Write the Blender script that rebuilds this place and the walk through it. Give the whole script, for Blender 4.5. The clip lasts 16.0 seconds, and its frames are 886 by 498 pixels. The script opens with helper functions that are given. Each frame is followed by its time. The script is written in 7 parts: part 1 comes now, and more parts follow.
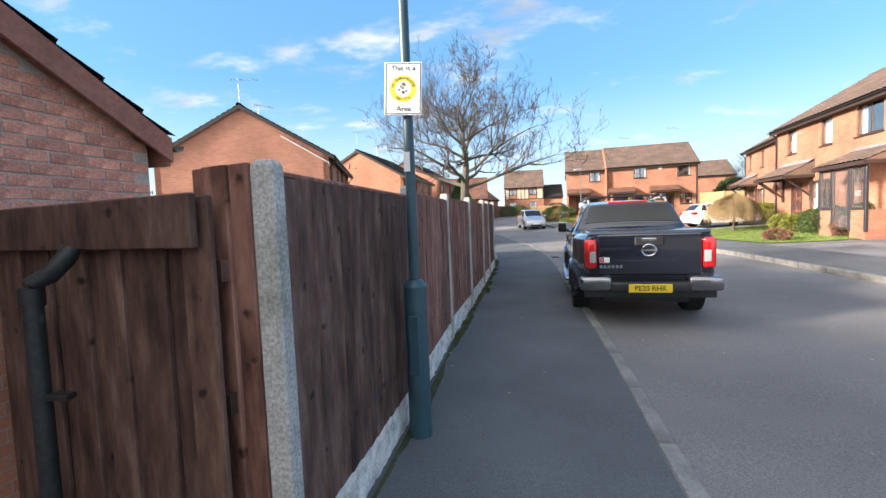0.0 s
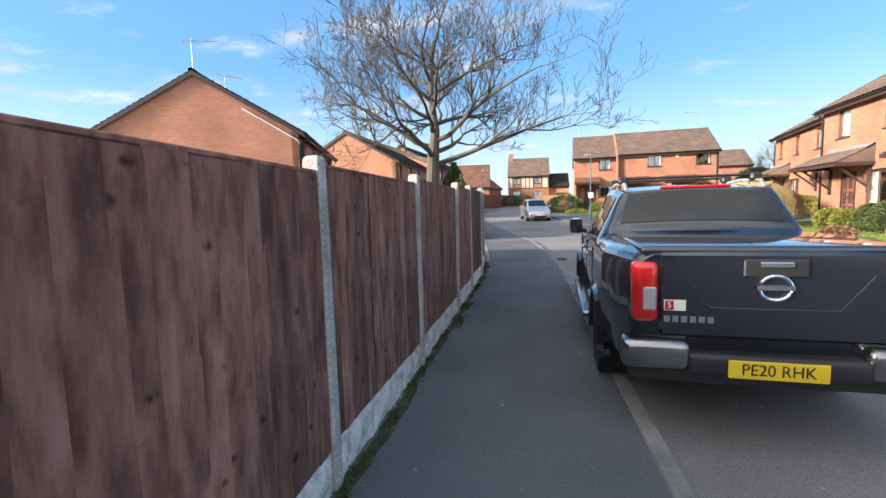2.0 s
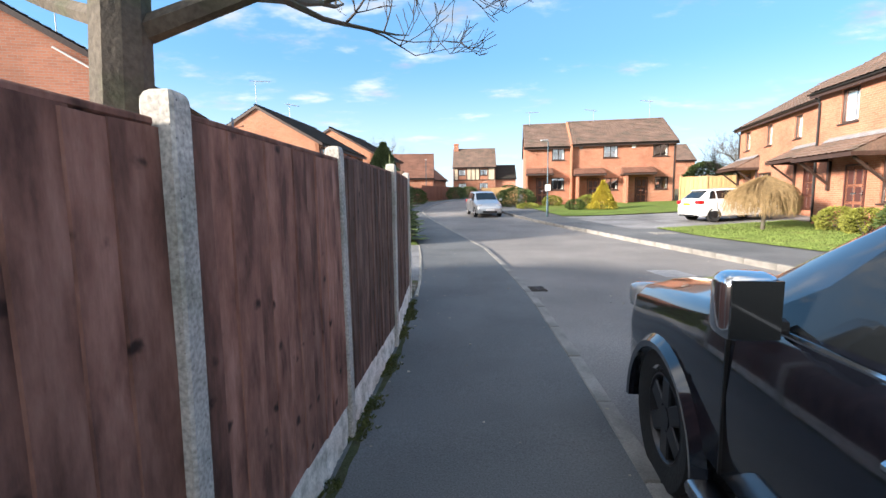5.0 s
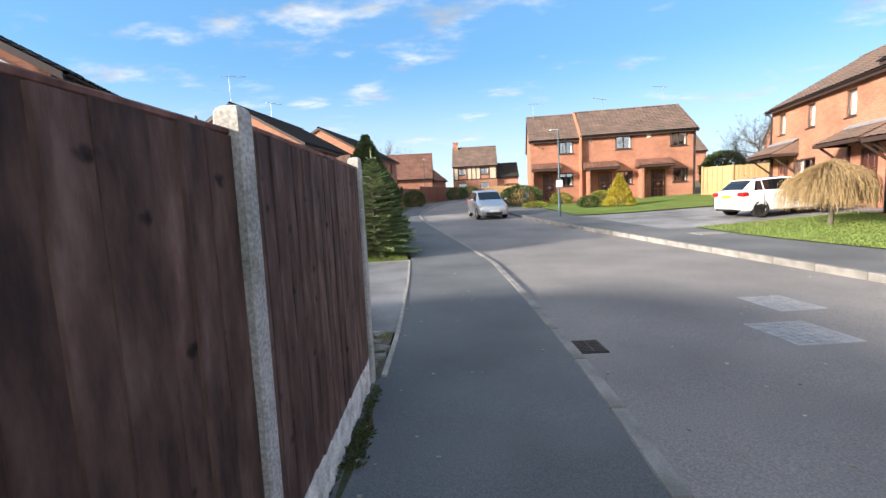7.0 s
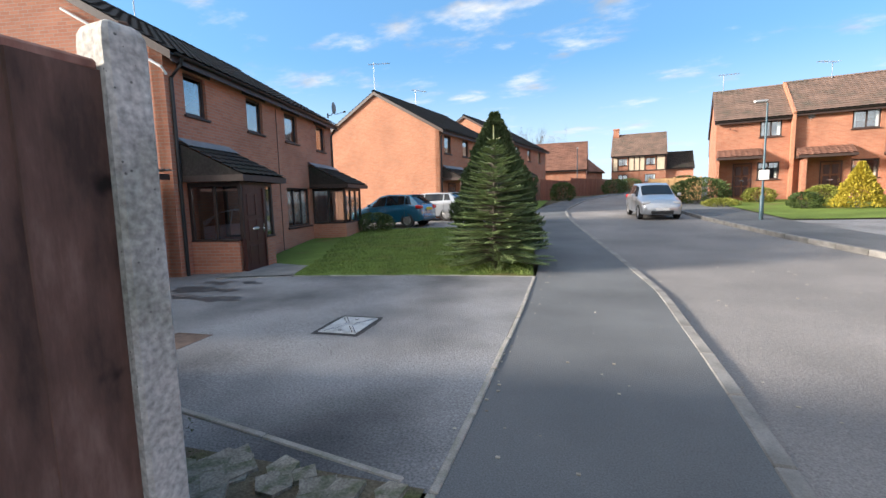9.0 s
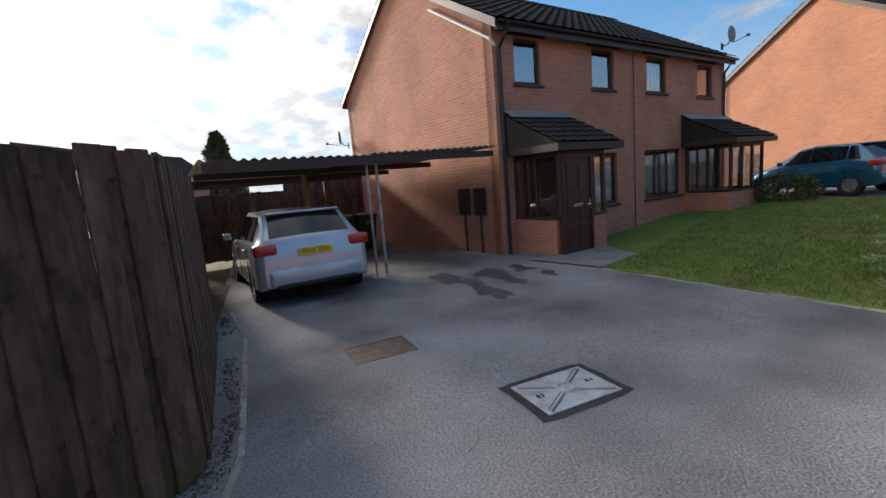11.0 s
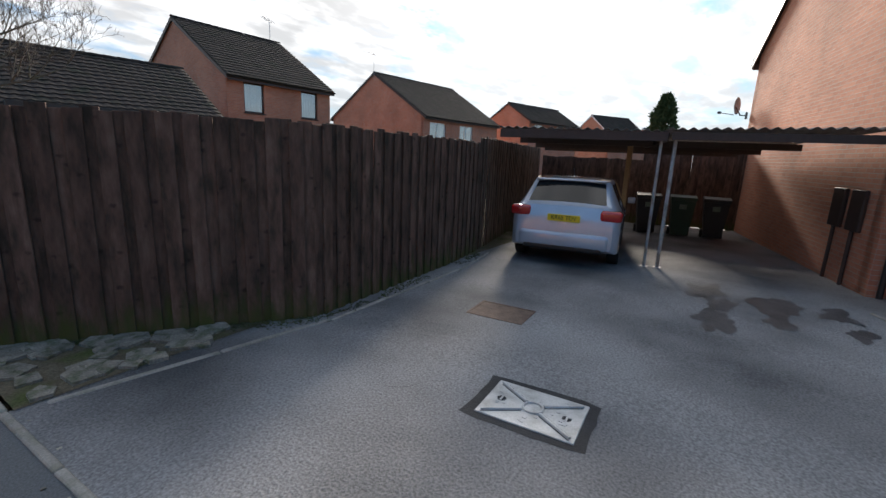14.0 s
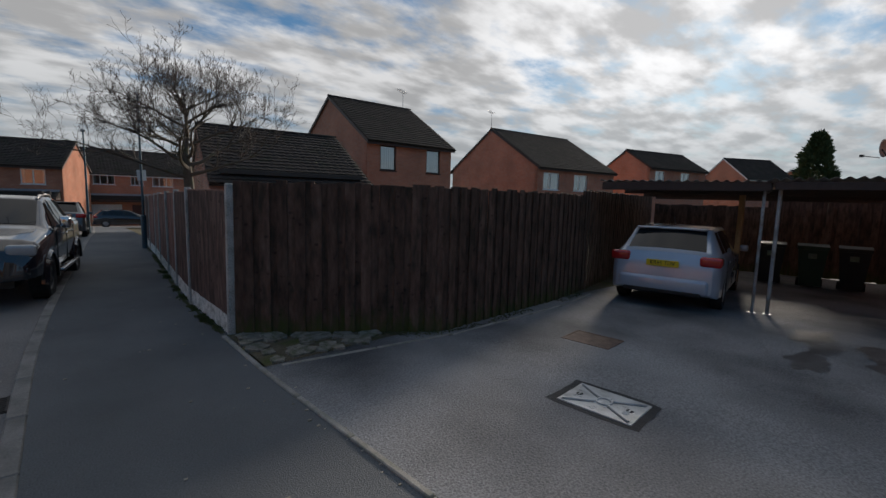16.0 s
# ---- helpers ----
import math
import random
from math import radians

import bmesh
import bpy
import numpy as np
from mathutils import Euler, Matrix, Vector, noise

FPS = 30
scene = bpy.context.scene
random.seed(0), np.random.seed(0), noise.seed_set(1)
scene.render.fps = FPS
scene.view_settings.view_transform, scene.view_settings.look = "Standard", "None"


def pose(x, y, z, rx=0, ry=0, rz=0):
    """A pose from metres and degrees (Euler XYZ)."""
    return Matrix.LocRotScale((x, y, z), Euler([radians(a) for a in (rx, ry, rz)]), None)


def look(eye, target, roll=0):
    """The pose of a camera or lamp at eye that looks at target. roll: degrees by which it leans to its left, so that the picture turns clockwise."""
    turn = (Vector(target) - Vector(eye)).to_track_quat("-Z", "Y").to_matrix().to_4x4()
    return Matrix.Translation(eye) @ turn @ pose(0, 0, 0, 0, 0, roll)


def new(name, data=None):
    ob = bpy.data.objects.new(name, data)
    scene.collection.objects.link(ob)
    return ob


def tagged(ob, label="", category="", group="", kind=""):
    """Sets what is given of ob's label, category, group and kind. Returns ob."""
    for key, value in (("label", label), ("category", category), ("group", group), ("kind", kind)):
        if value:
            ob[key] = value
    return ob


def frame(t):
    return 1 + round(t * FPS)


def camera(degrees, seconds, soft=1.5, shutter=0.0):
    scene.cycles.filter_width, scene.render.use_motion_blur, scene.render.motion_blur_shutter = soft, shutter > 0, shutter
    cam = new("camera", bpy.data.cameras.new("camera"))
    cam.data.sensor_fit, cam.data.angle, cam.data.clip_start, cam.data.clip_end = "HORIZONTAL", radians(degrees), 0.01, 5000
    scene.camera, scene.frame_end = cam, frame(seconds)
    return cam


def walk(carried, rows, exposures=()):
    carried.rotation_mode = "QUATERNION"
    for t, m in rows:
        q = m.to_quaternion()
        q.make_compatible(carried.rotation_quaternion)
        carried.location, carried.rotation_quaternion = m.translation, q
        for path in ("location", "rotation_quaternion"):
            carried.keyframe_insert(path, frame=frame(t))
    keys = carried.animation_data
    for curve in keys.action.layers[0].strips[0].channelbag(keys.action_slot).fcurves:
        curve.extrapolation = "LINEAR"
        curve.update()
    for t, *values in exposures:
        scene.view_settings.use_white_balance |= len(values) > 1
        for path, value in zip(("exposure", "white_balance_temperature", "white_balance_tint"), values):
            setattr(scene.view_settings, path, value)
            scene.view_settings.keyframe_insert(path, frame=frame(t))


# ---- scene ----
cam = camera(90.7, 16.0)
PATH = [
    (0, (0.049, -0.164, 1.513), (-0.16, 1.821, 1.384), -2.2),
    (0.5, (0.151, 0.588, 1.518), (-0.064, 2.572, 1.396), -2.0),
    (1, (0.278, 1.379, 1.542), (0.061, 3.363, 1.42), -3.1),
    (1.5, (0.399, 2.16, 1.513), (0.174, 4.141, 1.354), -2.6),
    (2, (0.433, 2.942, 1.548), (0.205, 4.921, 1.368), -1.4),
    (2.5, (0.487, 3.733, 1.558), (0.243, 5.709, 1.37), -2.2),
    (3, (0.485, 4.507, 1.552), (0.228, 6.483, 1.377), 0.7),
    (3.5, (0.552, 5.373, 1.539), (0.313, 7.351, 1.36), -0.8),
    (4, (0.577, 6.196, 1.526), (0.482, 8.183, 1.32), 0.3),
    (4.2, (0.613, 6.542, 1.548), (0.607, 8.529, 1.324), 0.0),
    (6.3, (0.655, 9.723, 1.656), (0.682, 11.711, 1.439), -2.1),
    (6.5, (0.722, 10.007, 1.664), (0.751, 11.994, 1.441), -3.7),
    (7, (0.83, 10.75, 1.646), (0.836, 12.739, 1.429), -2.7),
    (7.5, (0.907, 11.498, 1.659), (0.889, 13.486, 1.442), -0.3),
    (8, (1.025, 12.287, 1.632), (0.943, 14.272, 1.4), -1.4),
    (8.5, (1.006, 13.022, 1.636), (0.774, 14.996, 1.408), -0.5),
    (9, (1.048, 13.674, 1.681), (0.395, 15.55, 1.451), -1.4),
    (9.5, (0.97, 14.345, 1.667), (-0.122, 16.004, 1.434), -0.9),
    (9.7, (0.918, 14.654, 1.684), (-0.323, 16.203, 1.432), -1.2),
    (11.8, (0.739, 17.226, 1.802), (-1.224, 17.487, 1.52), -2.3),
    (12, (0.667, 17.43, 1.812), (-1.305, 17.604, 1.533), -0.8),
    (12.5, (0.53, 17.935, 1.808), (-1.427, 17.624, 1.539), 0.3),
    (13, (0.519, 18.349, 1.814), (-1.4, 17.861, 1.537), 1.8),
    (13.5, (0.631, 18.71, 1.811), (-1.185, 17.945, 1.469), 2.0),
    (14, (0.831, 19.068, 1.826), (-0.808, 18.002, 1.404), 2.5),
    (14.5, (1.2, 19.372, 1.869), (-0.316, 18.14, 1.439), 1.5),
    (15, (1.402, 19.614, 1.902), (-0.029, 18.259, 1.561), 1.9),
    (15.5, (1.588, 19.823, 1.917), (0.243, 18.373, 1.625), 1.9),
    (16, (1.757, 19.919, 1.912), (0.431, 18.439, 1.683), 1.6),
]
walk(cam, [(t, look(eye, target, roll)) for t, eye, target, roll in PATH],
     [(0.0, 2.35), (2.0, 2.25), (3.0, 2.35), (3.5, 2.5), (4.2, 2.55), (6.0, 2.2), (8.5, 2.2), (9.5, 2.15), (11.0, 1.6), (12.0, 1.1), (12.6, 1.0), (13.2, 1.1), (13.7, 1.45), (14.05, 1.6), (14.5, 1.35), (15.2, 0.9), (16.0, 0.55)])

# ---- sky, sun ----
SUN_AZ, SUN_EL = radians(-110.0), radians(18.0)   # clockwise from +y
SUN_DIR = Vector((math.sin(SUN_AZ) * math.cos(SUN_EL), math.cos(SUN_AZ) * math.cos(SUN_EL), math.sin(SUN_EL)))


def make_world():
    w = bpy.data.worlds.new("sky")
    scene.world = w
    w.use_nodes = True
    nt = w.node_tree
    nt.nodes.clear()
    N, L = nt.nodes.new, nt.links.new
    out, bg = N("ShaderNodeOutputWorld"), N("ShaderNodeBackground")
    sky = N("ShaderNodeTexSky")
    sky.sky_type, sky.sun_disc = "NISHITA", False
    sky.sun_elevation, sky.sun_rotation = SUN_EL, SUN_AZ
    sky.air_density, sky.dust_density, sky.ozone_density = 1.0, 0.6, 2.5
    tint = N("ShaderNodeVectorMath"); tint.operation = "MULTIPLY"; tint.inputs[1].default_value = SKY_TINT
    L(sky.outputs[0], tint.inputs[0])
    veil = N("ShaderNodeMix"); veil.data_type = "RGBA"   # thin even veil over the blue
    veil.inputs["Factor"].default_value, veil.inputs["B"].default_value = 0.55, (*VEIL, 1)
    L(tint.outputs[0], veil.inputs["A"])
    tc = N("ShaderNodeTexCoord")
    # flattened dome coordinates, so that clouds shrink towards the horizon
    sep = N("ShaderNodeSeparateXYZ")
    L(tc.outputs["Generated"], sep.inputs[0])
    zz = N("ShaderNodeMath"); zz.operation = "ADD"; zz.inputs[1].default_value = 0.16
    L(sep.outputs["Z"], zz.inputs[0])
    zm = N("ShaderNodeMath"); zm.operation = "MAXIMUM"; zm.inputs[1].default_value = 0.06
    L(zz.outputs[0], zm.inputs[0])
    dv = N("ShaderNodeVectorMath"); dv.operation = "DIVIDE"
    cz = N("ShaderNodeCombineXYZ")
    for k in range(3):
        L(zm.outputs[0], cz.inputs[k])
    L(tc.outputs["Generated"], dv.inputs[0])
    L(cz.outputs[0], dv.inputs[1])
    # share of the cloud sheet by the angle from the sun
    dot = N("ShaderNodeVectorMath"); dot.operation = "DOT_PRODUCT"
    L(tc.outputs["Generated"], dot.inputs[0])
    dot.inputs[1].default_value = SUN_DIR
    near = N("ShaderNodeMapRange"); near.interpolation_type = "SMOOTHSTEP"
    near.inputs["From Min"].default_value, near.inputs["From Max"].default_value = 0.02, 0.60
    bank = N("ShaderNodeVectorMath"); bank.operation = "DOT_PRODUCT"   # the cloud bank stands in the south-west
    L(tc.outputs["Generated"], bank.inputs[0])
    bank.inputs[1].default_value = (math.sin(radians(-142)) * 0.9, math.cos(radians(-142)) * 0.9, 0.43)
    L(bank.outputs["Value"], near.inputs["Value"])
    # broken sheet on the sun's side
    n1 = N("ShaderNodeTexNoise"); n1.inputs["Scale"].default_value = 2.3; n1.inputs["Detail"].default_value = 7; n1.inputs["Roughness"].default_value = 0.58
    mp = N("ShaderNodeMapping"); mp.inputs["Scale"].default_value = (1.0, 1.5, 1.0); mp.inputs["Location"].default_value = (3.1, 1.7, 0.4)
    L(dv.outputs[0], mp.inputs["Vector"]); L(mp.outputs[0], n1.inputs["Vector"])
    lo = N("ShaderNodeMapRange")   # threshold falls towards the sun
    lo.inputs["To Min"].default_value, lo.inputs["To Max"].default_value = 0.525, 0.27
    L(near.outputs[0], lo.inputs["Value"])
    sub = N("ShaderNodeMath"); sub.operation = "SUBTRACT"
    L(n1.outputs["Fac"], sub.inputs[0]); L(lo.outputs[0], sub.inputs[1])
    cov = N("ShaderNodeMapRange"); cov.interpolation_type = "SMOOTHSTEP"
    cov.inputs["From Max"].default_value = 0.26
    L(sub.outputs[0], cov.inputs["Value"])
    # cloud colour: pale, thick parts grey, bright towards the sun
    n2 = N("ShaderNodeTexNoise"); n2.inputs["Scale"].default_value = 3.4; n2.inputs["Detail"].default_value = 6
    mp2 = N("ShaderNodeMapping"); mp2.inputs["Location"].default_value = (7.7, 2.3, 1.0); mp2.inputs["Scale"].default_value = (1.0, 1.6, 1.0)
    L(dv.outputs[0], mp2.inputs["Vector"]); L(mp2.outputs[0], n2.inputs["Vector"])
    thick = N("ShaderNodeMapRange"); thick.interpolation_type = "SMOOTHSTEP"
    thick.inputs["From Min"].default_value, thick.inputs["From Max"].default_value = 0.34, 0.64
    thick.inputs["To Min"].default_value, thick.inputs["To Max"].default_value = 1.0, 0.54
    L(n2.outputs["Fac"], thick.inputs["Value"])
    glow = N("ShaderNodeMapRange"); glow.interpolation_type = "SMOOTHSTEP"
    glow.inputs["From Min"].default_value, glow.inputs["From Max"].default_value = 0.86, 1.0
    glow.inputs["To Min"].default_value, glow.inputs["To Max"].default_value = 1.0, 1.4
    L(dot.outputs["Value"], glow.inputs["Value"])
    br = N("ShaderNodeMath"); br.operation = "MULTIPLY"
    L(thick.outputs[0], br.inputs[0]); L(glow.outputs[0], br.inputs[1])
    far = N("ShaderNodeMapRange"); far.interpolation_type = "SMOOTHSTEP"   # clouds away from the sun are duller
    far.inputs["From Min"].default_value, far.inputs["From Max"].default_value = 0.0, 0.62
    far.inputs["To Min"].default_value, far.inputs["To Max"].default_value = 0.50, 1.0
    L(bank.outputs["Value"], far.inputs["Value"])
    br2 = N("ShaderNodeMath"); br2.operation = "MULTIPLY"
    L(br.outputs[0], br2.inputs[0]); L(far.outputs[0], br2.inputs[1])
    cl = N("ShaderNodeVectorMath"); cl.operation = "SCALE"
    cl.inputs[0].default_value = CLOUD
    L(br2.outputs[0], cl.inputs["Scale"])
    mix = N("ShaderNodeMix"); mix.data_type = "RGBA"
    L(cov.outputs[0], mix.inputs["Factor"]); L(veil.outputs["Result"], mix.inputs["A"]); L(cl.outputs[0], mix.inputs["B"])
    # haze band at the horizon
    hz = N("ShaderNodeMapRange"); hz.interpolation_type = "SMOOTHSTEP"
    hz.inputs["From Min"].default_value, hz.inputs["From Max"].default_value = 0.0, 0.30
    hz.inputs["To Min"].default_value, hz.inputs["To Max"].default_value = 0.75, 0.0
    L(sep.outputs["Z"], hz.inputs["Value"])
    mx2 = N("ShaderNodeMix"); mx2.data_type = "RGBA"
    L(hz.outputs[0], mx2.inputs["Factor"]); L(mix.outputs["Result"], mx2.inputs["A"])
    mx2.inputs["B"].default_value = (*HAZE, 1)
    L(mx2.outputs["Result"], bg.inputs["Color"])
    bg.inputs["Strength"].default_value = SKY_STRENGTH
    L(bg.outputs[0], out.inputs[0])


VEIL = (0.42, 1.0, 1.7)
CLOUD, HAZE, SKY_STRENGTH, SKY_TINT = (4.1, 4.1, 4.15), (1.8, 2.02, 2.18), 0.12, (0.36, 0.49, 0.60)
make_world()
sun = new("sun", bpy.data.lights.new("sun", "SUN"))
sun.data.energy, sun.data.angle, sun.data.color = 2.7, radians(9.0), (1.0, 0.89, 0.77)
sun.matrix_world = look(SUN_DIR * 50, (0, 0, 0))

# ---- materials ----
def mat(name, base, rough=0.8, metal=0.0, spread=0.25, scale=6.0, fine=60.0, bump=0.15, second=None, spec=0.5, coat=0.0, coords="Object", stretch=(1, 1, 1), amount=0.5, island=0.0, grain=None):
    """Two-scale noise colour, fine relief. second: the colour of stains or wear."""
    m = bpy.data.materials.new(name)
    m.use_nodes = True
    nt = m.node_tree
    N, L = nt.nodes.new, nt.links.new
    b = nt.nodes["Principled BSDF"]
    b.inputs["Roughness"].default_value, b.inputs["Metallic"].default_value = rough, metal
    b.inputs["Specular IOR Level"].default_value = spec
    b.inputs["Coat Weight"].default_value, b.inputs["Coat Roughness"].default_value = coat, 0.04
    tc, mp = N("ShaderNodeTexCoord"), N("ShaderNodeMapping")
    mp.inputs["Scale"].default_value = stretch
    L(tc.outputs[coords], mp.inputs["Vector"])
    big, small = N("ShaderNodeTexNoise"), N("ShaderNodeTexNoise")
    big.inputs["Scale"].default_value, big.inputs["Detail"].default_value = scale, 5
    small.inputs["Scale"].default_value, small.inputs["Detail"].default_value = fine, 3
    L(mp.outputs[0], big.inputs["Vector"]); L(mp.outputs[0], small.inputs["Vector"])
    ramp = N("ShaderNodeValToRGB")
    e = ramp.color_ramp.elements
    lo, hi = [c * (1 - spread) for c in base], [min(1, c * (1 + spread)) for c in base]
    e[0].position, e[1].position = 0.3, 0.7
    e[0].color, e[1].color = (*(second or lo), 1), (*hi, 1)
    if second:
        mid = e.new(0.3 + 0.4 * amount)
        mid.color = (*base, 1)
    L(big.outputs["Fac"], ramp.inputs["Fac"])
    hsv, mr = N("ShaderNodeHueSaturation"), N("ShaderNodeMapRange")
    grain = spread if grain is None else grain
    mr.inputs["From Min"].default_value, mr.inputs["From Max"].default_value = 0.25, 0.75
    mr.inputs["To Min"].default_value, mr.inputs["To Max"].default_value = 1 - grain, 1 + grain
    L(small.outputs["Fac"], mr.inputs["Value"])
    val = mr.outputs[0]
    if island:
        info, m2, mul = N("ShaderNodeObjectInfo"), N("ShaderNodeMapRange"), N("ShaderNodeMath")
        m2.inputs["To Min"].default_value, m2.inputs["To Max"].default_value = 1 - island, 1 + island
        L(info.outputs["Random"], m2.inputs["Value"])
        mul.operation = "MULTIPLY"
        L(val, mul.inputs[0]); L(m2.outputs[0], mul.inputs[1])
        val = mul.outputs[0]
    L(val, hsv.inputs["Value"]); L(ramp.outputs["Color"], hsv.inputs["Color"]); L(hsv.outputs[0], b.inputs["Base Color"])
    if bump:
        bp = N("ShaderNodeBump")
        bp.inputs["Strength"].default_value, bp.inputs["Distance"].default_value = bump, 0.01
        L(small.outputs["Fac"], bp.inputs["Height"]); L(bp.outputs[0], b.inputs["Normal"])
    return m


def brick_mat(name, c1, c2, mortar, dirt=0.25):
    """Stretcher bond at real size, on the faces' own upright plane."""
    m = bpy.data.materials.new(name)
    m.use_nodes = True
    nt = m.node_tree
    N, L = nt.nodes.new, nt.links.new
    b = nt.nodes["Principled BSDF"]
    b.inputs["Roughness"].default_value = 0.88
    b.inputs["Specular IOR Level"].default_value = 0.25
    uv = N("ShaderNodeUVMap"); uv.uv_map = "wall"
    br = N("ShaderNodeTexBrick")
    br.offset, br.squash = 0.5, 1.0
    br.inputs["Scale"].default_value = 1.0
    br.inputs["Brick Width"].default_value, br.inputs["Row Height"].default_value = 0.225, 0.075
    br.inputs["Mortar Size"].default_value, br.inputs["Mortar Smooth"].default_value = 0.006, 0.3
    br.inputs["Bias"].default_value = -0.1
    br.inputs["Color1"].default_value, br.inputs["Color2"].default_value, br.inputs["Mortar"].default_value = (*c1, 1), (*c2, 1), (*mortar, 1)
    L(uv.outputs[0], br.inputs["Vector"])
    n1, n2 = N("ShaderNodeTexNoise"), N("ShaderNodeTexNoise")
    n1.inputs["Scale"].default_value, n1.inputs["Detail"].default_value = 0.7, 6
    n2.inputs["Scale"].default_value, n2.inputs["Detail"].default_value = 45, 3
    L(uv.outputs[0], n1.inputs["Vector"]); L(uv.outputs[0], n2.inputs["Vector"])
    mr, mr2, mul = N("ShaderNodeMapRange"), N("ShaderNodeMapRange"), N("ShaderNodeMath")
    mr.inputs["From Min"].default_value, mr.inputs["From Max"].default_value = 0.3, 0.7
    mr.inputs["To Min"].default_value, mr.inputs["To Max"].default_value = 1 - dirt, 1 + dirt * 0.5
    mr2.inputs["To Min"].default_value, mr2.inputs["To Max"].default_value = 0.8, 1.2
    L(n1.outputs["Fac"], mr.inputs["Value"]); L(n2.outputs["Fac"], mr2.inputs["Value"])
    mul.operation = "MULTIPLY"
    L(mr.outputs[0], mul.inputs[0]); L(mr2.outputs[0], mul.inputs[1])
    hsv = N("ShaderNodeHueSaturation")
    L(mul.outputs[0], hsv.inputs["Value"]); L(br.outputs["Color"], hsv.inputs["Color"]); L(hsv.outputs[0], b.inputs["Base Color"])
    bp = N("ShaderNodeBump")
    bp.inputs["Strength"].default_value, bp.inputs["Distance"].default_value = 0.6, 0.008
    bp.invert = True
    L(br.outputs["Fac"], bp.inputs["Height"]); L(bp.outputs[0], b.inputs["Normal"])
    return m


def simple(name, base, rough=0.5, metal=0.0, coat=0.0, transmission=0.0, ior=1.5, emit=0.0):
    m = bpy.data.materials.new(name)
    m.use_nodes = True
    b = m.node_tree.nodes["Principled BSDF"]
    b.inputs["Base Color"].default_value = (*base, 1)
    b.inputs["Roughness"].default_value, b.inputs["Metallic"].default_value = rough, metal
    b.inputs["Coat Weight"].default_value, b.inputs["Coat Roughness"].default_value = coat, 0.03
    b.inputs["Transmission Weight"].default_value, b.inputs["IOR"].default_value = transmission, ior
    return m


BRICK_R = brick_mat("orange_red_brick", (0.43, 0.18, 0.11), (0.34, 0.13, 0.08), (0.38, 0.27, 0.20))
BRICK_B = brick_mat("buff_orange_brick", (0.47, 0.205, 0.12), (0.40, 0.165, 0.095), (0.38, 0.27, 0.20), 0.15)
BRICK_P = brick_mat("pink_brick", (0.55, 0.235, 0.145), (0.46, 0.185, 0.115), (0.42, 0.32, 0.26), 0.2)
TILE = mat("brown_concrete_tile", (0.15, 0.098, 0.075), 0.9, spread=0.3, scale=1.2, fine=18, bump=0.4, second=(0.10, 0.08, 0.06))
TILE_R = mat("red_brown_tile", (0.16, 0.075, 0.05), 0.9, spread=0.3, scale=1.2, fine=18, bump=0.4)
TILE_D = mat("dark_grey_brown_tile", (0.040, 0.034, 0.031), 0.95, spec=0.15, spread=0.3, scale=1.5, fine=20, bump=0.4, second=(0.03, 0.033, 0.025))
ASPHALT = mat("road_asphalt", (0.205, 0.192, 0.184), 0.92, spread=0.16, scale=0.45, fine=75, grain=0.34, bump=0.8, second=(0.155, 0.147, 0.143), amount=0.6, spec=0.3)
PAVE = mat("footpath_asphalt", (0.122, 0.127, 0.132), 0.9, spread=0.18, scale=0.6, fine=95, grain=0.30, bump=0.7, second=(0.085, 0.090, 0.095), amount=0.6, spec=0.3)
DRIVE = mat("worn_drive_asphalt", (0.205, 0.202, 0.204), 0.9, spread=0.4, scale=0.55, fine=60, grain=0.45, bump=1.0, second=(0.072, 0.074, 0.078), amount=0.55, spec=0.35)
KERB = mat("kerb_concrete", (0.225, 0.213, 0.198), 0.9, spread=0.2, scale=3, fine=90, bump=0.3, second=(0.13, 0.125, 0.115), island=0.15)
CONC = mat("post_concrete", (0.41, 0.395, 0.365), 0.9, spread=0.26, scale=5, fine=70, grain=0.42, bump=0.3, second=(0.28, 0.28, 0.24))
def pitted(m, scale, deep):
    """Small dark blow holes in a cast surface."""
    nt = m.node_tree
    N, L = nt.nodes.new, nt.links.new
    b = nt.nodes["Principled BSDF"]
    tc, vo, sel, mix = N("ShaderNodeTexCoord"), N("ShaderNodeTexVoronoi"), N("ShaderNodeMapRange"), N("ShaderNodeMix")
    vo.inputs["Scale"].default_value, vo.inputs["Randomness"].default_value = scale, 1.0
    nz = N("ShaderNodeTexNoise"); nz.inputs["Scale"].default_value = scale * 0.35
    wid = N("ShaderNodeMapRange")
    wid.inputs["From Min"].default_value, wid.inputs["From Max"].default_value = 0.50, 0.74
    wid.inputs["To Min"].default_value, wid.inputs["To Max"].default_value = 0.0, 0.42
    sel.interpolation_type = "SMOOTHSTEP"
    sel.inputs["To Min"].default_value, sel.inputs["To Max"].default_value = 2.0, 0.0
    L(tc.outputs["Object"], vo.inputs["Vector"]); L(tc.outputs["Object"], nz.inputs["Vector"])
    L(nz.outputs["Fac"], wid.inputs["Value"]); L(wid.outputs[0], sel.inputs["From Max"]); L(vo.outputs["Distance"], sel.inputs["Value"])
    mix.data_type = "RGBA"
    mix.inputs["B"].default_value = (*deep, 1)
    old = b.inputs["Base Color"].links[0].from_socket
    L(old, mix.inputs["A"]); L(sel.outputs[0], mix.inputs["Factor"]); L(mix.outputs["Result"], b.inputs["Base Color"])


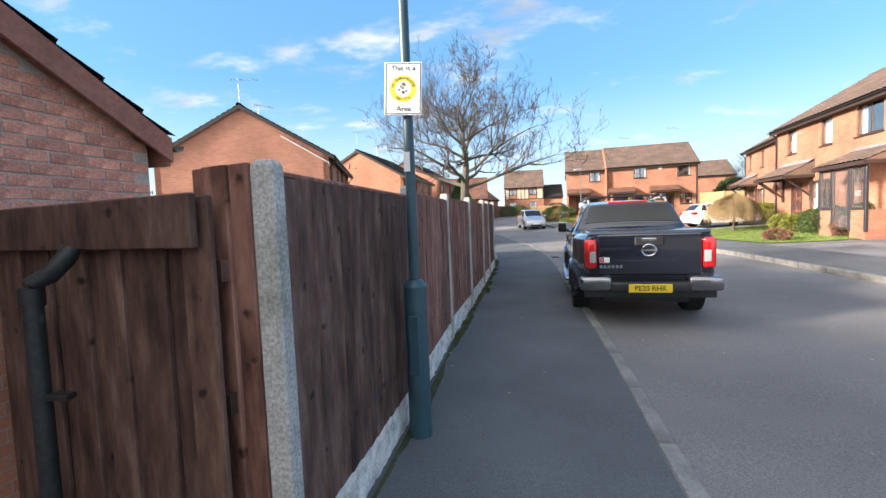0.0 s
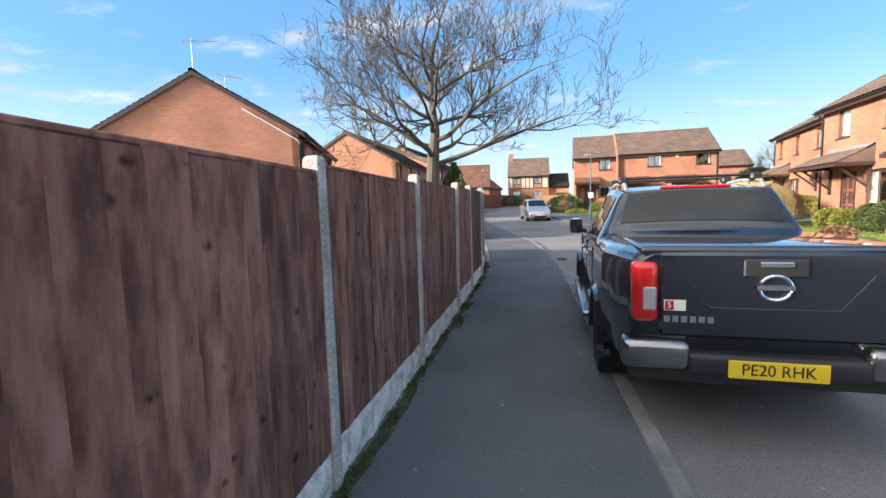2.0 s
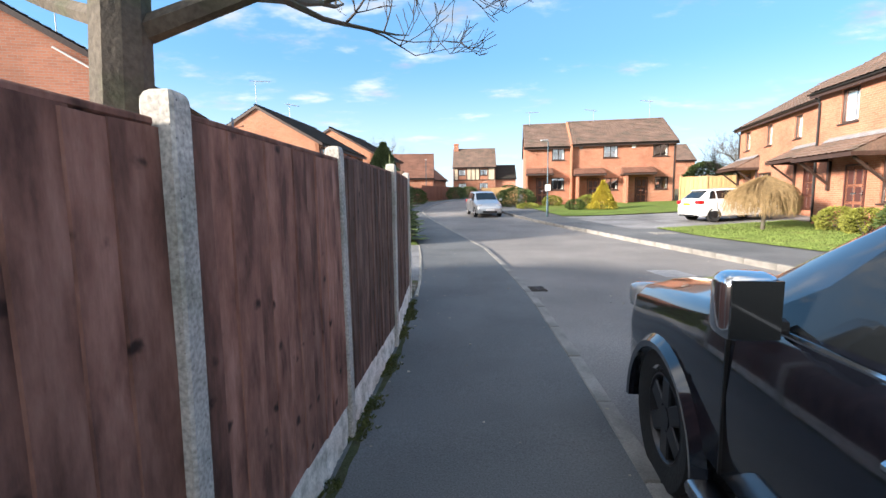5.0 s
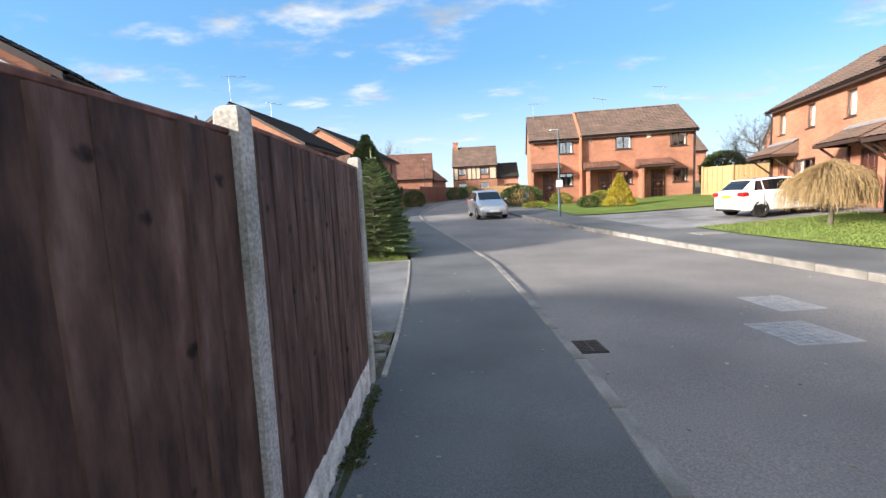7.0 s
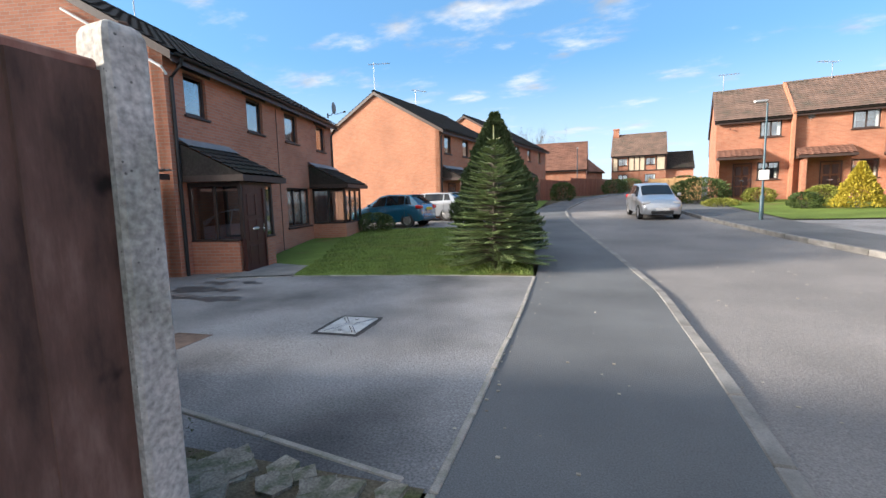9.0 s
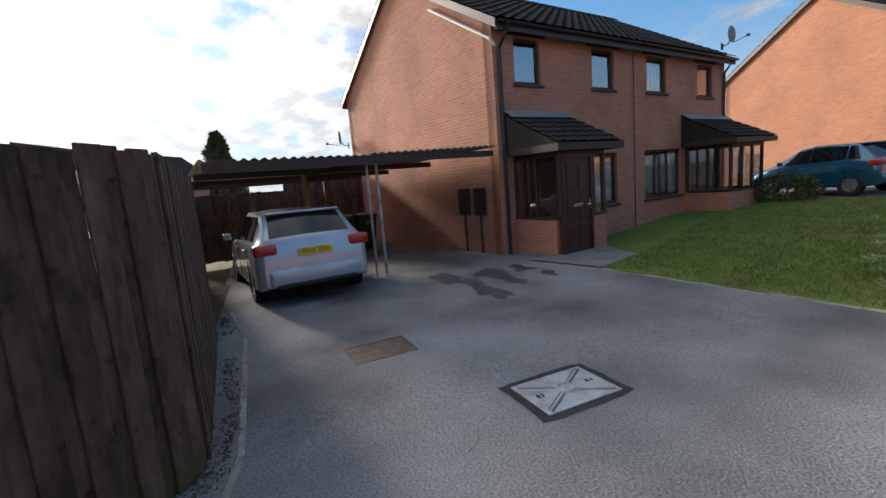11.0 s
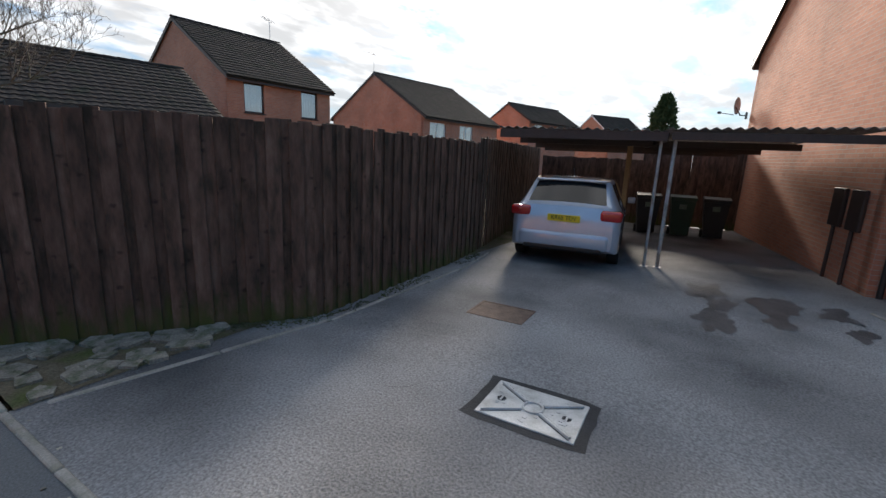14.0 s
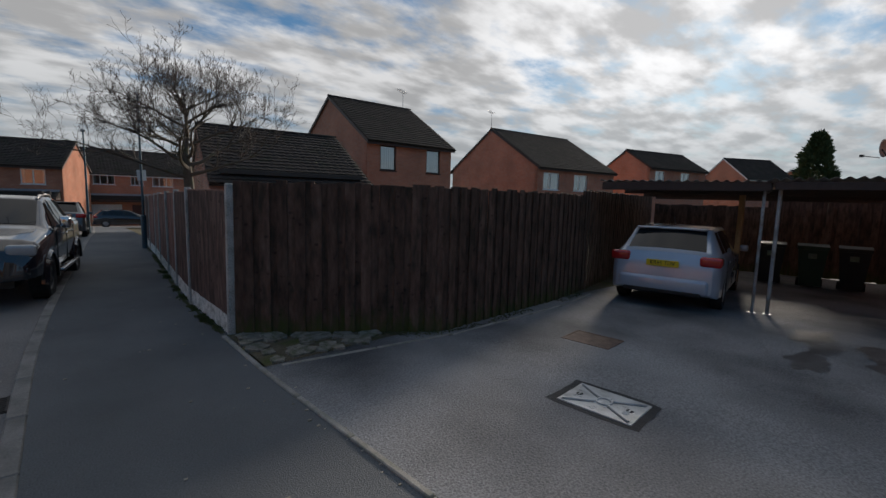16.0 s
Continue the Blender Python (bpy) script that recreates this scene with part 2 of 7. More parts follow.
pitted(CONC, 75.0, (0.11, 0.105, 0.095))
GRAVEL_BOARD = mat("rock_faced_concrete", (0.68, 0.65, 0.60), 0.95, spread=0.22, scale=9, fine=60, bump=0.8, second=(0.36, 0.35, 0.29))


def board_mat(name, base, dark, pale, knots=0.5, rough=0.78, algae=0.0):
    """Weathered sawn board: streaks along the grain, knots and blotches, another cut of wood for each board."""
    m = bpy.data.materials.new(name)
    m.use_nodes = True
    nt = m.node_tree
    N, L = nt.nodes.new, nt.links.new
    b = nt.nodes["Principled BSDF"]
    b.inputs["Roughness"].default_value = rough
    b.inputs["Specular IOR Level"].default_value = 0.3
    tc, info = N("ShaderNodeTexCoord"), N("ShaderNodeObjectInfo")
    off = N("ShaderNodeVectorMath"); off.operation = "SCALE"; off.inputs[0].default_value = (37.0, 19.0, 53.0)
    L(info.outputs["Random"], off.inputs["Scale"])
    add = N("ShaderNodeVectorMath"); add.operation = "ADD"
    L(tc.outputs["Object"], add.inputs[0]); L(off.outputs[0], add.inputs[1])
    def noise_at(scale, stretch, detail, rgh=0.55):
        mp, n = N("ShaderNodeMapping"), N("ShaderNodeTexNoise")
        mp.inputs["Scale"].default_value = stretch
        n.inputs["Scale"].default_value, n.inputs["Detail"].default_value, n.inputs["Roughness"].default_value = scale, detail, rgh
        L(add.outputs[0], mp.inputs["Vector"]); L(mp.outputs[0], n.inputs["Vector"])
        return n.outputs["Fac"]
    grain, blotch, fine = noise_at(5.0, (3.0, 3.0, 0.5), 4), noise_at(5.0, (2.0, 2.0, 0.6), 6, 0.62), noise_at(70.0, (2.0, 2.0, 0.12), 3)
    ramp = N("ShaderNodeValToRGB")
    e = ramp.color_ramp.elements
    e[0].position, e[1].position = 0.37, 0.66
    e[0].color, e[1].color = (*dark, 1), (*pale, 1)
    mid = e.new(0.52); mid.color = (*base, 1)
    mixv = N("ShaderNodeMath"); mixv.operation = "MULTIPLY_ADD"; mixv.inputs[1].default_value = 0.22
    half = N("ShaderNodeMath"); half.operation = "MULTIPLY"; half.inputs[1].default_value = 0.78
    L(blotch, half.inputs[0]); L(grain, mixv.inputs[0]); L(half.outputs[0], mixv.inputs[2]); L(mixv.outputs[0], ramp.inputs["Fac"])
    vo, mp = N("ShaderNodeTexVoronoi"), N("ShaderNodeMapping")
    mp.inputs["Scale"].default_value = (1.2, 1.2, 1.5)
    vo.inputs["Scale"].default_value = 4.6
    warp = N("ShaderNodeTexNoise"); warp.inputs["Scale"].default_value = 26.0
    wob = N("ShaderNodeVectorMath"); wob.operation = "MULTIPLY_ADD"; wob.inputs[1].default_value = (0.05, 0.05, 0.03)
    L(add.outputs[0], warp.inputs["Vector"]); L(warp.outputs["Color"], wob.inputs[0]); L(add.outputs[0], wob.inputs[2])
    L(wob.outputs[0], mp.inputs["Vector"]); L(mp.outputs[0], vo.inputs["Vector"])
    kn = N("ShaderNodeMapRange"); kn.interpolation_type = "SMOOTHSTEP"
    kn.inputs["From Min"].default_value, kn.inputs["From Max"].default_value = 0.05, 0.20
    kn.inputs["To Min"].default_value, kn.inputs["To Max"].default_value = 1 - knots, 1.0
    L(vo.outputs["Distance"], kn.inputs["Value"])
    fr, each, m1, m2 = N("ShaderNodeMapRange"), N("ShaderNodeMapRange"), N("ShaderNodeMath"), N("ShaderNodeMath")
    fr.inputs["To Min"].default_value, fr.inputs["To Max"].default_value = 0.88, 1.12
    each.inputs["To Min"].default_value, each.inputs["To Max"].default_value = 0.74, 1.26
    L(fine, fr.inputs["Value"]); L(info.outputs["Random"], each.inputs["Value"])
    m1.operation = m2.operation = "MULTIPLY"
    L(fr.outputs[0], m1.inputs[0]); L(each.outputs[0], m1.inputs[1]); L(m1.outputs[0], m2.inputs[0]); L(kn.outputs[0], m2.inputs[1])
    hsv = N("ShaderNodeHueSaturation")
    L(m2.outputs[0], hsv.inputs["Value"]); L(ramp.outputs["Color"], hsv.inputs["Color"]); L(hsv.outputs[0], b.inputs["Base Color"])
    if algae:   # green growth that creeps up from the damp foot of the board
        sp, hi, edge, mx = N("ShaderNodeSeparateXYZ"), N("ShaderNodeMath"), N("ShaderNodeMapRange"), N("ShaderNodeMix")
        L(tc.outputs["Object"], sp.inputs[0])
        hi.operation = "MULTIPLY_ADD"; hi.inputs[1].default_value = 0.9
        L(blotch, hi.inputs[0]); L(sp.outputs["Z"], hi.inputs[2])
        edge.interpolation_type = "SMOOTHSTEP"
        edge.inputs["From Min"].default_value, edge.inputs["From Max"].default_value = 0.42, 0.85
        edge.inputs["To Min"].default_value, edge.inputs["To Max"].default_value = algae, 0.0
        L(hi.outputs[0], edge.inputs["Value"])
        mx.data_type = "RGBA"
        mx.inputs["B"].default_value = (0.070, 0.085, 0.018, 1)
        L(edge.outputs[0], mx.inputs["Factor"]); L(hsv.outputs[0], mx.inputs["A"]); L(mx.outputs["Result"], b.inputs["Base Color"])
    bp = N("ShaderNodeBump")
    bp.inputs["Strength"].default_value, bp.inputs["Distance"].default_value = 0.7, 0.012
    L(grain, bp.inputs["Height"]); L(bp.outputs[0], b.inputs["Normal"])
    return m


WOOD = board_mat("brown_stained_board", (0.238, 0.114, 0.084), (0.098, 0.045, 0.034), (0.36, 0.192, 0.148), 0.85)
WOOD_MID = board_mat("umber_board", (0.115, 0.064, 0.049), (0.046, 0.027, 0.021), (0.20, 0.125, 0.098), 0.85)
WOOD_BARE = board_mat("rough_dark_board", (0.115, 0.068, 0.050), (0.048, 0.035, 0.024), (0.17, 0.110, 0.08), 0.5, 0.9, algae=0.8)
WOOD_NEW = mat("pale_new_fence", (0.42, 0.27, 0.13), 0.85, spread=0.2, scale=2.0, fine=20, bump=0.3, stretch=(6, 6, 1), island=0.12)
WOOD_RED = mat("red_brown_far_fence", (0.22, 0.085, 0.05), 0.85, spread=0.2, scale=2.0, fine=20, bump=0.3, stretch=(6, 6, 1), island=0.15)
GRASS = mat("lawn_turf", (0.115, 0.162, 0.038), 0.95, spread=0.35, scale=0.9, fine=70, bump=0.9, second=(0.15, 0.145, 0.05), amount=0.35, spec=0.1)
SOIL = mat("soil_and_moss", (0.12, 0.10, 0.07), 0.98, spread=0.35, scale=3.5, fine=60, bump=0.9, second=(0.085, 0.10, 0.035), amount=0.5, spec=0.1)
MOSS = mat("moss", (0.055, 0.062, 0.032), 0.98, spread=0.4, scale=9, fine=90, bump=0.9, second=(0.05, 0.045, 0.03), spec=0.1)
BROWN_FRAME = mat("dark_brown_joinery", (0.045, 0.026, 0.021), 0.5, spread=0.2, scale=4, fine=40, bump=0.08, stretch=(4, 4, 1))
DOOR_BROWN = mat("dark_red_brown_door", (0.07, 0.024, 0.02), 0.42, spread=0.15, scale=4, fine=40, bump=0.06, stretch=(4, 4, 1))
WHITE = mat("white_paint", (0.78, 0.78, 0.76), 0.5, spread=0.05, scale=3, fine=40, bump=0.03)
BLACK_PL = mat("black_plastic", (0.018, 0.018, 0.019), 0.45, spread=0.15, scale=4, fine=120, bump=0.1)
LEAD = mat("lead_flashing", (0.30, 0.32, 0.34), 0.55, metal=0.4, spread=0.2, scale=4, fine=40, bump=0.2)
GALV = mat("galvanised_sheet", (0.42, 0.42, 0.42), 0.5, metal=0.5, spread=0.25, scale=4, fine=30, bump=0.1, second=(0.25, 0.22, 0.18))
SHEET = mat("weathered_plastic_sheet", (0.36, 0.30, 0.26), 0.55, spread=0.25, scale=4, fine=30, bump=0.1, second=(0.22, 0.18, 0.15))
SHEET.node_tree.nodes["Principled BSDF"].inputs["Transmission Weight"].default_value = 0.30
STEEL = mat("painted_blue_grey_steel", (0.030, 0.075, 0.098), 0.42, spread=0.14, scale=5, fine=60, bump=0.1, spec=0.5)
GLASS = simple("window_glass", (0.85, 0.92, 0.95), 0.0, transmission=1.0, ior=2.7)
CURTAIN = mat("pale_curtain", (0.62, 0.60, 0.55), 0.9, spread=0.15, scale=3, fine=30, bump=0.2, stretch=(12, 12, 0.4))
# near-black base paints in the missing light of the closed rooms
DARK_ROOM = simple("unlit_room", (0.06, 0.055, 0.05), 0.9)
TYRE = mat("tyre_rubber", (0.018, 0.018, 0.018), 0.85, spread=0.25, scale=8, fine=50, bump=0.4)
ALLOY = mat("alloy_rim", (0.42, 0.42, 0.43), 0.35, metal=0.8, spread=0.1, scale=6, fine=60, bump=0.03)
CHROME = simple("chrome", (0.75, 0.75, 0.76), 0.12, metal=1.0)
CAR_GLASS = simple("tinted_car_glass", (0.010, 0.012, 0.014), 0.02, ior=1.5)
RED_LENS = simple("red_tail_lens", (0.45, 0.01, 0.012), 0.12, coat=1.0)
CLEAR_LENS = simple("clear_lamp_lens", (0.36, 0.36, 0.36), 0.1, coat=1.0)
for _m in (CAR_GLASS,):
    _m.node_tree.nodes["Principled BSDF"].inputs["Coat IOR"].default_value = 1.65
PLATE_Y = simple("yellow_plate", (0.80, 0.55, 0.02), 0.45)
PLATE_W = simple("white_plate", (0.75, 0.75, 0.73), 0.45)
INK = simple("black_ink", (0.012, 0.012, 0.012), 0.5)


def paint(name, base, metal=0.3, rough=0.3):
    m = mat(name, base, rough, metal=metal, spread=0.06, scale=2.5, fine=300, bump=0.0, coat=1.0)
    m.node_tree.nodes["Principled BSDF"].inputs["Coat IOR"].default_value = 1.6
    return m


# ---- mesh helpers ----
class Mesh:
    """Gathers vertices and faces for one mesh object."""

    def __init__(self):
        self.v, self.f, self.m = [], [], []

    def face(self, pts, k=0):
        n = len(self.v)
        self.v += [tuple(p) for p in pts]
        self.f.append(tuple(range(n, n + len(pts))))
        self.m.append(k)

    def box(self, lo, hi, k=0, bev=0.0, at=None, seg=1):
        (x0, y0, z0), (x1, y1, z1) = lo, hi
        n = len(self.v)
        if bev <= 0:
            pts = [(x, y, z) for z in (z0, z1) for y in (y0, y1) for x in (x0, x1)]
            fs = [(0, 2, 3, 1), (4, 5, 7, 6), (0, 1, 5, 4), (2, 6, 7, 3), (0, 4, 6, 2), (1, 3, 7, 5)]
        else:
            b = min(bev, (x1 - x0) * 0.45, (y1 - y0) * 0.45, (z1 - z0) * 0.45)
            bm = bmesh.new()
            bmesh.ops.create_cube(bm, size=1.0)
            for v in bm.verts:
                v.co = Vector(((x0 + x1) / 2 + v.co.x * (x1 - x0), (y0 + y1) / 2 + v.co.y * (y1 - y0), (z0 + z1) / 2 + v.co.z * (z1 - z0)))
            bmesh.ops.bevel(bm, geom=bm.edges[:], offset=b, segments=seg, affect="EDGES", profile=0.5)
            bm.verts.index_update()
            pts = [tuple(v.co) for v in bm.verts]
            fs = [tuple(v.index for v in f.verts) for f in bm.faces]
            bm.free()
        if at:
            pts = [tuple(at @ Vector(p)) for p in pts]
        self.v += pts
        self.f += [tuple(i + n for i in f) for f in fs]
        self.m += [k] * len(fs)

    def tube(self, pts, radii, sides=10, k=0, caps=True):
        """A round tube through points."""
        n0 = len(self.v)
        pts = [Vector(p) for p in pts]
        if not hasattr(radii, "__len__"):
            radii = [radii] * len(pts)
        for i, p in enumerate(pts):
            d = (pts[min(i + 1, len(pts) - 1)] - pts[max(i - 1, 0)]).normalized()
            a = d.cross(Vector((0, 0, 1)) if abs(d.z) < 0.9 else Vector((1, 0, 0))).normalized()
            b = d.cross(a)
            for s in range(sides):
                t = 2 * math.pi * s / sides
                self.v.append(tuple(p + (a * math.cos(t) + b * math.sin(t)) * radii[i]))
        for i in range(len(pts) - 1):
            for s in range(sides):
                q = n0 + i * sides
                self.f.append((q + s, q + (s + 1) % sides, q + sides + (s + 1) % sides, q + sides + s))
                self.m.append(k)
        if caps:
            self.f.append(tuple(n0 + s for s in range(sides))[::-1])
            self.f.append(tuple(n0 + (len(pts) - 1) * sides + s for s in range(sides)))
            self.m += [k, k]

    def grid(self, rows, k=0, closed=False):
        """A skin over rows of points of the same length."""
        n, w = len(self.v), len(rows[0])
        for r in rows:
            self.v += [tuple(p) for p in r]
        for i in range(len(rows) - 1):
            for j in range(w - (0 if closed else 1)):
                a, b = n + i * w + j, n + i * w + (j + 1) % w
                self.f.append((a, b, b + w, a + w))
                self.m.append(k)

    def prism(self, poly, axis, lo, hi, k=0):
        """A flat outline (two coordinates) pushed along an axis."""
        def at(p, h):
            return {"x": (h, p[0], p[1]), "y": (p[0], h, p[1]), "z": (p[0], p[1], h)}[axis]
        n, c = len(self.v), len(poly)
        self.v += [at(p, lo) for p in poly] + [at(p, hi) for p in poly]
        self.f += [tuple(range(n, n + c))[::-1], tuple(range(n + c, n + 2 * c))]
        self.f += [(n + i, n + (i + 1) % c, n + c + (i + 1) % c, n + c + i) for i in range(c)]
        self.m += [k] * (c + 2)

    def data(self, name, mats, smooth=False, walls=False, angle=35):
        me = bpy.data.meshes.new(name)
        me.from_pydata(self.v, [], self.f)
        mats = mats if isinstance(mats, (list, tuple)) else [mats]
        for m in mats:
            me.materials.append(m)
        if len(mats) > 1:
            me.polygons.foreach_set("material_index", self.m)
        bm = bmesh.new()
        bm.from_mesh(me)
        bmesh.ops.recalc_face_normals(bm, faces=bm.faces[:])
        if smooth:
            bmesh.ops.remove_doubles(bm, verts=bm.verts[:], dist=0.0005)
            for f in bm.faces:
                f.smooth = True
            for e in bm.edges:
                if len(e.link_faces) == 2 and e.calc_face_angle(0) > radians(angle):
                    e.smooth = False
        if walls:
            lay = bm.loops.layers.uv.new("wall")
            for f in bm.faces:
                n = f.normal
                for lp in f.loops:
                    c = lp.vert.co
                    lp[lay].uv = (c.x, c.y) if abs(n.z) > 0.8 else ((c.x, c.z) if abs(n.y) > abs(n.x) else (c.y + 0.11, c.z))
        bm.to_mesh(me)
        bm.free()
        return me


def part(name, me, mats=None, parent=None, label="", smooth=False, walls=False, at=None, angle=35):
    """One mesh object, under its thing when one is given."""
    data = me.data(name, mats, smooth, walls, angle) if isinstance(me, Mesh) else me
    ob = new(name, data)
    if parent is not None:
        ob.parent = parent
    if at is not None:
        ob.matrix_basis = at
    return tagged(ob, label)


def thing(name, label, category, at=None, group="", kind=""):
    e = new(name)
    e.empty_display_size = 0.1
    if at is not None:
        e.matrix_basis = at
    return tagged(e, label, category, group, kind)

# ---- lie of the land ----
def soft(v):
    return v if v > 6 else math.log1p(math.exp(2 * v)) / 2


def g(x, y):
    """Height of the footpath level."""
    s = min(1.0, max(0.0, (y - 1) / 14))
    return 0.18 * s + 0.04 * soft(y - 23) + 0.03 * soft(min(x, 60) - 10) - 0.02 * soft(-2 - max(x, -40)) - 0.05 * soft(-3 - max(y, -45))


def along(line, y):
    """x of a plan line, given as (y, x) points, at y."""
    for (a, p), (b, q) in zip(line, line[1:]):
        if y <= b:
            return p + (q - p) * (y - a) / (b - a)
    return line[-1][1]


def smooth_line(line, n=6):
    out = []
    for i in range(len(line) - 1):
        p0, p1, p2, p3 = line[max(i - 1, 0)], line[i], line[i + 1], line[min(i + 2, len(line) - 1)]
        for k in range(n):
            t = k / n
            x = 0.5 * (2 * p1[1] + (p2[1] - p0[1]) * t + (2 * p0[1] - 5 * p1[1] + 4 * p2[1] - p3[1]) * t * t + (3 * p1[1] - p0[1] - 3 * p2[1] + p3[1]) * t ** 3)
            out.append((p1[0] + (p2[0] - p1[0]) * t, x))
    return out + [line[-1]]


KERB_L = smooth_line([(-9, 0.25), (2.3, 1.17), (8, 1.66), (13, 2.03), (16, 2.11), (19, 2.11), (22, 1.97), (28, 1.05), (34, 0.1), (40, -0.42), (46, 0.0), (52, 0.9), (61, 4.4), (75, 13.0), (95, 30)])
KERB_R = smooth_line([(-9, 6.6), (2.3, 7.1), (8.6, 7.25), (14.7, 7.42), (19, 7.3), (23.6, 7.02), (28.5, 6.0), (34, 5.2), (40, 4.9), (46, 5.4), (52, 6.6), (61, 10.2), (75, 19), (95, 37)])
FENCE = [(-9, -1.42), (1.37, -0.735), (3.26, -0.575), (5.13, -0.452), (6.95, -0.272), (9.05, -0.090), (10.9, 0.070), (12.3, 0.172), (14.15, 0.178), (20, 0.18)]


def fence_x(y):
    return along(FENCE, y)


def strip(name, material, left, right, y0, y1, dz, step=0.5, nx=6, label="", category="", kind="structure"):
    me = Mesh()
    n = max(2, int((y1 - y0) / step))
    rows = []
    for i in range(n + 1):
        y = y0 + (y1 - y0) * i / n
        a, b = left(y), right(y)
        rows.append([(a + (b - a) * j / nx, y, g(a + (b - a) * j / nx, y) + dz) for j in range(nx + 1)])
    me.grid(rows)
    ob = part(name, me, material, smooth=True)
    return tagged(ob, label, category, kind=kind)


def patch(name, material, poly, dz, n=14, label="", category="", kind="structure"):
    """A four-cornered sheet that follows the ground."""
    me = Mesh()
    a, b, c, d = [Vector(p) for p in poly]
    rows = []
    for i in range(n + 1):
        p, q = a.lerp(d, i / n), b.lerp(c, i / n)
        r = [p.lerp(q, j / n) for j in range(n + 1)]
        rows.append([(v.x, v.y, g(v.x, v.y) + dz) for v in r])
    me.grid(rows)
    return tagged(part(name, me, material, smooth=True), label, category, kind=kind)


def build_ground():
    me = Mesh()
    xs = [-600, -250, -120, -60, -40, -30, -24, -18, -14, -10, -6, -3, -1, 1, 3, 5, 7, 9, 11, 13, 16, 20, 25, 30, 40, 60, 120, 250, 600]
    ys = [-600, -250, -120, -60, -40, -30, -20, -14, -10, -6, -2, 1, 4, 8, 12, 15, 18, 20, 22, 23, 24, 26, 28, 31, 35, 40, 46, 53, 62, 75, 95, 120, 250, 600]
    me.grid([[(x, y, g(x, min(y, 95)) - 0.16) for x in xs] for y in ys])
    tagged(part("ground", me, SOIL, smooth=True), "bare soil and rough turf under everything", "ground", kind="structure")
    kl, kr = (lambda y: along(KERB_L, y)), (lambda y: along(KERB_R, y))
    strip("road", ASPHALT, kl, kr, -22, 95, -0.055, nx=8, label="grey worn asphalt residential road", category="road")
    patch("road_cross", ASPHALT, [(-45, -31), (45, -31), (45, -22), (-45, -22)], -0.055, label="pale asphalt cross street behind", category="road")
    strip("pavement_left", PAVE, lambda y: fence_x(y) - 0.02 if y < 14.6 else max(along(EDGE_L, y), -30), lambda y: kl(y) - 0.125, -22, 95, 0.0, nx=6, label="dark smooth asphalt footpath beside the fence", category="pavement")
    strip("pavement_right", PAVE, lambda y: kr(y) + 0.125, lambda y: kr(y) + 2.95, -22, 95, 0.05, nx=5, label="dark asphalt footpath across the road", category="pavement")
    patch("driveway_left", DRIVE, [(-20, 14.6), (0.29, 15.6), (0.0, 21.9), (-20, 20.6)], 0.006, n=26, label="patchy weathered asphalt shared driveway", category="driveway")
    patch("verge_left", SOIL, [(-9, 14.4), (0.24, 14.3), (0.24, 15.62), (-9, 15.25)], 0.012, n=16, label="mossy soil strip and broken paving by the fence", category="verge")
    patch("lawn_left", GRASS, [(-4.95, 21.25), (-0.02, 21.85), (-1.2, 31), (-10.2, 31)], 0.018, n=18, label="short green front lawn", category="lawn")
    patch("lawn_by_wall", GRASS, [(-7.4, 22.6), (-5.2, 22.3), (-8.4, 31), (-10.3, 31)], 0.014, n=10, label="strip of lawn along the house wall", category="lawn")
    patch("driveway_blue", DRIVE, [(-18, 31), (-1.2, 31), (-1.9, 36.2), (-16, 36.2)], 0.006, label="asphalt driveway beside the second house", category="driveway")
    patch("lawn_far_left", GRASS, [(-7, 36.2), (-2.0, 36.2), (-2.5, 50), (-9, 50)], 0.04, label="front lawns further up the road", category="lawn")
    patch("lawn_right", GRASS, [(10.05, 16.6), (15.3, 15.8), (15.9, 26.5), (9.6, 25.7)], 0.075, n=16, label="bright green front lawn with worn edge", category="lawn")
    patch("driveway_right", DRIVE, [(8.6, 25.6), (24, 26.4), (26, 33.0), (7.6, 32.4)], 0.055, n=14, label="asphalt driveway between the lawns", category="driveway")
    patch("driveway_near_right", DRIVE, [(9.7, 4), (15.2, 4), (15.3, 15.8), (9.75, 16.6)], 0.055, label="asphalt parking area in front of the terrace", category="driveway")
    patch("lawn_terrace", GRASS, [(7.6, 32.4), (22, 33), (20.5, 42.4), (7.4, 44.5)], 0.10, n=16, label="sunlit lawn in front of the terrace", category="lawn")
    # kerb stones, one by one
    def kerbs(line, y0, y1, up, side, wide, group):
        y, k, dy = y0, 0, 0.914
        while y < y1:
            a, b = Vector((along(line, y), y, 0)), Vector((along(line, y + dy), y + dy, 0))
            mid, ang = (a + b) / 2, math.atan2(-(b.x - a.x), dy)
            L = (b - a).length
            if k == 0:
                me = Mesh()
                me.box((-wide, -0.453, -0.2), (0, 0.453, up) if side < 0 else (0, 0.453, up), bev=0.012)
                shared = me.data("kerb_stone", KERB)
            ob = part("kerb_stone", shared)
            sx = 0 if side < 0 else wide
            za, zb = g(a.x, a.y), g(b.x, b.y)
            ob.matrix_basis = Matrix.Translation((mid.x, mid.y, (za + zb) / 2)) @ pose(0, 0, 0, math.degrees(math.atan2(zb - za, L)), 0, math.degrees(ang)) @ pose(sx, 0, random.uniform(-0.003, 0.003), 0, 0, 0)
            yield ob
            k += 1
            y += dy * dy / L
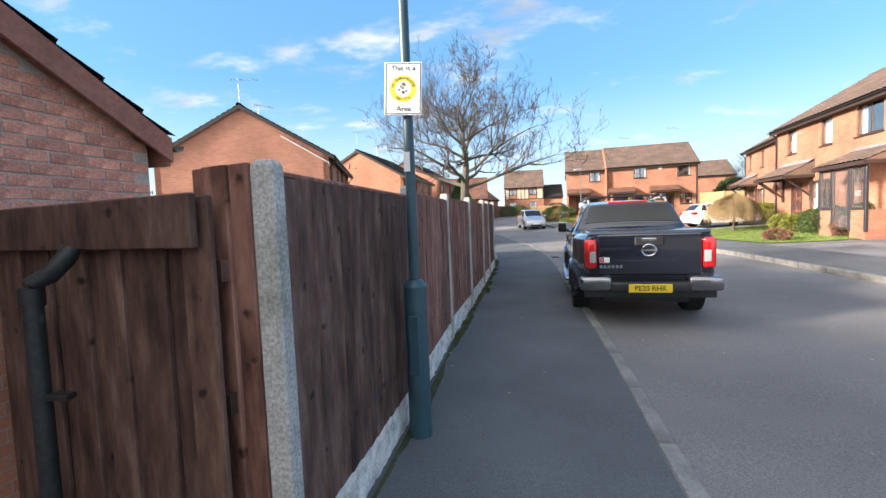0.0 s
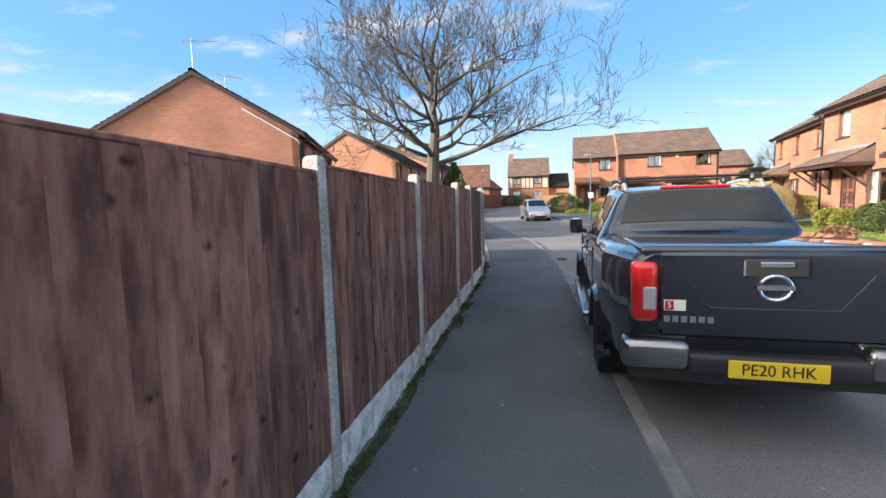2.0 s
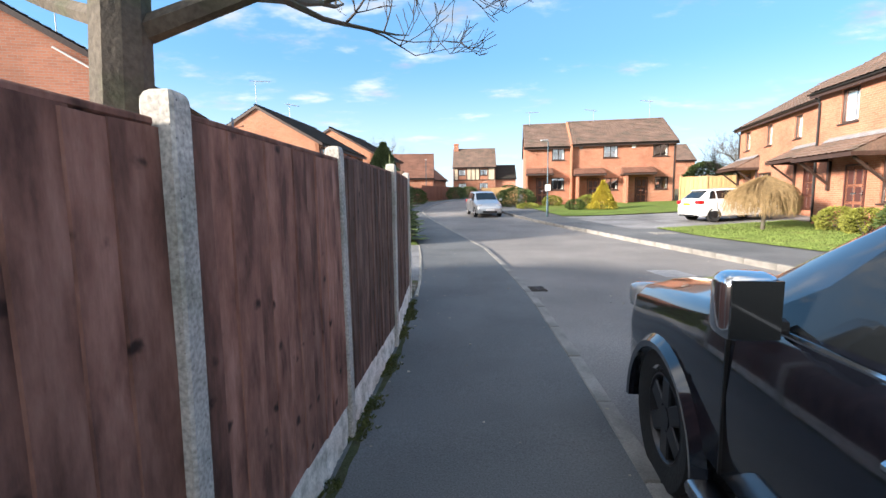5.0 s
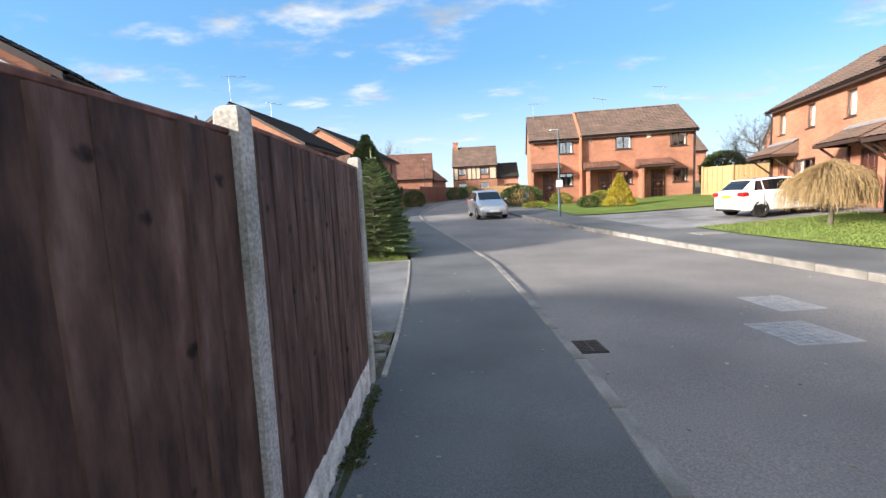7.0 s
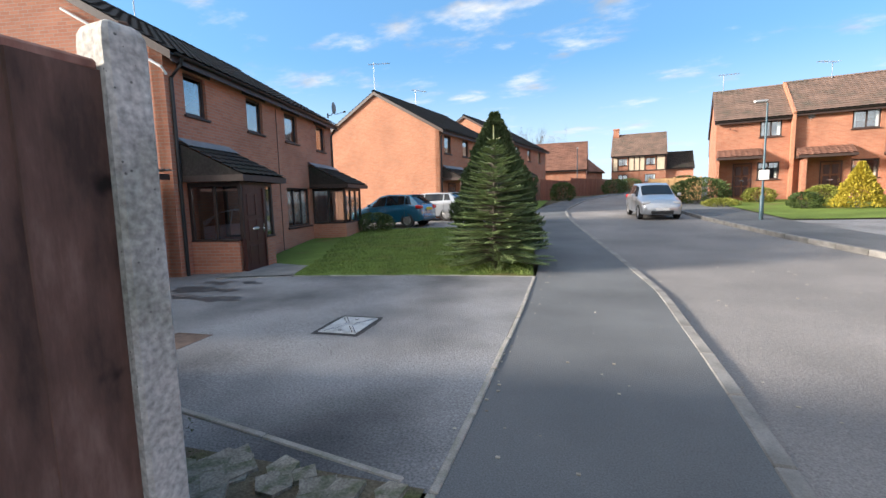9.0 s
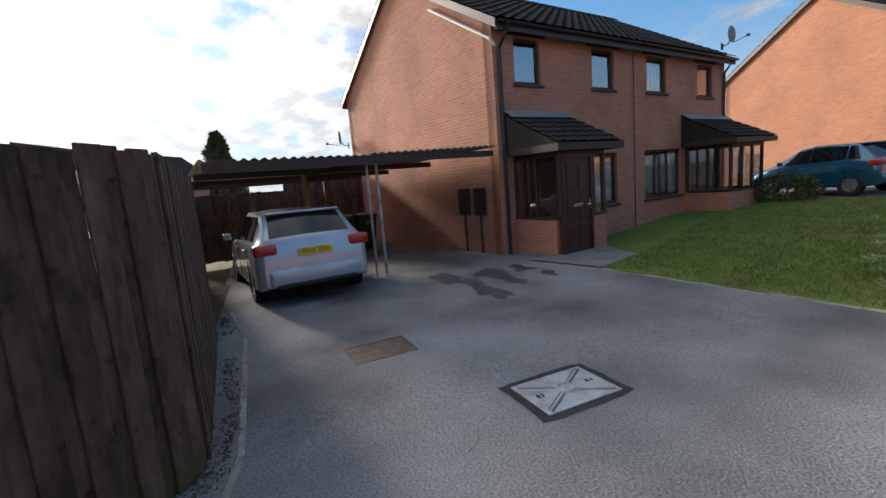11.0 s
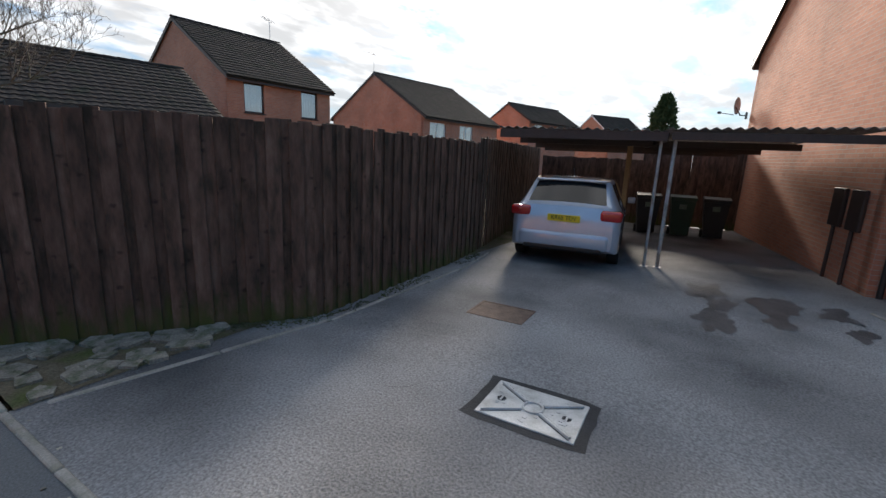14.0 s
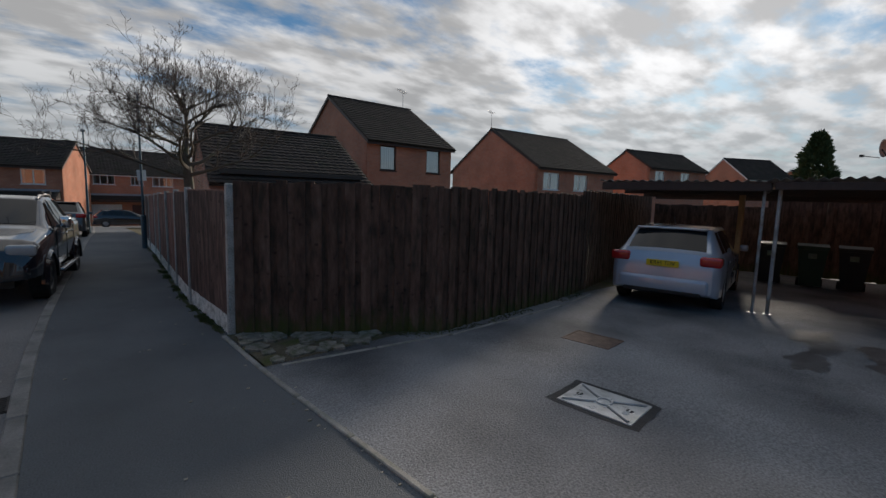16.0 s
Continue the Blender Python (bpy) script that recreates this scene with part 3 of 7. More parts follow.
    for nm, line, up, side in (("kerb_left", KERB_L, 0.006, -1), ("kerb_right", KERB_R, 0.075, 1)):
        root = tagged(thing(nm, "row of pale concrete kerb stones along the road", "kerb"), kind="structure")
        for ob in kerbs(line, -21, 70, up, side, 0.125, ""):
            ob.parent = root


EDGE_L = [(14.6, 0.30), (15.6, 0.30), (19, 0.17), (21.8, 0.02), (22.8, -0.04), (28, -0.9), (34, -1.75), (40, -2.3), (46, -1.9), (52, -1.0), (61, 2.4), (75, 11.0), (95, 28)]
build_ground()

# ---- houses ----
VERGE = mat("brick_verge", (0.30, 0.13, 0.09), 0.9, spread=0.2, scale=4, fine=30)


def wall_with_holes(W, H, holes, t=0.28, gable=0.0, y0=0.0):
    """A wall from x 0 to W, front face at y0, with openings right through (u, z, w, h). gable: rise of a triangle on top."""
    me = Mesh()
    xs = sorted({0.0, W, *[h[0] for h in holes], *[h[0] + h[2] for h in holes]})
    zs = sorted({-0.6, H, *[h[1] for h in holes], *[h[1] + h[3] for h in holes]})
    inside = lambda x, z: any(h[0] < x < h[0] + h[2] and h[1] < z < h[1] + h[3] for h in holes)
    for a, b in zip(xs, xs[1:]):
        for c, d in zip(zs, zs[1:]):
            if inside((a + b) / 2, (c + d) / 2):
                continue
            me.face([(a, y0, c), (b, y0, c), (b, y0, d), (a, y0, d)])
            me.face([(a, y0 + t, c), (a, y0 + t, d), (b, y0 + t, d), (b, y0 + t, c)])
    for u, z, w, h in holes:
        for p, q in (((u, z), (u + w, z)), ((u + w, z), (u + w, z + h)), ((u + w, z + h), (u, z + h)), ((u, z + h), (u, z))):
            me.face([(p[0], y0, p[1]), (q[0], y0, q[1]), (q[0], y0 + t, q[1]), (p[0], y0 + t, p[1])])
    for p, q in (((0, -0.6), (0, H)), ((W, -0.6), (W, H))):
        me.face([(p[0], y0, p[1]), (q[0], y0, q[1]), (q[0], y0 + t, q[1]), (p[0], y0 + t, p[1])])
    if gable:
        me.prism([(0, H), (W, H), (W / 2, H + gable)], "y", y0, y0 + t)
    else:
        me.face([(0, y0, H), (W, y0, H), (W, y0 + t, H), (0, y0 + t, H)])
    return me


def window(root, u, z, w, h, y=0.0, frame=None, split=(1, 1), curtain=0.0, lead=False, sill=True, flip=None):
    """A casement in an opening of the front wall; flip: a matrix for other walls."""
    fr = frame or BROWN_FRAME
    me, b, d = Mesh(), 0.07, y + 0.07
    me.box((u, d, z), (u + b, d + 0.07, z + h), bev=0.008)
    me.box((u + w - b, d, z), (u + w, d + 0.07, z + h), bev=0.008)
    me.box((u + b, d, z), (u + w - b, d + 0.07, z + b), bev=0.008)
    me.box((u + b, d, z + h - b), (u + w - b, d + 0.07, z + h), bev=0.008)
    nx, nz = split
    for i in range(1, nx):
        c = u + w * i / nx
        me.box((c - b * 0.55, d + 0.002, z + b), (c + b * 0.55, d + 0.068, z + h - b), bev=0.006)
    for i in range(1, nz):
        c = z + h * i / nz
        me.box((u + b, d + 0.004, c - 0.02), (u + w - b, d + 0.066, c + 0.02), bev=0.004)
    win = part("window", me, fr, root, at=flip)
    gl = Mesh()
    gl.box((u + b * 0.5, d + 0.028, z + b * 0.5), (u + w - b * 0.5, d + 0.036, z + h - b * 0.5))
    pane = part("pane", gl, GLASS, win)
    pane.visible_shadow = False
    if lead:
        le = Mesh()
        n = max(3, round(w / 0.13))
        for i in range(-round(h / 0.13), n + 1):
            for s in (1, -1):
                x0, x1 = u + w * i / n, u + w * i / n + h * 0.6
                p0, p1 = [x0, z], [x1, z + h]
                if s < 0:
                    p0[0], p1[0] = x1, x0
                q = []
                for t in range(21):
                    x, zz = p0[0] + (p1[0] - p0[0]) * t / 20, p0[1] + (p1[1] - p0[1]) * t / 20
                    if u + b < x < u + w - b and z + b < zz < z + h - b:
                        q.append((x, zz))
                if len(q) > 1:
                    (ax, az), (bx, bz) = q[0], q[-1]
                    le.face([(ax - 0.006, d + 0.026, az), (ax + 0.006, d + 0.026, az), (bx + 0.006, d + 0.026, bz), (bx - 0.006, d + 0.026, bz)])
        if le.v:
            part("leading", le, LEAD, win)
    if curtain > 0:
        for side in ((0, curtain / 2), (1 - curtain / 2, 1)) if curtain < 0.95 else ((0, 1),):
            cu = Mesh()
            a, c = u + w * side[0], u + w * side[1]
            n = max(4, int((c - a) / 0.05))
            cu.grid([[(a + (c - a) * i / n, d + 0.16 + 0.018 * math.sin(i * 2.1), zz) for i in range(n + 1)] for zz in (z - 0.03, z + h)])
            part("curtain", cu, CURTAIN, win, smooth=True)
    if sill:
        si = Mesh()
        si.box((u - 0.06, y - 0.06, z - 0.06), (u + w + 0.06, d + 0.02, z - 0.002), bev=0.012)
        part("sill", si, fr, win)
    return win


def door(root, u, z, w, h, y=0.0, material=None, glazed=False):
    d = y + 0.06
    me = Mesh()
    me.box((u + 0.06, d + 0.03, z + 0.02), (u + w - 0.06, d + 0.075, z + h - 0.06))
    ob = part("door", me, material or DOOR_BROWN, root)
    fr = Mesh()
    fr.prism([(u, z), (u + 0.06, z), (u + 0.06, z + h - 0.06), (u + w - 0.06, z + h - 0.06), (u + w - 0.06, z), (u + w, z), (u + w, z + h), (u, z + h)], "y", d, d + 0.09)
    part("door_frame", fr, material or DOOR_BROWN, ob)
    for r in range(3):
        for c in range(2):
            pw, ph = (w - 0.12 - 0.30) / 2, (h - 0.55) / 3
            a, b = u + 0.06 + 0.1 + c * (pw + 0.1), z + 0.15 + r * (ph + 0.1)
            pn = Mesh()
            pn.box((a, d + 0.012, b), (a + pw, d + 0.031, b + ph), bev=0.014)
            part("door_panel", pn, material or DOOR_BROWN, ob)
    k = Mesh()
    k.box((u + w - 0.2, d - 0.02, z + 1.0), (u + w - 0.08, d + 0.012, z + 1.03), bev=0.006)
    k.box((u + w - 0.12, d + 0.005, z + 0.93), (u + w - 0.085, d + 0.012, z + 1.12))
    part("handle", k, CHROME, ob, "polished door handle")
    k = Mesh()
    k.box((u + w / 2 - 0.13, d - 0.002, z + 1.0), (u + w / 2 + 0.13, d + 0.028, z + 1.06), bev=0.006)
    part("letterbox", k, CHROME, ob, "metal letterbox")
    return ob


def roof_slope(me, x0, x1, y0, z0, y1, z1, course=0.30, tile=0.30, k=0, roll=0.028):
    """Interlocking tiles: stepped courses with a rolled profile, from the eave (y0, z0) to the ridge (y1, z1)."""
    L = math.hypot(y1 - y0, z1 - z0)
    n = max(2, round(L / course))
    dy, dz = (y1 - y0) / L, (z1 - z0) / L
    ny, nz = (-dz, dy) if dy > 0 else (dz, -dy)
    m = max(2, round((x1 - x0) / tile)) * 3
    prof = [0.0, roll, roll * 0.25]
    rows = []
    for i in range(n):
        for q, h in ((i * L / n - 0.03, 0.045), ((i + 1) * L / n - 0.03, 0.012)):
            rows.append([(x0 + (x1 - x0) * j / m, y0 + dy * q + ny * (h + prof[j % 3]), z0 + dz * q + nz * (h + prof[j % 3])) for j in range(m + 1)])
    me.grid(rows, k)


def gable_roof(root, W, D, H, rise, material, over=0.12, eave=0.3, tile=0.3, name="roof", barge=None):
    me = Mesh()
    sl = rise / (D / 2)
    a, b = -over, W + over
    roof_slope(me, a, b, -eave, H - eave * sl + 0.05, D / 2, H + rise + 0.05, tile=tile)
    roof_slope(me, a, b, D + eave, H - eave * sl + 0.05, D / 2, H + rise + 0.05, tile=tile)
    for s in (-1, 1):   # soffit boards
        y0, y1 = (-eave, D / 2) if s < 0 else (D + eave, D / 2)
        me.face([(a, y0, H - eave * sl), (b, y0, H - eave * sl), (b, y1, H + rise), (a, y1, H + rise)])
    roof = part(name, me, material, root, smooth=True, angle=30)
    # ridge tiles
    n = max(3, int((b - a) / 0.45))
    rd = Mesh()
    for i in range(n):
        x0, x1 = a + (b - a) * i / n, a + (b - a) * (i + 1) / n - 0.012
        pts = [(math.cos(math.pi * t / 6) * 0.13, math.sin(math.pi * t / 6) * 0.10) for t in range(7)]
        rd.grid([[(x, D / 2 + p[0], H + rise + 0.045 + p[1] + (0.012 if x == x0 else 0)) for p in pts] for x in (x0, x1)])
    part("ridge", rd, material, roof, smooth=True)
    # barge and fascia, gutters
    for x in (a, b - 0.025):
        for y0, y1 in ((-eave, D / 2), (D + eave, D / 2)):
            ba = Mesh()
            z0, z1 = H - eave * sl, H + rise
            ba.v += [(x + dx, y, z + h) for dx in (0, 0.025) for (y, z) in ((y0, z0), (y1, z1)) for h in (-0.13, 0.05)]
            q = 0
            ba.f += [(q, q + 2, q + 3, q + 1), (q + 4, q + 5, q + 7, q + 6), (q, q + 4, q + 6, q + 2), (q + 1, q + 3, q + 7, q + 5), (q, q + 1, q + 5, q + 4), (q + 2, q + 6, q + 7, q + 3)]
            ba.m += [0] * 6
            part("bargeboard", ba, barge or BROWN_FRAME, roof)
    for y in (-eave, D + eave - 0.02):
        fb = Mesh()
        fb.box((a + 0.03, y, H - eave * sl - 0.16), (b - 0.03, y + 0.02, H - eave * sl + 0.02))
        part("fascia", fb, barge or BROWN_FRAME, roof)
    for y in (-eave - 0.055, D + eave + 0.055):
        gu = Mesh()
        pts = [(math.cos(math.pi * (1 + t / 6)) * 0.055, math.sin(math.pi * (1 + t / 6)) * 0.055) for t in range(7)]
        gu.grid([[(x, y + p[0], H - eave * sl + p[1] + 0.01) for p in pts] for x in (a, b)])
        part("gutter", gu, BLACK_PL, roof, smooth=True)
    return roof


def canopy(root, u0, u1, z, out, material, rise=0.55, posts=(), lead=True, hip=False, name="porch_roof"):
    """A tiled lean-to roof over a door or a bay."""
    me = Mesh()
    roof_slope(me, u0, u1, -out, z, -0.01, z + rise, course=0.27, tile=0.28)
    me.face([(u0, -out, z - 0.01), (u1, -out, z - 0.01), (u1, -0.01, z - 0.01), (u0, -0.01, z - 0.01)])
    for u in (u0, u1):
        me.face([(u, -out, z), (u, -0.01, z), (u, -0.01, z + rise)])
    ob = part(name, me, material, root, smooth=True, angle=30)
    fa = Mesh()
    fa.box((u0 - 0.02, -out - 0.02, z - 0.14), (u1 + 0.02, -out + 0.01, z + 0.0))
    for u in (u0 - 0.02, u1 - 0.005):
        fa.box((u, -out + 0.01, z - 0.14), (u + 0.025, -0.005, z + 0.0))
    part("fascia", fa, BROWN_FRAME, ob)
    if lead:
        le = Mesh()
        le.face([(u0, -0.30, z + rise * (1 - 0.3 / out) + 0.075), (u1, -0.30, z + rise * (1 - 0.3 / out) + 0.075), (u1, -0.006, z + rise + 0.11), (u0, -0.006, z + rise + 0.11)])
        part("flashing", le, LEAD, ob, "pale grey lead flashing")
    return ob


def pipe(root, pts, r=0.034, name="downpipe", material=None):
    me = Mesh()
    me.tube(pts, r, 8)
    return part(name, me, material or BLACK_PL, root, smooth=True)


def aerial(x, y, z, h=1.6, yaw=0.0, label="thin metal television aerial on a roof mast"):
    root = thing("tv_aerial", label, "aerial", pose(x, y, z, 0, 0, yaw), group="roof aerials")
    me = Mesh()
    me.tube([(0, 0, -0.5), (0, 0, h)], 0.018, 6)
    part("mast", me, GALV, root)
    me = Mesh()
    me.tube([(-0.35, 0, h - 0.08), (0.95, 0, h - 0.02)], 0.014, 6)
    for i in range(9):
        me.tube([(-0.3 + i * 0.14, -0.22, h - 0.06 + i * 0.005), (-0.3 + i * 0.14, 0.22, h - 0.06 + i * 0.005)], 0.007, 4)
    part("boom", me, GALV, root)
    return root


def house_shell(label, at, W, D, H, rise, wall, roof, front=(), back=(), tile=0.3, barge=None, category="house", left=(), right=(), group="", eave=0.3):
    root = thing("house", label, category, at, group)
    part("wall", wall_with_holes(W, H, [f[:4] for f in front]), wall, root, walls=True)
    part("wall", wall_with_holes(W, H, list(back), y0=D - 0.28), wall, root, walls=True)
    for x0, holes in ((0, left), (W - 0.28, right)):   # gable ends, between front and back
        me = wall_with_holes(D, H, list(holes), gable=rise)
        me.v = [(x0 + p[1], min(max(p[0], 0.001), D - 0.001), p[2]) for p in me.v]
        part("wall", me, wall, root, walls=True)
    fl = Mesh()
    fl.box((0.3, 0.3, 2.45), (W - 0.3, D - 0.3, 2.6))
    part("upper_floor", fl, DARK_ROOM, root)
    gable_roof(root, W, D, H, rise, roof, tile=tile, barge=barge, eave=eave)
    return root


# semi-detached pair beside the drive
D_AT = pose(-7.64, 20.88, -0.05, 0, 0, 102.5)


def build_house_d():
    H, Dp = 5.04, 8.06
    ups = [(0.59, 3.77, 0.78, 0.95), (3.14, 3.77, 0.86, 0.95), (5.42, 3.77, 0.95, 0.95), (8.05, 3.74, 0.9, 0.95)]
    downs = [(5.28, 0.86, 1.85, 1.36), (3.05, 0.88, 1.0, 1.32)]
    root = house_shell("semi-detached brown brick house pair with dark tiled roof", D_AT, 9.7, Dp, H, 2.34, BRICK_P, TILE_D, front=ups + downs, eave=0.28)
    for i, (u, z, w, h) in enumerate(ups):
        window(root, u, z, w, h, curtain=1.0 if i == 2 else 0.0)
        me = Mesh()
        me.box((u - 0.18, -0.03, z + h + 0.03), (u + w + 0.18, 0.004, z + h + 0.18), bev=0.01)
        part("lintel_board", me, BROWN_FRAME, root)
    window(root, *downs[0], split=(3, 1), lead=True, curtain=0.3)
    window(root, *downs[1], split=(2, 1), curtain=0.5)
    # enclosed brick and timber porches
    o, sz, zr = 1.3, 0.92, 2.36
    for u0, u1, near in ((0.40, 1.80, True), (7.35, 9.35, False)):
        pr = part("porch", porch_base(u0, u1, o, sz, near), BRICK_P, root, "low brick porch base", walls=True)
        xs = [u0, u0 + 0.98, u1 - 0.08] if near else [u0, u0 + 0.62, u0 + 1.27, u1 - 0.08]
        fr = []
        for x in xs:
            fr.append(((x, -o, sz), (x + 0.08, -o + 0.08, zr - 0.24)))
        for x in (u0, u1 - 0.08):   # posts of the two returns
            fr.append(((x, -0.09, sz), (x + 0.08, -0.012, zr - 0.24)))
            fr.append(((x, -o * 0.52, sz), (x + 0.07, -o * 0.52 + 0.06, zr - 0.24)))
            fr.append(((x - 0.02, -o + 0.1, sz - 0.05), (x + 0.1, -0.012, sz)))
            fr.append(((x, -o + 0.09, zr - 0.24), (x + 0.085, -0.012, zr - 0.14)))
        fr.append(((u0, -o + 0.002, zr - 0.24), (u1, -o + 0.09, zr - 0.14)))
        fr.append(((u0 + (1.0 if near else 0.0), -o - 0.02, sz - 0.05), (u1 + 0.02, -o + 0.1, sz)))
        for lo, hi in fr:
            po = Mesh()
            po.box(lo, hi, bev=0.006)
            part("porch_frame", po, BROWN_FRAME, pr, "dark brown timber porch frame")
        panes = [((x, -o + 0.1, sz), (x + 0.007, -0.1, zr - 0.2)) for x in (u0 + 0.03, u1 - 0.037)]
        panes.append(((u0 + (1.04 if near else 0.05), -o + 0.035, sz), (u1 - 0.05, -o + 0.042, zr - 0.2)))
        for lo, hi in panes:
            gl = Mesh()
            gl.box(lo, hi)
            pane = part("pane", gl, GLASS, pr)
            pane.visible_shadow = False
        canopy(root, u0 - 0.22, u1 + 0.34, zr, o + 0.2, TILE_D, rise=0.74)
    door(root, 0.46, 0.10, 0.92, 2.04, y=-o - 0.07)
    pipe(root, [(0.14, -0.36, 4.86), (0.14, -0.3, 4.7), (0.14, -0.06, 4.45), (0.14, -0.05, 0.02)], 0.04)
    pipe(root, [(-0.04, 2.2, 5.95), (-0.04, 0.0, 4.63), (0.06, -0.02, 4.5)], 0.028, "vent_pipe", WHITE)
    pipe(root, [(4.75, -0.05, 4.7), (4.75, -0.05, 0.1)], 0.012, "cable_run", BROWN_FRAME)
    pipe(root, [(9.58, -0.36, 4.9), (9.58, -0.06, 4.5), (9.58, -0.05, 0.1)], 0.04)
    # meter boxes on the gable end
    for v in (0.5, 1.12):
        me = Mesh()
        me.box((-0.06, v, 0.98), (-0.002, v + 0.42, 1.62), bev=0.012)
        mb = part("meter_box", me, BROWN_FRAME, root, "dark brown meter box")
        pipe(mb, [(-0.035, v + 0.21, 0.99), (-0.035, v + 0.21, 0.0)], 0.03, "conduit", BROWN_FRAME)
    return root


def porch_base(u0, u1, o, sz, near):
    me = Mesh()
    me.box((u0 + (1.0 if near else 0.0), -o + 0.002, -0.1), (u1, -o + 0.13, sz - 0.05))
    me.box((u0, -o + 0.13, -0.1), (u0 + 0.13, -0.003, sz - 0.05))
    me.box((u1 - 0.13, -o + 0.13, -0.1), (u1, -0.003, sz - 0.05))
    me.box((u0 + 0.13, -o + 0.13, -0.1), (u1 - 0.13, -0.003, 0.10))
    return me


build_house_d()


def build_house_b():
    """Gabled houses further up on the same side."""
    for at, W, ups in ((pose(-6.91, 36.36, 0.43, 0, 0, 82.8), 9.5, [(0.62, 3.72, 0.86, 1.0), (3.12, 3.72, 0.92, 1.0), (5.5, 3.72, 0.86, 1.0), (7.9, 3.72, 0.86, 1.0)]),
                       (pose(-5.2, 48.5, 1.0, 0, 0, 80), 9.5, [(1.0, 3.7, 0.9, 1.0), (4.0, 3.7, 0.9, 1.0), (7.0, 3.7, 0.9, 1.0)])):
        root = house_shell("orange brick gabled house with dark tiled roof", at, W, 8.12, 5.01, 2.31, BRICK_B, TILE_D, front=ups + [(5.0, 0.8, 1.6, 1.2)], group="gabled brick houses", eave=0.28)
        for w in ups:
            window(root, *w, curtain=0.9)
        window(root, 5.0, 0.8, 1.6, 1.2, split=(3, 1))
        canopy(root, 0.3, 2.9, 2.35, 1.2, TILE_D, rise=0.6)
        for u in (0.4, 2.7):
            me = Mesh()
            me.box((u, -1.1, 0.0), (u + 0.1, -1.0, 2.24), bev=0.01)
            part("porch_post", me, BROWN_FRAME, root)
        door(root, 1.0, 0.05, 0.95, 2.05, y=-0.09)
        pipe(root, [(0.1, -0.36, 4.95), (0.1, -0.06, 4.55), (0.1, -0.05, 0.0)], 0.04)
        for v in (1.2, 2.1):
            me = Mesh()
            me.box((-0.06, v, 0.75), (-0.002, v + 0.5, 1.4), bev=0.012)
            part("meter_box", me, BROWN_FRAME, root, "dark brown meter box")


build_house_b()


def build_terrace_c():
    """Terrace across the bend: a long block and a lower set-back one."""
    main = pose(11.56, 43.86, 1.1, 0, 0, -10.8)
    ups = [(2.42, 3.72, 1.12, 0.98), (6.15, 3.72, 1.15, 0.98)]
    downs = [(2.5, 1.15, 1.12, 0.98), (6.35, 1.15, 1.0, 0.98)]
    root = house_shell("orange brick terrace block with brown tiled roof and porches", main, 7.84, 7.93, 4.95, 2.24, BRICK_R, TILE, front=ups + downs, eave=0.28)
    for w in ups + downs:
        window(root, *w, split=(2, 1), curtain=0.3)
    for u in (0.35, 4.02):
        canopy(root, u - 0.25, u + 2.15, 2.42, 1.15, TILE_R, rise=0.5, lead=False)
        me = Mesh()
        me.box((u - 0.05, -1.05, -0.2), (u + 0.12, -0.003, 2.28))
        part("porch_wall", me, BRICK_R, root, walls=True)
        door(root, u + 0.85, 0.05, 0.95, 2.05, y=-0.09)
    me = Mesh()
    me.box((4.55, -0.06, 4.42), (4.85, -0.004, 4.7), bev=0.02)
    part("alarm_box", me, WHITE, root, "small white burglar alarm box")
    pipe(root, [(7.7, -0.36, 4.85), (7.7, -0.06, 4.5), (7.7, -0.05, 0.0)], 0.04)
    side = pose(7.9, 44.56, 1.2, 0, 0, -9.6)
    ups = [(2.14, 3.54, 1.03, 0.97)]
    downs = [(2.1, 1.12, 1.05, 1.0)]
    r2 = house_shell("narrow set-back end house of the brick terrace", side, 3.66, 8.0, 4.72, 2.28, BRICK_R, TILE, front=ups + downs, eave=0.28)
    for w in ups + downs:
        window(r2, *w, split=(2, 1), curtain=0.4)
    canopy(r2, 0.05, 2.2, 2.42, 1.15, TILE_R, rise=0.5, lead=False)
    door(r2, 0.9, 0.05, 0.95, 2.05, y=-0.09)
    me = Mesh()
    me.box((0.0, -1.05, -0.2), (0.16, -0.003, 2.28))
    part("porch_wall", me, BRICK_R, r2, walls=True)
    # pale party wall that steps forward between the blocks
    me = Mesh()
    me.prism([(-0.35, 0.0), (-0.35, 4.86), (3.96, 7.34), (3.96, 0.0)], "x", -0.16, -0.004)
    part("party_wall", me, BRICK_B, root, "pale brick party wall", walls=True)


build_terrace_c()


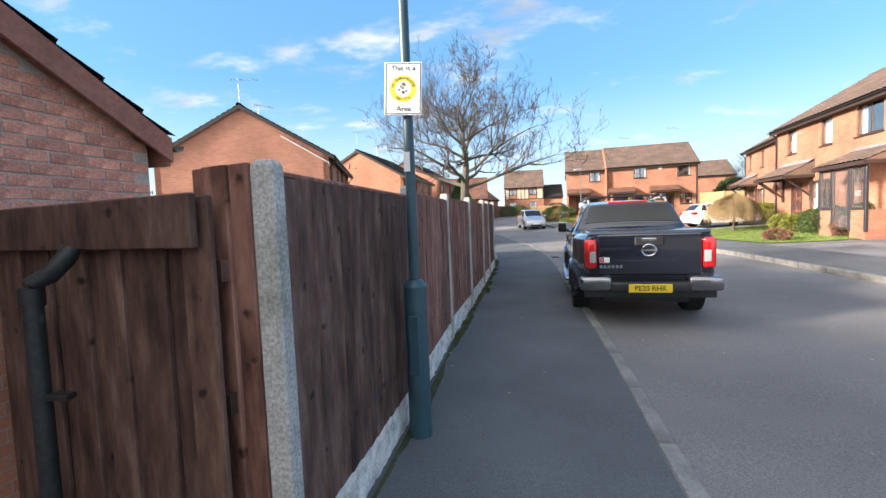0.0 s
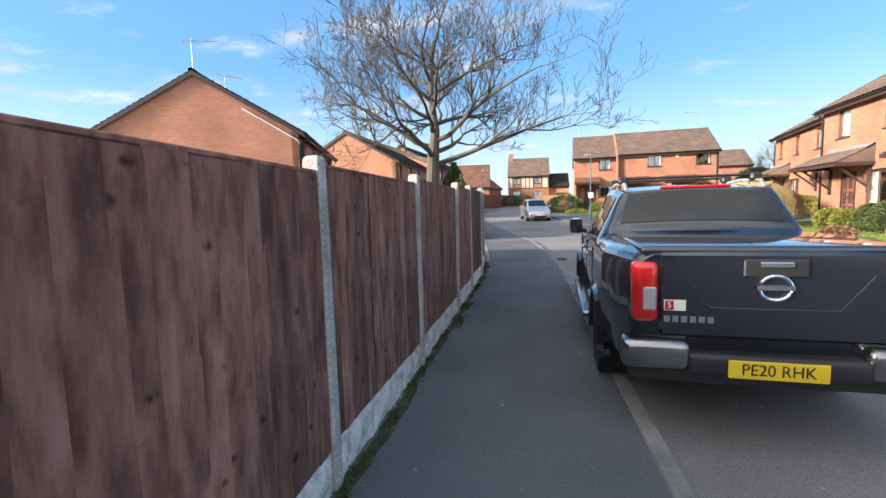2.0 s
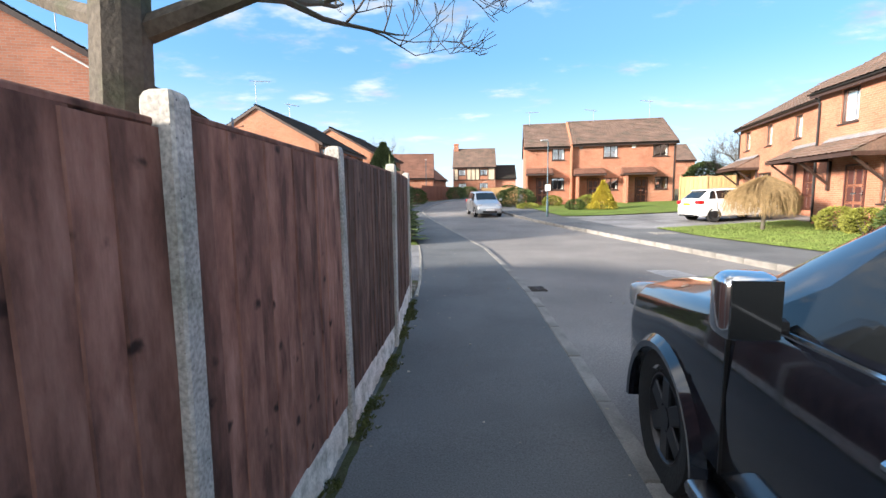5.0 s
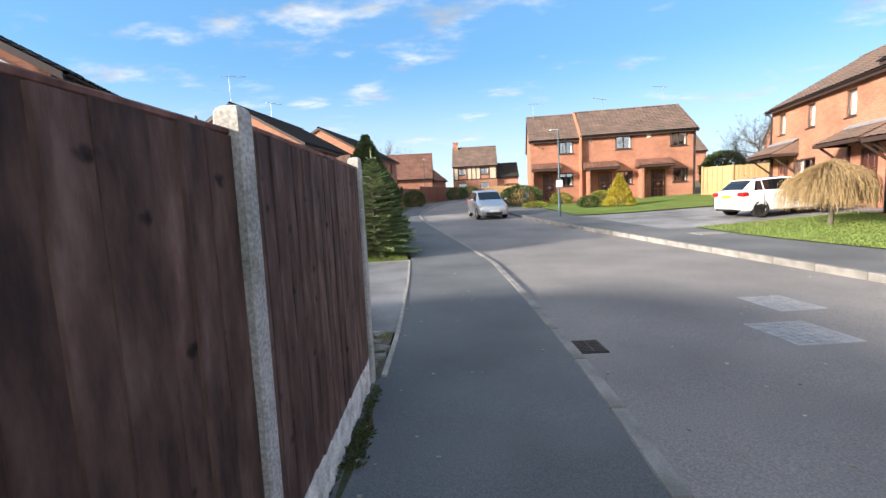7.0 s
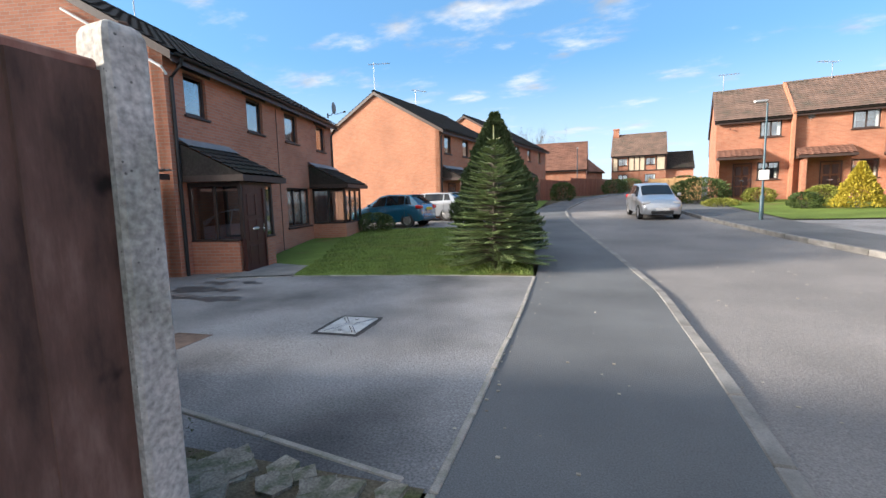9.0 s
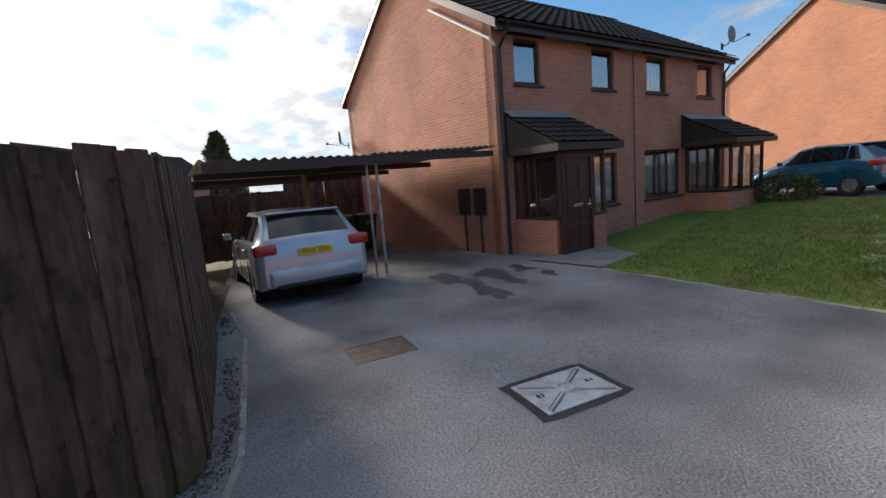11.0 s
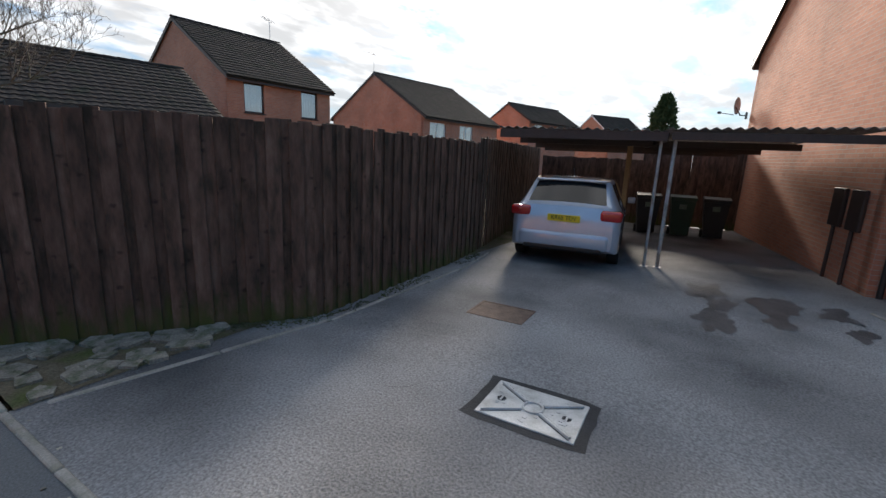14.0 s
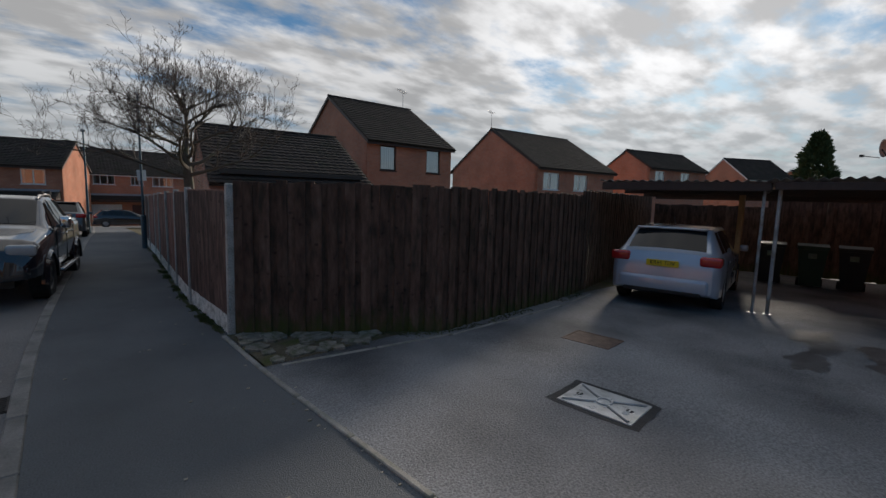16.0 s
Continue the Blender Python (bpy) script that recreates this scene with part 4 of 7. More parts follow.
def build_terrace_r():
    for at, W, ups, doors, bays, label in (
        (pose(15.38, 25.04, 0.58, 0, 0, -98.5), 14.5, [(1.1, 3.58, 0.85, 1.2), (3.97, 3.58, 0.85, 1.2), (6.35, 3.58, 1.5, 1.2), (9.4, 3.5, 0.72, 1.15), (11.6, 3.5, 1.4, 1.15)], [1.6], [(3.1, 0.75, 1.9, 1.35)], "long orange brick terrace with brown roof and timber porches"),
        (pose(19.85, 36.0, 0.85, 0, 0, -105), 11.5, [(0.8, 3.5, 0.72, 1.1), (3.6, 3.5, 0.72, 1.1), (6.6, 3.5, 0.72, 1.1), (9.4, 3.5, 0.72, 1.1)], [1.0, 7.8], [(2.8, 0.8, 1.7, 1.25)], "set-back orange brick terrace with brown tiled roof")):
        root = house_shell(label, at, W, 8.2, 5.05, 2.3, BRICK_R, TILE, front=ups + bays, eave=0.3)
        for w in ups:
            window(root, *w, curtain=0.9 if w[2] < 1 else 0.4, split=(1, 1) if w[2] < 1 else (2, 1))
        for w in bays:
            window(root, *w, split=(3, 1), curtain=0.5)
        for u in doors:
            canopy(root, u - 0.9, u + 2.0, 2.4, 1.25, TILE, rise=0.62)
            for q in (u - 0.75, u + 1.8):
                br = Mesh()
                br.tube([(q, -0.03, 1.4), (q, -1.05, 2.25)], 0.05, 6)
                br.box((q - 0.05, -0.1, 1.2), (q + 0.05, -0.004, 2.28))
                part("bracket", br, BROWN_FRAME, root, "dark timber porch bracket")
            door(root, u, 0.05, 0.95, 2.05, y=-0.09)
        pipe(root, [(0.1, -0.36, 4.95), (0.1, -0.06, 4.55), (0.1, -0.05, 0.0)], 0.04)
    # leaded dark porch of the near block
    root = thing("glazed_porch", "dark leaded glazed porch with tiled roof against the terrace", "porch", pose(15.38, 25.04, 0.58, 0, 0, -98.5))
    me = Mesh()
    for x in (6.55, 7.35, 8.4, 9.2):
        me.box((x, -1.3, 0.0), (x + 0.09, -1.21, 2.4), bev=0.008)
    me.box((6.55, -1.3, 2.28), (9.29, -1.2, 2.42))
    me.box((6.55, -1.2, 2.28), (6.64, -0.01, 2.42))
    me.box((9.2, -1.2, 2.28), (9.29, -0.01, 2.42))
    fr = part("porch_frame", me, simple("blue_black_paint", (0.02, 0.026, 0.035), 0.35), root)
    canopy(root, 6.4, 9.45, 2.42, 1.45, TILE, rise=0.6)
    for x0, x1, x2 in ((6.56, 7.4, 6.56), (8.45, 9.28, 9.21)):
        b = Mesh()
        b.box((x0, -1.28, -0.3), (x1, -1.2, 0.75))
        b.box((x2, -1.2, -0.3), (x2 + 0.07, -0.01, 0.75))
        part("porch_base", b, BRICK_R, root, walls=True)
    window(root, 7.42, 0.05, 0.96, 2.2, y=-1.36, lead=True, frame=BROWN_FRAME, sill=False)
    window(root, 6.64, 0.77, 0.7, 1.5, y=-1.36, lead=True, frame=BROWN_FRAME, sill=False)
    window(root, 8.5, 0.77, 0.7, 1.5, y=-1.36, lead=True, frame=BROWN_FRAME, sill=False)


build_terrace_r()


def bricks_on_gable(wall, D, H, rise):
    """Single bricks over a mortar bed on the nearest stretch of the gable end."""
    mortar = mat("pale_mortar", (0.42, 0.35, 0.29), 0.95, spread=0.2, scale=8, fine=80, bump=0.4)
    clay = mat("single_pink_brick", (0.55, 0.255, 0.175), 0.9, spread=0.3, scale=9, fine=70, bump=0.5, second=(0.40, 0.165, 0.115), island=0.22)
    top = lambda v: H + rise * v / (D / 2) - 0.10
    bed = Mesh()
    bed.prism([(0.0, 1.2), (3.1, 1.2), (3.1, top(3.1)), (0.0, top(0.0))], "x", -0.004, -0.001)
    part("mortar_bed", bed, mortar, wall)
    me = Mesh()
    me.box((-0.010, -0.1075, -0.0325), (-0.001, 0.1075, 0.0325), bev=0.0035)
    data = me.data("brick", clay)
    rnd = random.Random(6)
    for r in range(40):
        z = 1.2375 + r * 0.075
        for c in range(15):
            v = 0.115 + c * 0.225 + (0.1125 if r % 2 else 0)
            if v + 0.11 > 3.1 or z > top(v):
                continue
            ob = part("brick", data, None, wall)
            ob.matrix_basis = pose(rnd.uniform(-0.002, 0.001), v + rnd.uniform(-0.002, 0.002), z + rnd.uniform(-0.0015, 0.0015), rnd.uniform(-0.4, 0.4))


def build_back_houses():
    # brick wing whose gable end stands behind the fence
    root = house_shell("low brick wing with dark concrete tiled roof behind the fence", pose(-2.50, 2.94, 0.15, 0, 0, 171.6), 6.06, 9.48, 2.09, 2.535, BRICK_P, TILE_D, category="garage", eave=0.12, barge=VERGE)
    gable = [c for c in root.children if c.name.startswith("wall")][2]
    bricks_on_gable(gable, 9.48, 2.09, 2.535)
    ews = [(0.85, 3.54, 1.07, 1.42), (4.12, 3.54, 1.07, 1.42)]
    e = house_shell("brick house with dark tiled roof behind the garage wing", pose(-11.6, -1.58, -0.09, 0, 0, 176.7), 6.07, 9.93, 5.25, 2.99, BRICK_P, TILE_D, front=ews, eave=0.28)
    for w in ews:
        window(e, *w, curtain=1.0)
    for at, W, Dp, H, rise, wins, bg in ((pose(-28.4, -2.3, 0.0, 0, 0, 173.5), 10.6, 11.8, 4.85, 3.55, [(0.75, 2.9, 2.0, 1.45), (4.7, 2.9, 1.9, 1.45)], None),
                                (pose(-44.2, 0.0, 0.59, 0, 0, 165.5), 9.3, 6.03, 5.19, 1.86, [(0.9, 3.7, 1.5, 1.1), (5.0, 3.7, 1.5, 1.1)], None),
                                (pose(-60.6, 4.4, 0.3, 0, 0, 150), 7.0, 7.0, 5.1, 2.5, [(0.9, 3.4, 1.5, 1.1), (4.4, 3.4, 1.5, 1.1)], WHITE),
                                (pose(-79.5, 8.4, 0.3, 0, 0, 158), 9.0, 7.5, 4.7, 2.5, [(0.9, 3.4, 1.5, 1.1), (5.0, 3.4, 1.5, 1.1)], WHITE)):
        h = house_shell("brick gabled house beyond the back gardens", at, W, Dp, H, rise, BRICK_P, TILE_D, front=wins, group="houses behind the gardens", barge=bg)
        for w in wins:
            window(h, *w, split=(2, 1), curtain=0.8, frame=WHITE)
    # houses at the end of the street behind
    jw = [(2.76, 4.15, 1.85, 1.1), (5.97, 4.15, 1.15, 1.1), (7.93, 4.1, 2.0, 1.2)]
    j = house_shell("brick house with white fascia and white garage door", pose(1.2, -38.0, -1.75, 0, 0, 180), 11.5, 8.0, 5.4, 2.6, BRICK_P, TILE_D, front=jw + [(1.95, 0.0, 3.2, 2.1), (6.0, 0.0, 1.0, 2.05)], barge=WHITE)
    for w in jw:
        window(j, *w, split=(3, 1), frame=WHITE, curtain=0.3)
    canopy(j, 0.9, 10.6, 2.5, 1.1, TILE_D, rise=0.6)
    for i in range(7):
        gd = Mesh()
        gd.box((1.99, 0.03 - 0.004 * (i % 2), 0.02 + i * 0.295), (5.11, 0.07, 0.31 + i * 0.295), bev=0.01)
        part("garage_door_panel", gd, WHITE, j, "white ribbed garage door panel")
    door(j, 6.0, 0.0, 1.0, 2.05)
    kw = [(1.6, 3.6, 1.5, 1.2), (5.2, 3.6, 1.4, 1.2), (8.3, 3.6, 1.6, 1.25)]
    k = house_shell("orange brick house with bay and sunlit gable end", pose(11.5, -32.0, -1.45, 0, 0, 164.2), 11.0, 8.0, 5.2, 2.3, BRICK_R, TILE_D, front=kw)
    for w in kw:
        window(k, *w, split=(2, 1), frame=WHITE, curtain=0.3)
    canopy(k, 5.0, 10.8, 2.5, 1.2, TILE_D, rise=0.6)


build_back_houses()


def build_far_houses():
    """Half-timbered houses up the road."""
    tim = mat("dark_timber_frame", (0.05, 0.03, 0.022), 0.8)
    cream = mat("cream_render", (0.55, 0.45, 0.33), 0.9, spread=0.1, scale=2, fine=30)
    for at, W in ((pose(3.3, 84, 2.45, 0, 0, -5), 7.2), (pose(15.5, 82, 2.4, 0, 0, -12), 8.0), (pose(22, 100, 2.5, 0, 0, -12), 8.0)):
        root = house_shell("distant brick house with timbered upper storey and chimney", at, W, 7.5, 4.9, 3.2, BRICK_R, TILE, front=[(0.9, 3.3, 1.2, 1.0), (4.6, 3.3, 1.2, 1.0), (0.9, 0.9, 1.3, 1.1), (4.5, 0.9, 1.4, 1.1)], group="timbered houses up the road")
        for w in ((0.9, 3.3, 1.2, 1.0), (4.6, 3.3, 1.2, 1.0), (0.9, 0.9, 1.3, 1.1), (4.5, 0.9, 1.4, 1.1)):
            window(root, *w, split=(2, 1), curtain=0.3)
        tb = Mesh()
        for q0, q1 in ((2.3, 4.4), (0.1, 0.8), (6.0, W - 0.1)):
            pn = Mesh()
            pn.box((q0, -0.02, 2.6), (q1, -0.003, 4.7))
            part("render_panel", pn, cream, root, "cream render between timbers")
        for x in (0.1, 0.78, 2.25, 3.0, 3.7, 4.4, 5.9, W - 0.2):
            tb.box((x, -0.05, 2.55), (x + 0.12, -0.021, 4.75))
        tb.box((0.05, -0.06, 2.45), (W - 0.05, -0.022, 2.6))
        part("timber", tb, tim, root, "dark timber framing")
        ch = Mesh()
        ch.box((0.0, 3.2, 6.2), (0.8, 4.0, 9.1)); ch.box((-0.06, 3.14, 8.9), (0.86, 4.06, 9.05))
        part("chimney", ch, BRICK_R, root, walls=True)
    house_shell("single-storey annex with dark tiled roof up the road", pose(10.4, 84, 2.45, 0, 0, -5), 3.6, 6.0, 2.9, 2.2, BRICK_P, TILE_D, category="garage")
    for at, W in ((pose(-9, 68, 1.9, 0, 0, 0), 9.0), (pose(-2.0, 76, 2.2, 0, 0, 60), 8.0)):
        house_shell("long low brick house with broad red-brown roof", at, W, 9, 2.9, 3.4, BRICK_R, TILE_R, group="bungalows up the road")
    for at, W in ((pose(34, 52, 2.0, 0, 0, -20), 9), (pose(46, 47, 2.3, 0, 0, -20), 10), (pose(30, 75, 2.6, 0, 0, -10), 9)):
        house_shell("brown brick house beyond the gardens", at, W, 8, 4.6, 2.5, BRICK_R, TILE, group="houses beyond the terrace")


build_far_houses()
for a in ((-11.6, 20.1, 7.25, 1.4, 20), (-13.0, 24.5, 7.25, 1.4, 60), (-10.95, 36.95, 7.8, 1.6, 20), (-10.5, 42, 7.8, 1.2, 60), (9.0, 48.3, 8.1, 1.3, 10), (14.4, 47.2, 8.2, 1.1, 200), (19.0, 46.5, 8.2, 1.7, 190), (20.3, 20.0, 7.8, 1.3, 80), (-17.4, -6.2, 8.1, 1.3, 30), (-28.9, -8.1, 8.4, 1.5, 20)):
    aerial(*a)

# ---- fences ----
POST_Y = [1.37, 3.26, 5.13, 6.95, 9.02, 10.52, 12.21, 14.29]


def plank_data(name, w, h, t, material):
    """A feather-edged board, thick on one side, with a slightly worn top."""
    out = []
    for v in range(5):
        me = Mesh()
        rows = []
        for i in range(8):
            z = h * i / 7
            r = 0.007 * noise.noise(Vector((z * 2.1, v * 9.0, 1.0))) + 0.003 * noise.noise(Vector((z * 7.0, v * 9.0, 4.0)))
            d = 0.004 * noise.noise(Vector((z * 1.7, v * 5.0, 8.0)))
            rows.append([(-w / 2, 0.0, z), (w / 2 + r, 0.0, z), (w / 2 + r, -t * 0.8 + d, z), (w / 2 + r - 0.005, -t + d, z), (-w / 2 + 0.004, -t * 0.35 + d * 0.5, z)])
        me.grid(rows, closed=True)
        me.face(rows[0][::-1]); me.face(rows[-1])
        out.append(me.data(name, material, smooth=True, angle=28))
    return out


def fence_top(y):
    """Height of the post tops, which climb with the street."""
    return 1.73 + 0.0205 * y


def build_fence():
    mid = plank_data("plank", 0.165, 1.51, 0.033, WOOD_MID)
    long = plank_data("plank", 0.165, 1.51, 0.033, WOOD)
    post = Mesh()
    rows = []
    for z, q in ((-0.3, 1.0), (1.2, 0.99), (1.795, 0.985), (1.815, 0.95), (1.828, 0.82), (1.835, 0.6)):   # worn, slightly domed top
        rows.append([(q * a, q * b, z) for a, b in ((-0.052, -0.034), (-0.044, -0.042), (0.034, -0.042), (0.042, -0.034), (0.042, 0.034), (0.034, 0.042), (-0.044, 0.042), (-0.052, 0.034))])
    post.grid(rows, closed=True)
    post.face(rows[-1])
    post_data = post.data("fence_post", CONC)
    rnd = random.Random(4)
    root = thing("fence", "long dark brown board fence with concrete posts along the footpath", "fence")
    for i, y in enumerate(POST_Y):
        x = fence_x(y)
        z = g(x, y)
        ob = part("fence_post", post_data, None, root)
        ob.matrix_basis = pose(x, y, fence_top(y) - 1.835, rnd.uniform(-0.6, 0.6), rnd.uniform(-0.5, 0.5), -3.8)
        tagged(ob, "pale weathered concrete post")
        if i + 1 == len(POST_Y):
            break
        y2 = POST_Y[i + 1]
        x2, z2 = fence_x(y2), g(fence_x(y2), y2)
        a, b = Vector((x, y, 0)), Vector((x2, y2, 0))
        yaw = math.degrees(math.atan2(-(x2 - x), y2 - y)) + 90
        L = (b - a).length - 0.072
        at = Matrix.Translation(((x + x2) / 2, (y + y2) / 2, (z + z2) / 2)) @ pose(0, 0, 0, 0, 0, yaw)
        # rock-faced gravel board
        me = Mesh()
        n, m = 44, 7
        rows = []
        for r in range(m + 1):
            row = []
            for c in range(n + 1):
                u = -L / 2 + L * c / n
                h = -0.06 + 0.30 * r / m
                d = 0.0 if r in (0, m) or c in (0, n) else 0.035 * abs(noise.noise(Vector((u * 9 + i * 7, h * 16, 3.0)))) + 0.012 * noise.noise(Vector((u * 30, h * 30, i)))
                row.append((u, -0.008 - d, h))
            rows.append(row)
        me.grid(rows)
        me.box((-L / 2, 0.0, -0.06), (L / 2, 0.035, 0.239))
        gb = part("gravel_board", me, GRAVEL_BOARD, root, "rock-faced pale concrete board", smooth=True, angle=50)
        gb.matrix_basis = at
        # panel of feather-edged planks
        me = Mesh()
        me.box((-L / 2, -0.020, 1.505), (L / 2, 0.042, 1.527), bev=0.005)
        pan = part("fence_panel", me, WOOD, root, "brown stained feather-edge panel", at=at @ pose(0, 0.006, 0.243) @ Matrix.Diagonal((1, 1, ((fence_top(y) + fence_top(y2)) / 2 - 0.055 - (z + z2) / 2 - 0.243) / 1.527, 1)))
        k = round(L / 0.128)
        for c in range(k):
            u = -L / 2 + L * (c + 0.5) / k
            pl = part("plank", (mid if i in (0, 5, 6) else long)[rnd.randrange(5)], None, pan)
            pl.matrix_basis = pose(u, rnd.uniform(-0.003, 0.003), rnd.uniform(-0.010, 0.0), 0, rnd.uniform(-0.3, 0.3), 10.0 + rnd.uniform(-3, 3))
        for h in (0.08, 0.72, 1.36):
            me = Mesh()
            me.box((-L / 2, 0.006, h), (L / 2, 0.045, h + 0.075))
            part("rail", me, WOOD_BARE, pan)


build_fence()


def board_run(name, p, q, z_top, label, material, width=0.11, overlap=True, group="", gap=0.0, jag=0.02, posts=0.0, cap=True, thick=0.022, z0=0.02):
    """A run of upright boards from p to q in plan, each its own piece."""
    a, b = Vector((*p, 0)), Vector((*q, 0))
    L = (b - a).length
    yaw = math.degrees(math.atan2(b.y - a.y, b.x - a.x))
    rnd = random.Random(int(L * 100))
    zb = min(g(*p), g(*q)) + z0
    root = thing(name, label, "fence", Matrix.Translation((a.x, a.y, zb)) @ pose(0, 0, 0, 0, 0, yaw), group)
    H = z_top - zb
    n = round(L / (width + gap))
    w = L / n - gap
    me = Mesh()
    me.box((-w / 2 - (0.012 if overlap else 0), -thick, 0), (w / 2 + (0.012 if overlap else 0), 0, H), bev=0.004)
    data = me.data("plank", material)
    for i in range(n):
        pl = part("plank", data, None, root)
        pl.matrix_basis = pose((i + 0.5) * L / n, (-thick * 1.02 if (i % 2 and overlap) else 0) + rnd.uniform(-0.003, 0.003), rnd.uniform(-jag, jag), 0, rnd.uniform(-0.5, 0.5), rnd.uniform(-1.5, 1.5))
    for h in (0.25, H / 2, H - 0.3):
        rl = Mesh()
        rl.box((0, 0.003, h), (L, 0.04, h + 0.08))
        part("rail", rl, material, root)
    if posts:
        k = max(1, round(L / posts))
        for i in range(k + 1):
            me = Mesh()
            me.box((L * i / k - 0.05, -0.075, -0.2), (L * i / k + 0.05, -0.047, H + 0.06), bev=0.008)
            part("post", me, material, root)
    return root


def build_drive_fences():
    pts = [(0.13, 14.34), (-1.98, 15.74), (-4.9, 15.44), (-6.2, 15.2), (-13.5, 13.45)]
    for p, q in zip(pts, pts[1:]):
        board_run("board_fence", p, q, 2.06 if q[0] > -8 else 2.16, "tall rough dark close-board fence along the driveway", WOOD_BARE, 0.1, group="driveway fence runs", z0=-0.04)
    board_run("back_fence", (-13.5, 13.6), (-14.2, 16.6), 1.93, "dark board fence at the back of the carport", WOOD_BARE, 0.12)
    board_run("back_fence", (-14.2, 16.6), (-15.1, 19.5), 2.42, "dark board fence at the back of the carport", WOOD_BARE, 0.12)
    # gate and short return beside the first post
    gate = board_run("gate_panel", (-2.45, 1.84), (-0.92, 1.32), 1.62, "dark brown board side gate with top rail", WOOD_MID, 0.14)
    me = Mesh()
    me.box((0, -0.095, 1.43), (1.60, -0.062, 1.625), bev=0.006)
    part("top_rail", me, WOOD_MID, gate, "heavy timber rail")
    board_run("fence_return", (-1.08, 1.46), (-0.80, 1.36), 1.75, "narrow brown board return beside a concrete post", WOOD, 0.1, jag=0.01)
    for p, q, h, mt, lb in (((-3.3, 51.5), (-1.2, 58), 1.75, WOOD_RED, "red-brown board fence along the far footpath"), ((-1.2, 58), (4.0, 70), 1.75, WOOD_RED, "red-brown board fence along the far footpath"),
                            ((18.75, 40.7), (20.1, 39.6), 1.95, WOOD_NEW, "pale new timber fence beside the terrace"), ((20.1, 39.6), (24.5, 38.2), 1.95, WOOD_NEW, "pale new timber fence beside the terrace"),
                            ((4.6, 47.5), (7.6, 46.6), 1.5, WOOD_NEW, "pale timber fence beside the terrace end")):
        board_run("garden_fence", p, q, g(*p) + h, lb, mt, 0.15, posts=1.9)


build_drive_fences()


def build_carport():
    root = thing("carport", "low carport with corrugated roof, timber beams and thin steel posts", "carport")
    # corrugated sheets, higher at the house
    def sheet(a, b, c, d, label):
        me = Mesh()
        n, pitch = 160, 0.152
        A, B, C, Dv = Vector(a), Vector(b), Vector(c), Vector(d)
        L = (B - A).length
        rows = []
        for i in range(n + 1):
            t = i / n
            h = 0.02 * math.sin(2 * math.pi * L * t / pitch)
            rows.append([tuple(A.lerp(B, t) + Vector((0, 0, h))), tuple(Dv.lerp(C, t) + Vector((0, 0, h)))])
        me.grid(rows)
        ob = part("roof_sheet", me, SHEET, root, label, smooth=True)
        so = ob.modifiers.new("thick", "SOLIDIFY")
        so.thickness = 0.006
    sheet((-6.58, 15.33, 2.37), (-7.12, 18.12, 2.35), (-13.4, 16.6, 2.22), (-12.7, 14.0, 2.22), "weathered corrugated roof sheet")
    sheet((-7.10, 18.07, 2.37), (-7.48, 20.78, 2.42), (-13.9, 19.2, 2.27), (-13.4, 16.55, 2.23), "weathered corrugated roof sheet")
    def beam(p, q, w, h, mesh=None):
        mesh = Mesh()
        p, q = Vector(p), Vector(q)
        yaw = math.degrees(math.atan2(q.y - p.y, q.x - p.x))
        mesh.box((0, -w / 2, -h), ((q - p).length, w / 2, 0), at=Matrix.Translation(p) @ pose(0, 0, 0, 0, 0, yaw))
        part("beam", mesh, BROWN_FRAME, root, "dark timber beam")
    beam((-6.64, 15.36, 2.335), (-7.16, 18.06, 2.32), 0.05, 0.15)
    beam((-7.16, 18.12, 2.33), (-7.52, 20.68, 2.37), 0.05, 0.12)
    for t in (0.35, 0.7, 1.0):
        beam((-6.2 - 6.3 * t, 15.5 - 1.5 * t, 2.31 - 0.1 * t), (-7.3 - 6.3 * t, 20.5 - 1.5 * t, 2.31 - 0.1 * t), 0.06, 0.12)
    beam((-7.24, 18.04, 2.32), (-13.2, 16.6, 2.2), 0.06, 0.13)
    for x, y, r in ((-7.28, 17.96, 0.025), (-7.36, 18.16, 0.03)):
        me = Mesh()
        me.tube([(x, y, g(x, y) - 0.02), (x, y, 2.33)], r, 8)
        me.box((x - 0.06, y - 0.06, g(x, y) + 0.004), (x + 0.06, y + 0.06, g(x, y) + 0.014))
        part("post", me, GALV, root, "thin galvanised post", smooth=True)
    me = Mesh()
    me.box((-9.9, 16.95, 0.0), (-9.8, 17.05, 2.28))
    part("timber_post", me, WOOD_NEW, root, "pale timber post")


build_carport()

# ---- vehicles ----
def smoother(ys, key, col):
    return np.interp(ys, [k[0] for k in key], [k[col] for k in key])


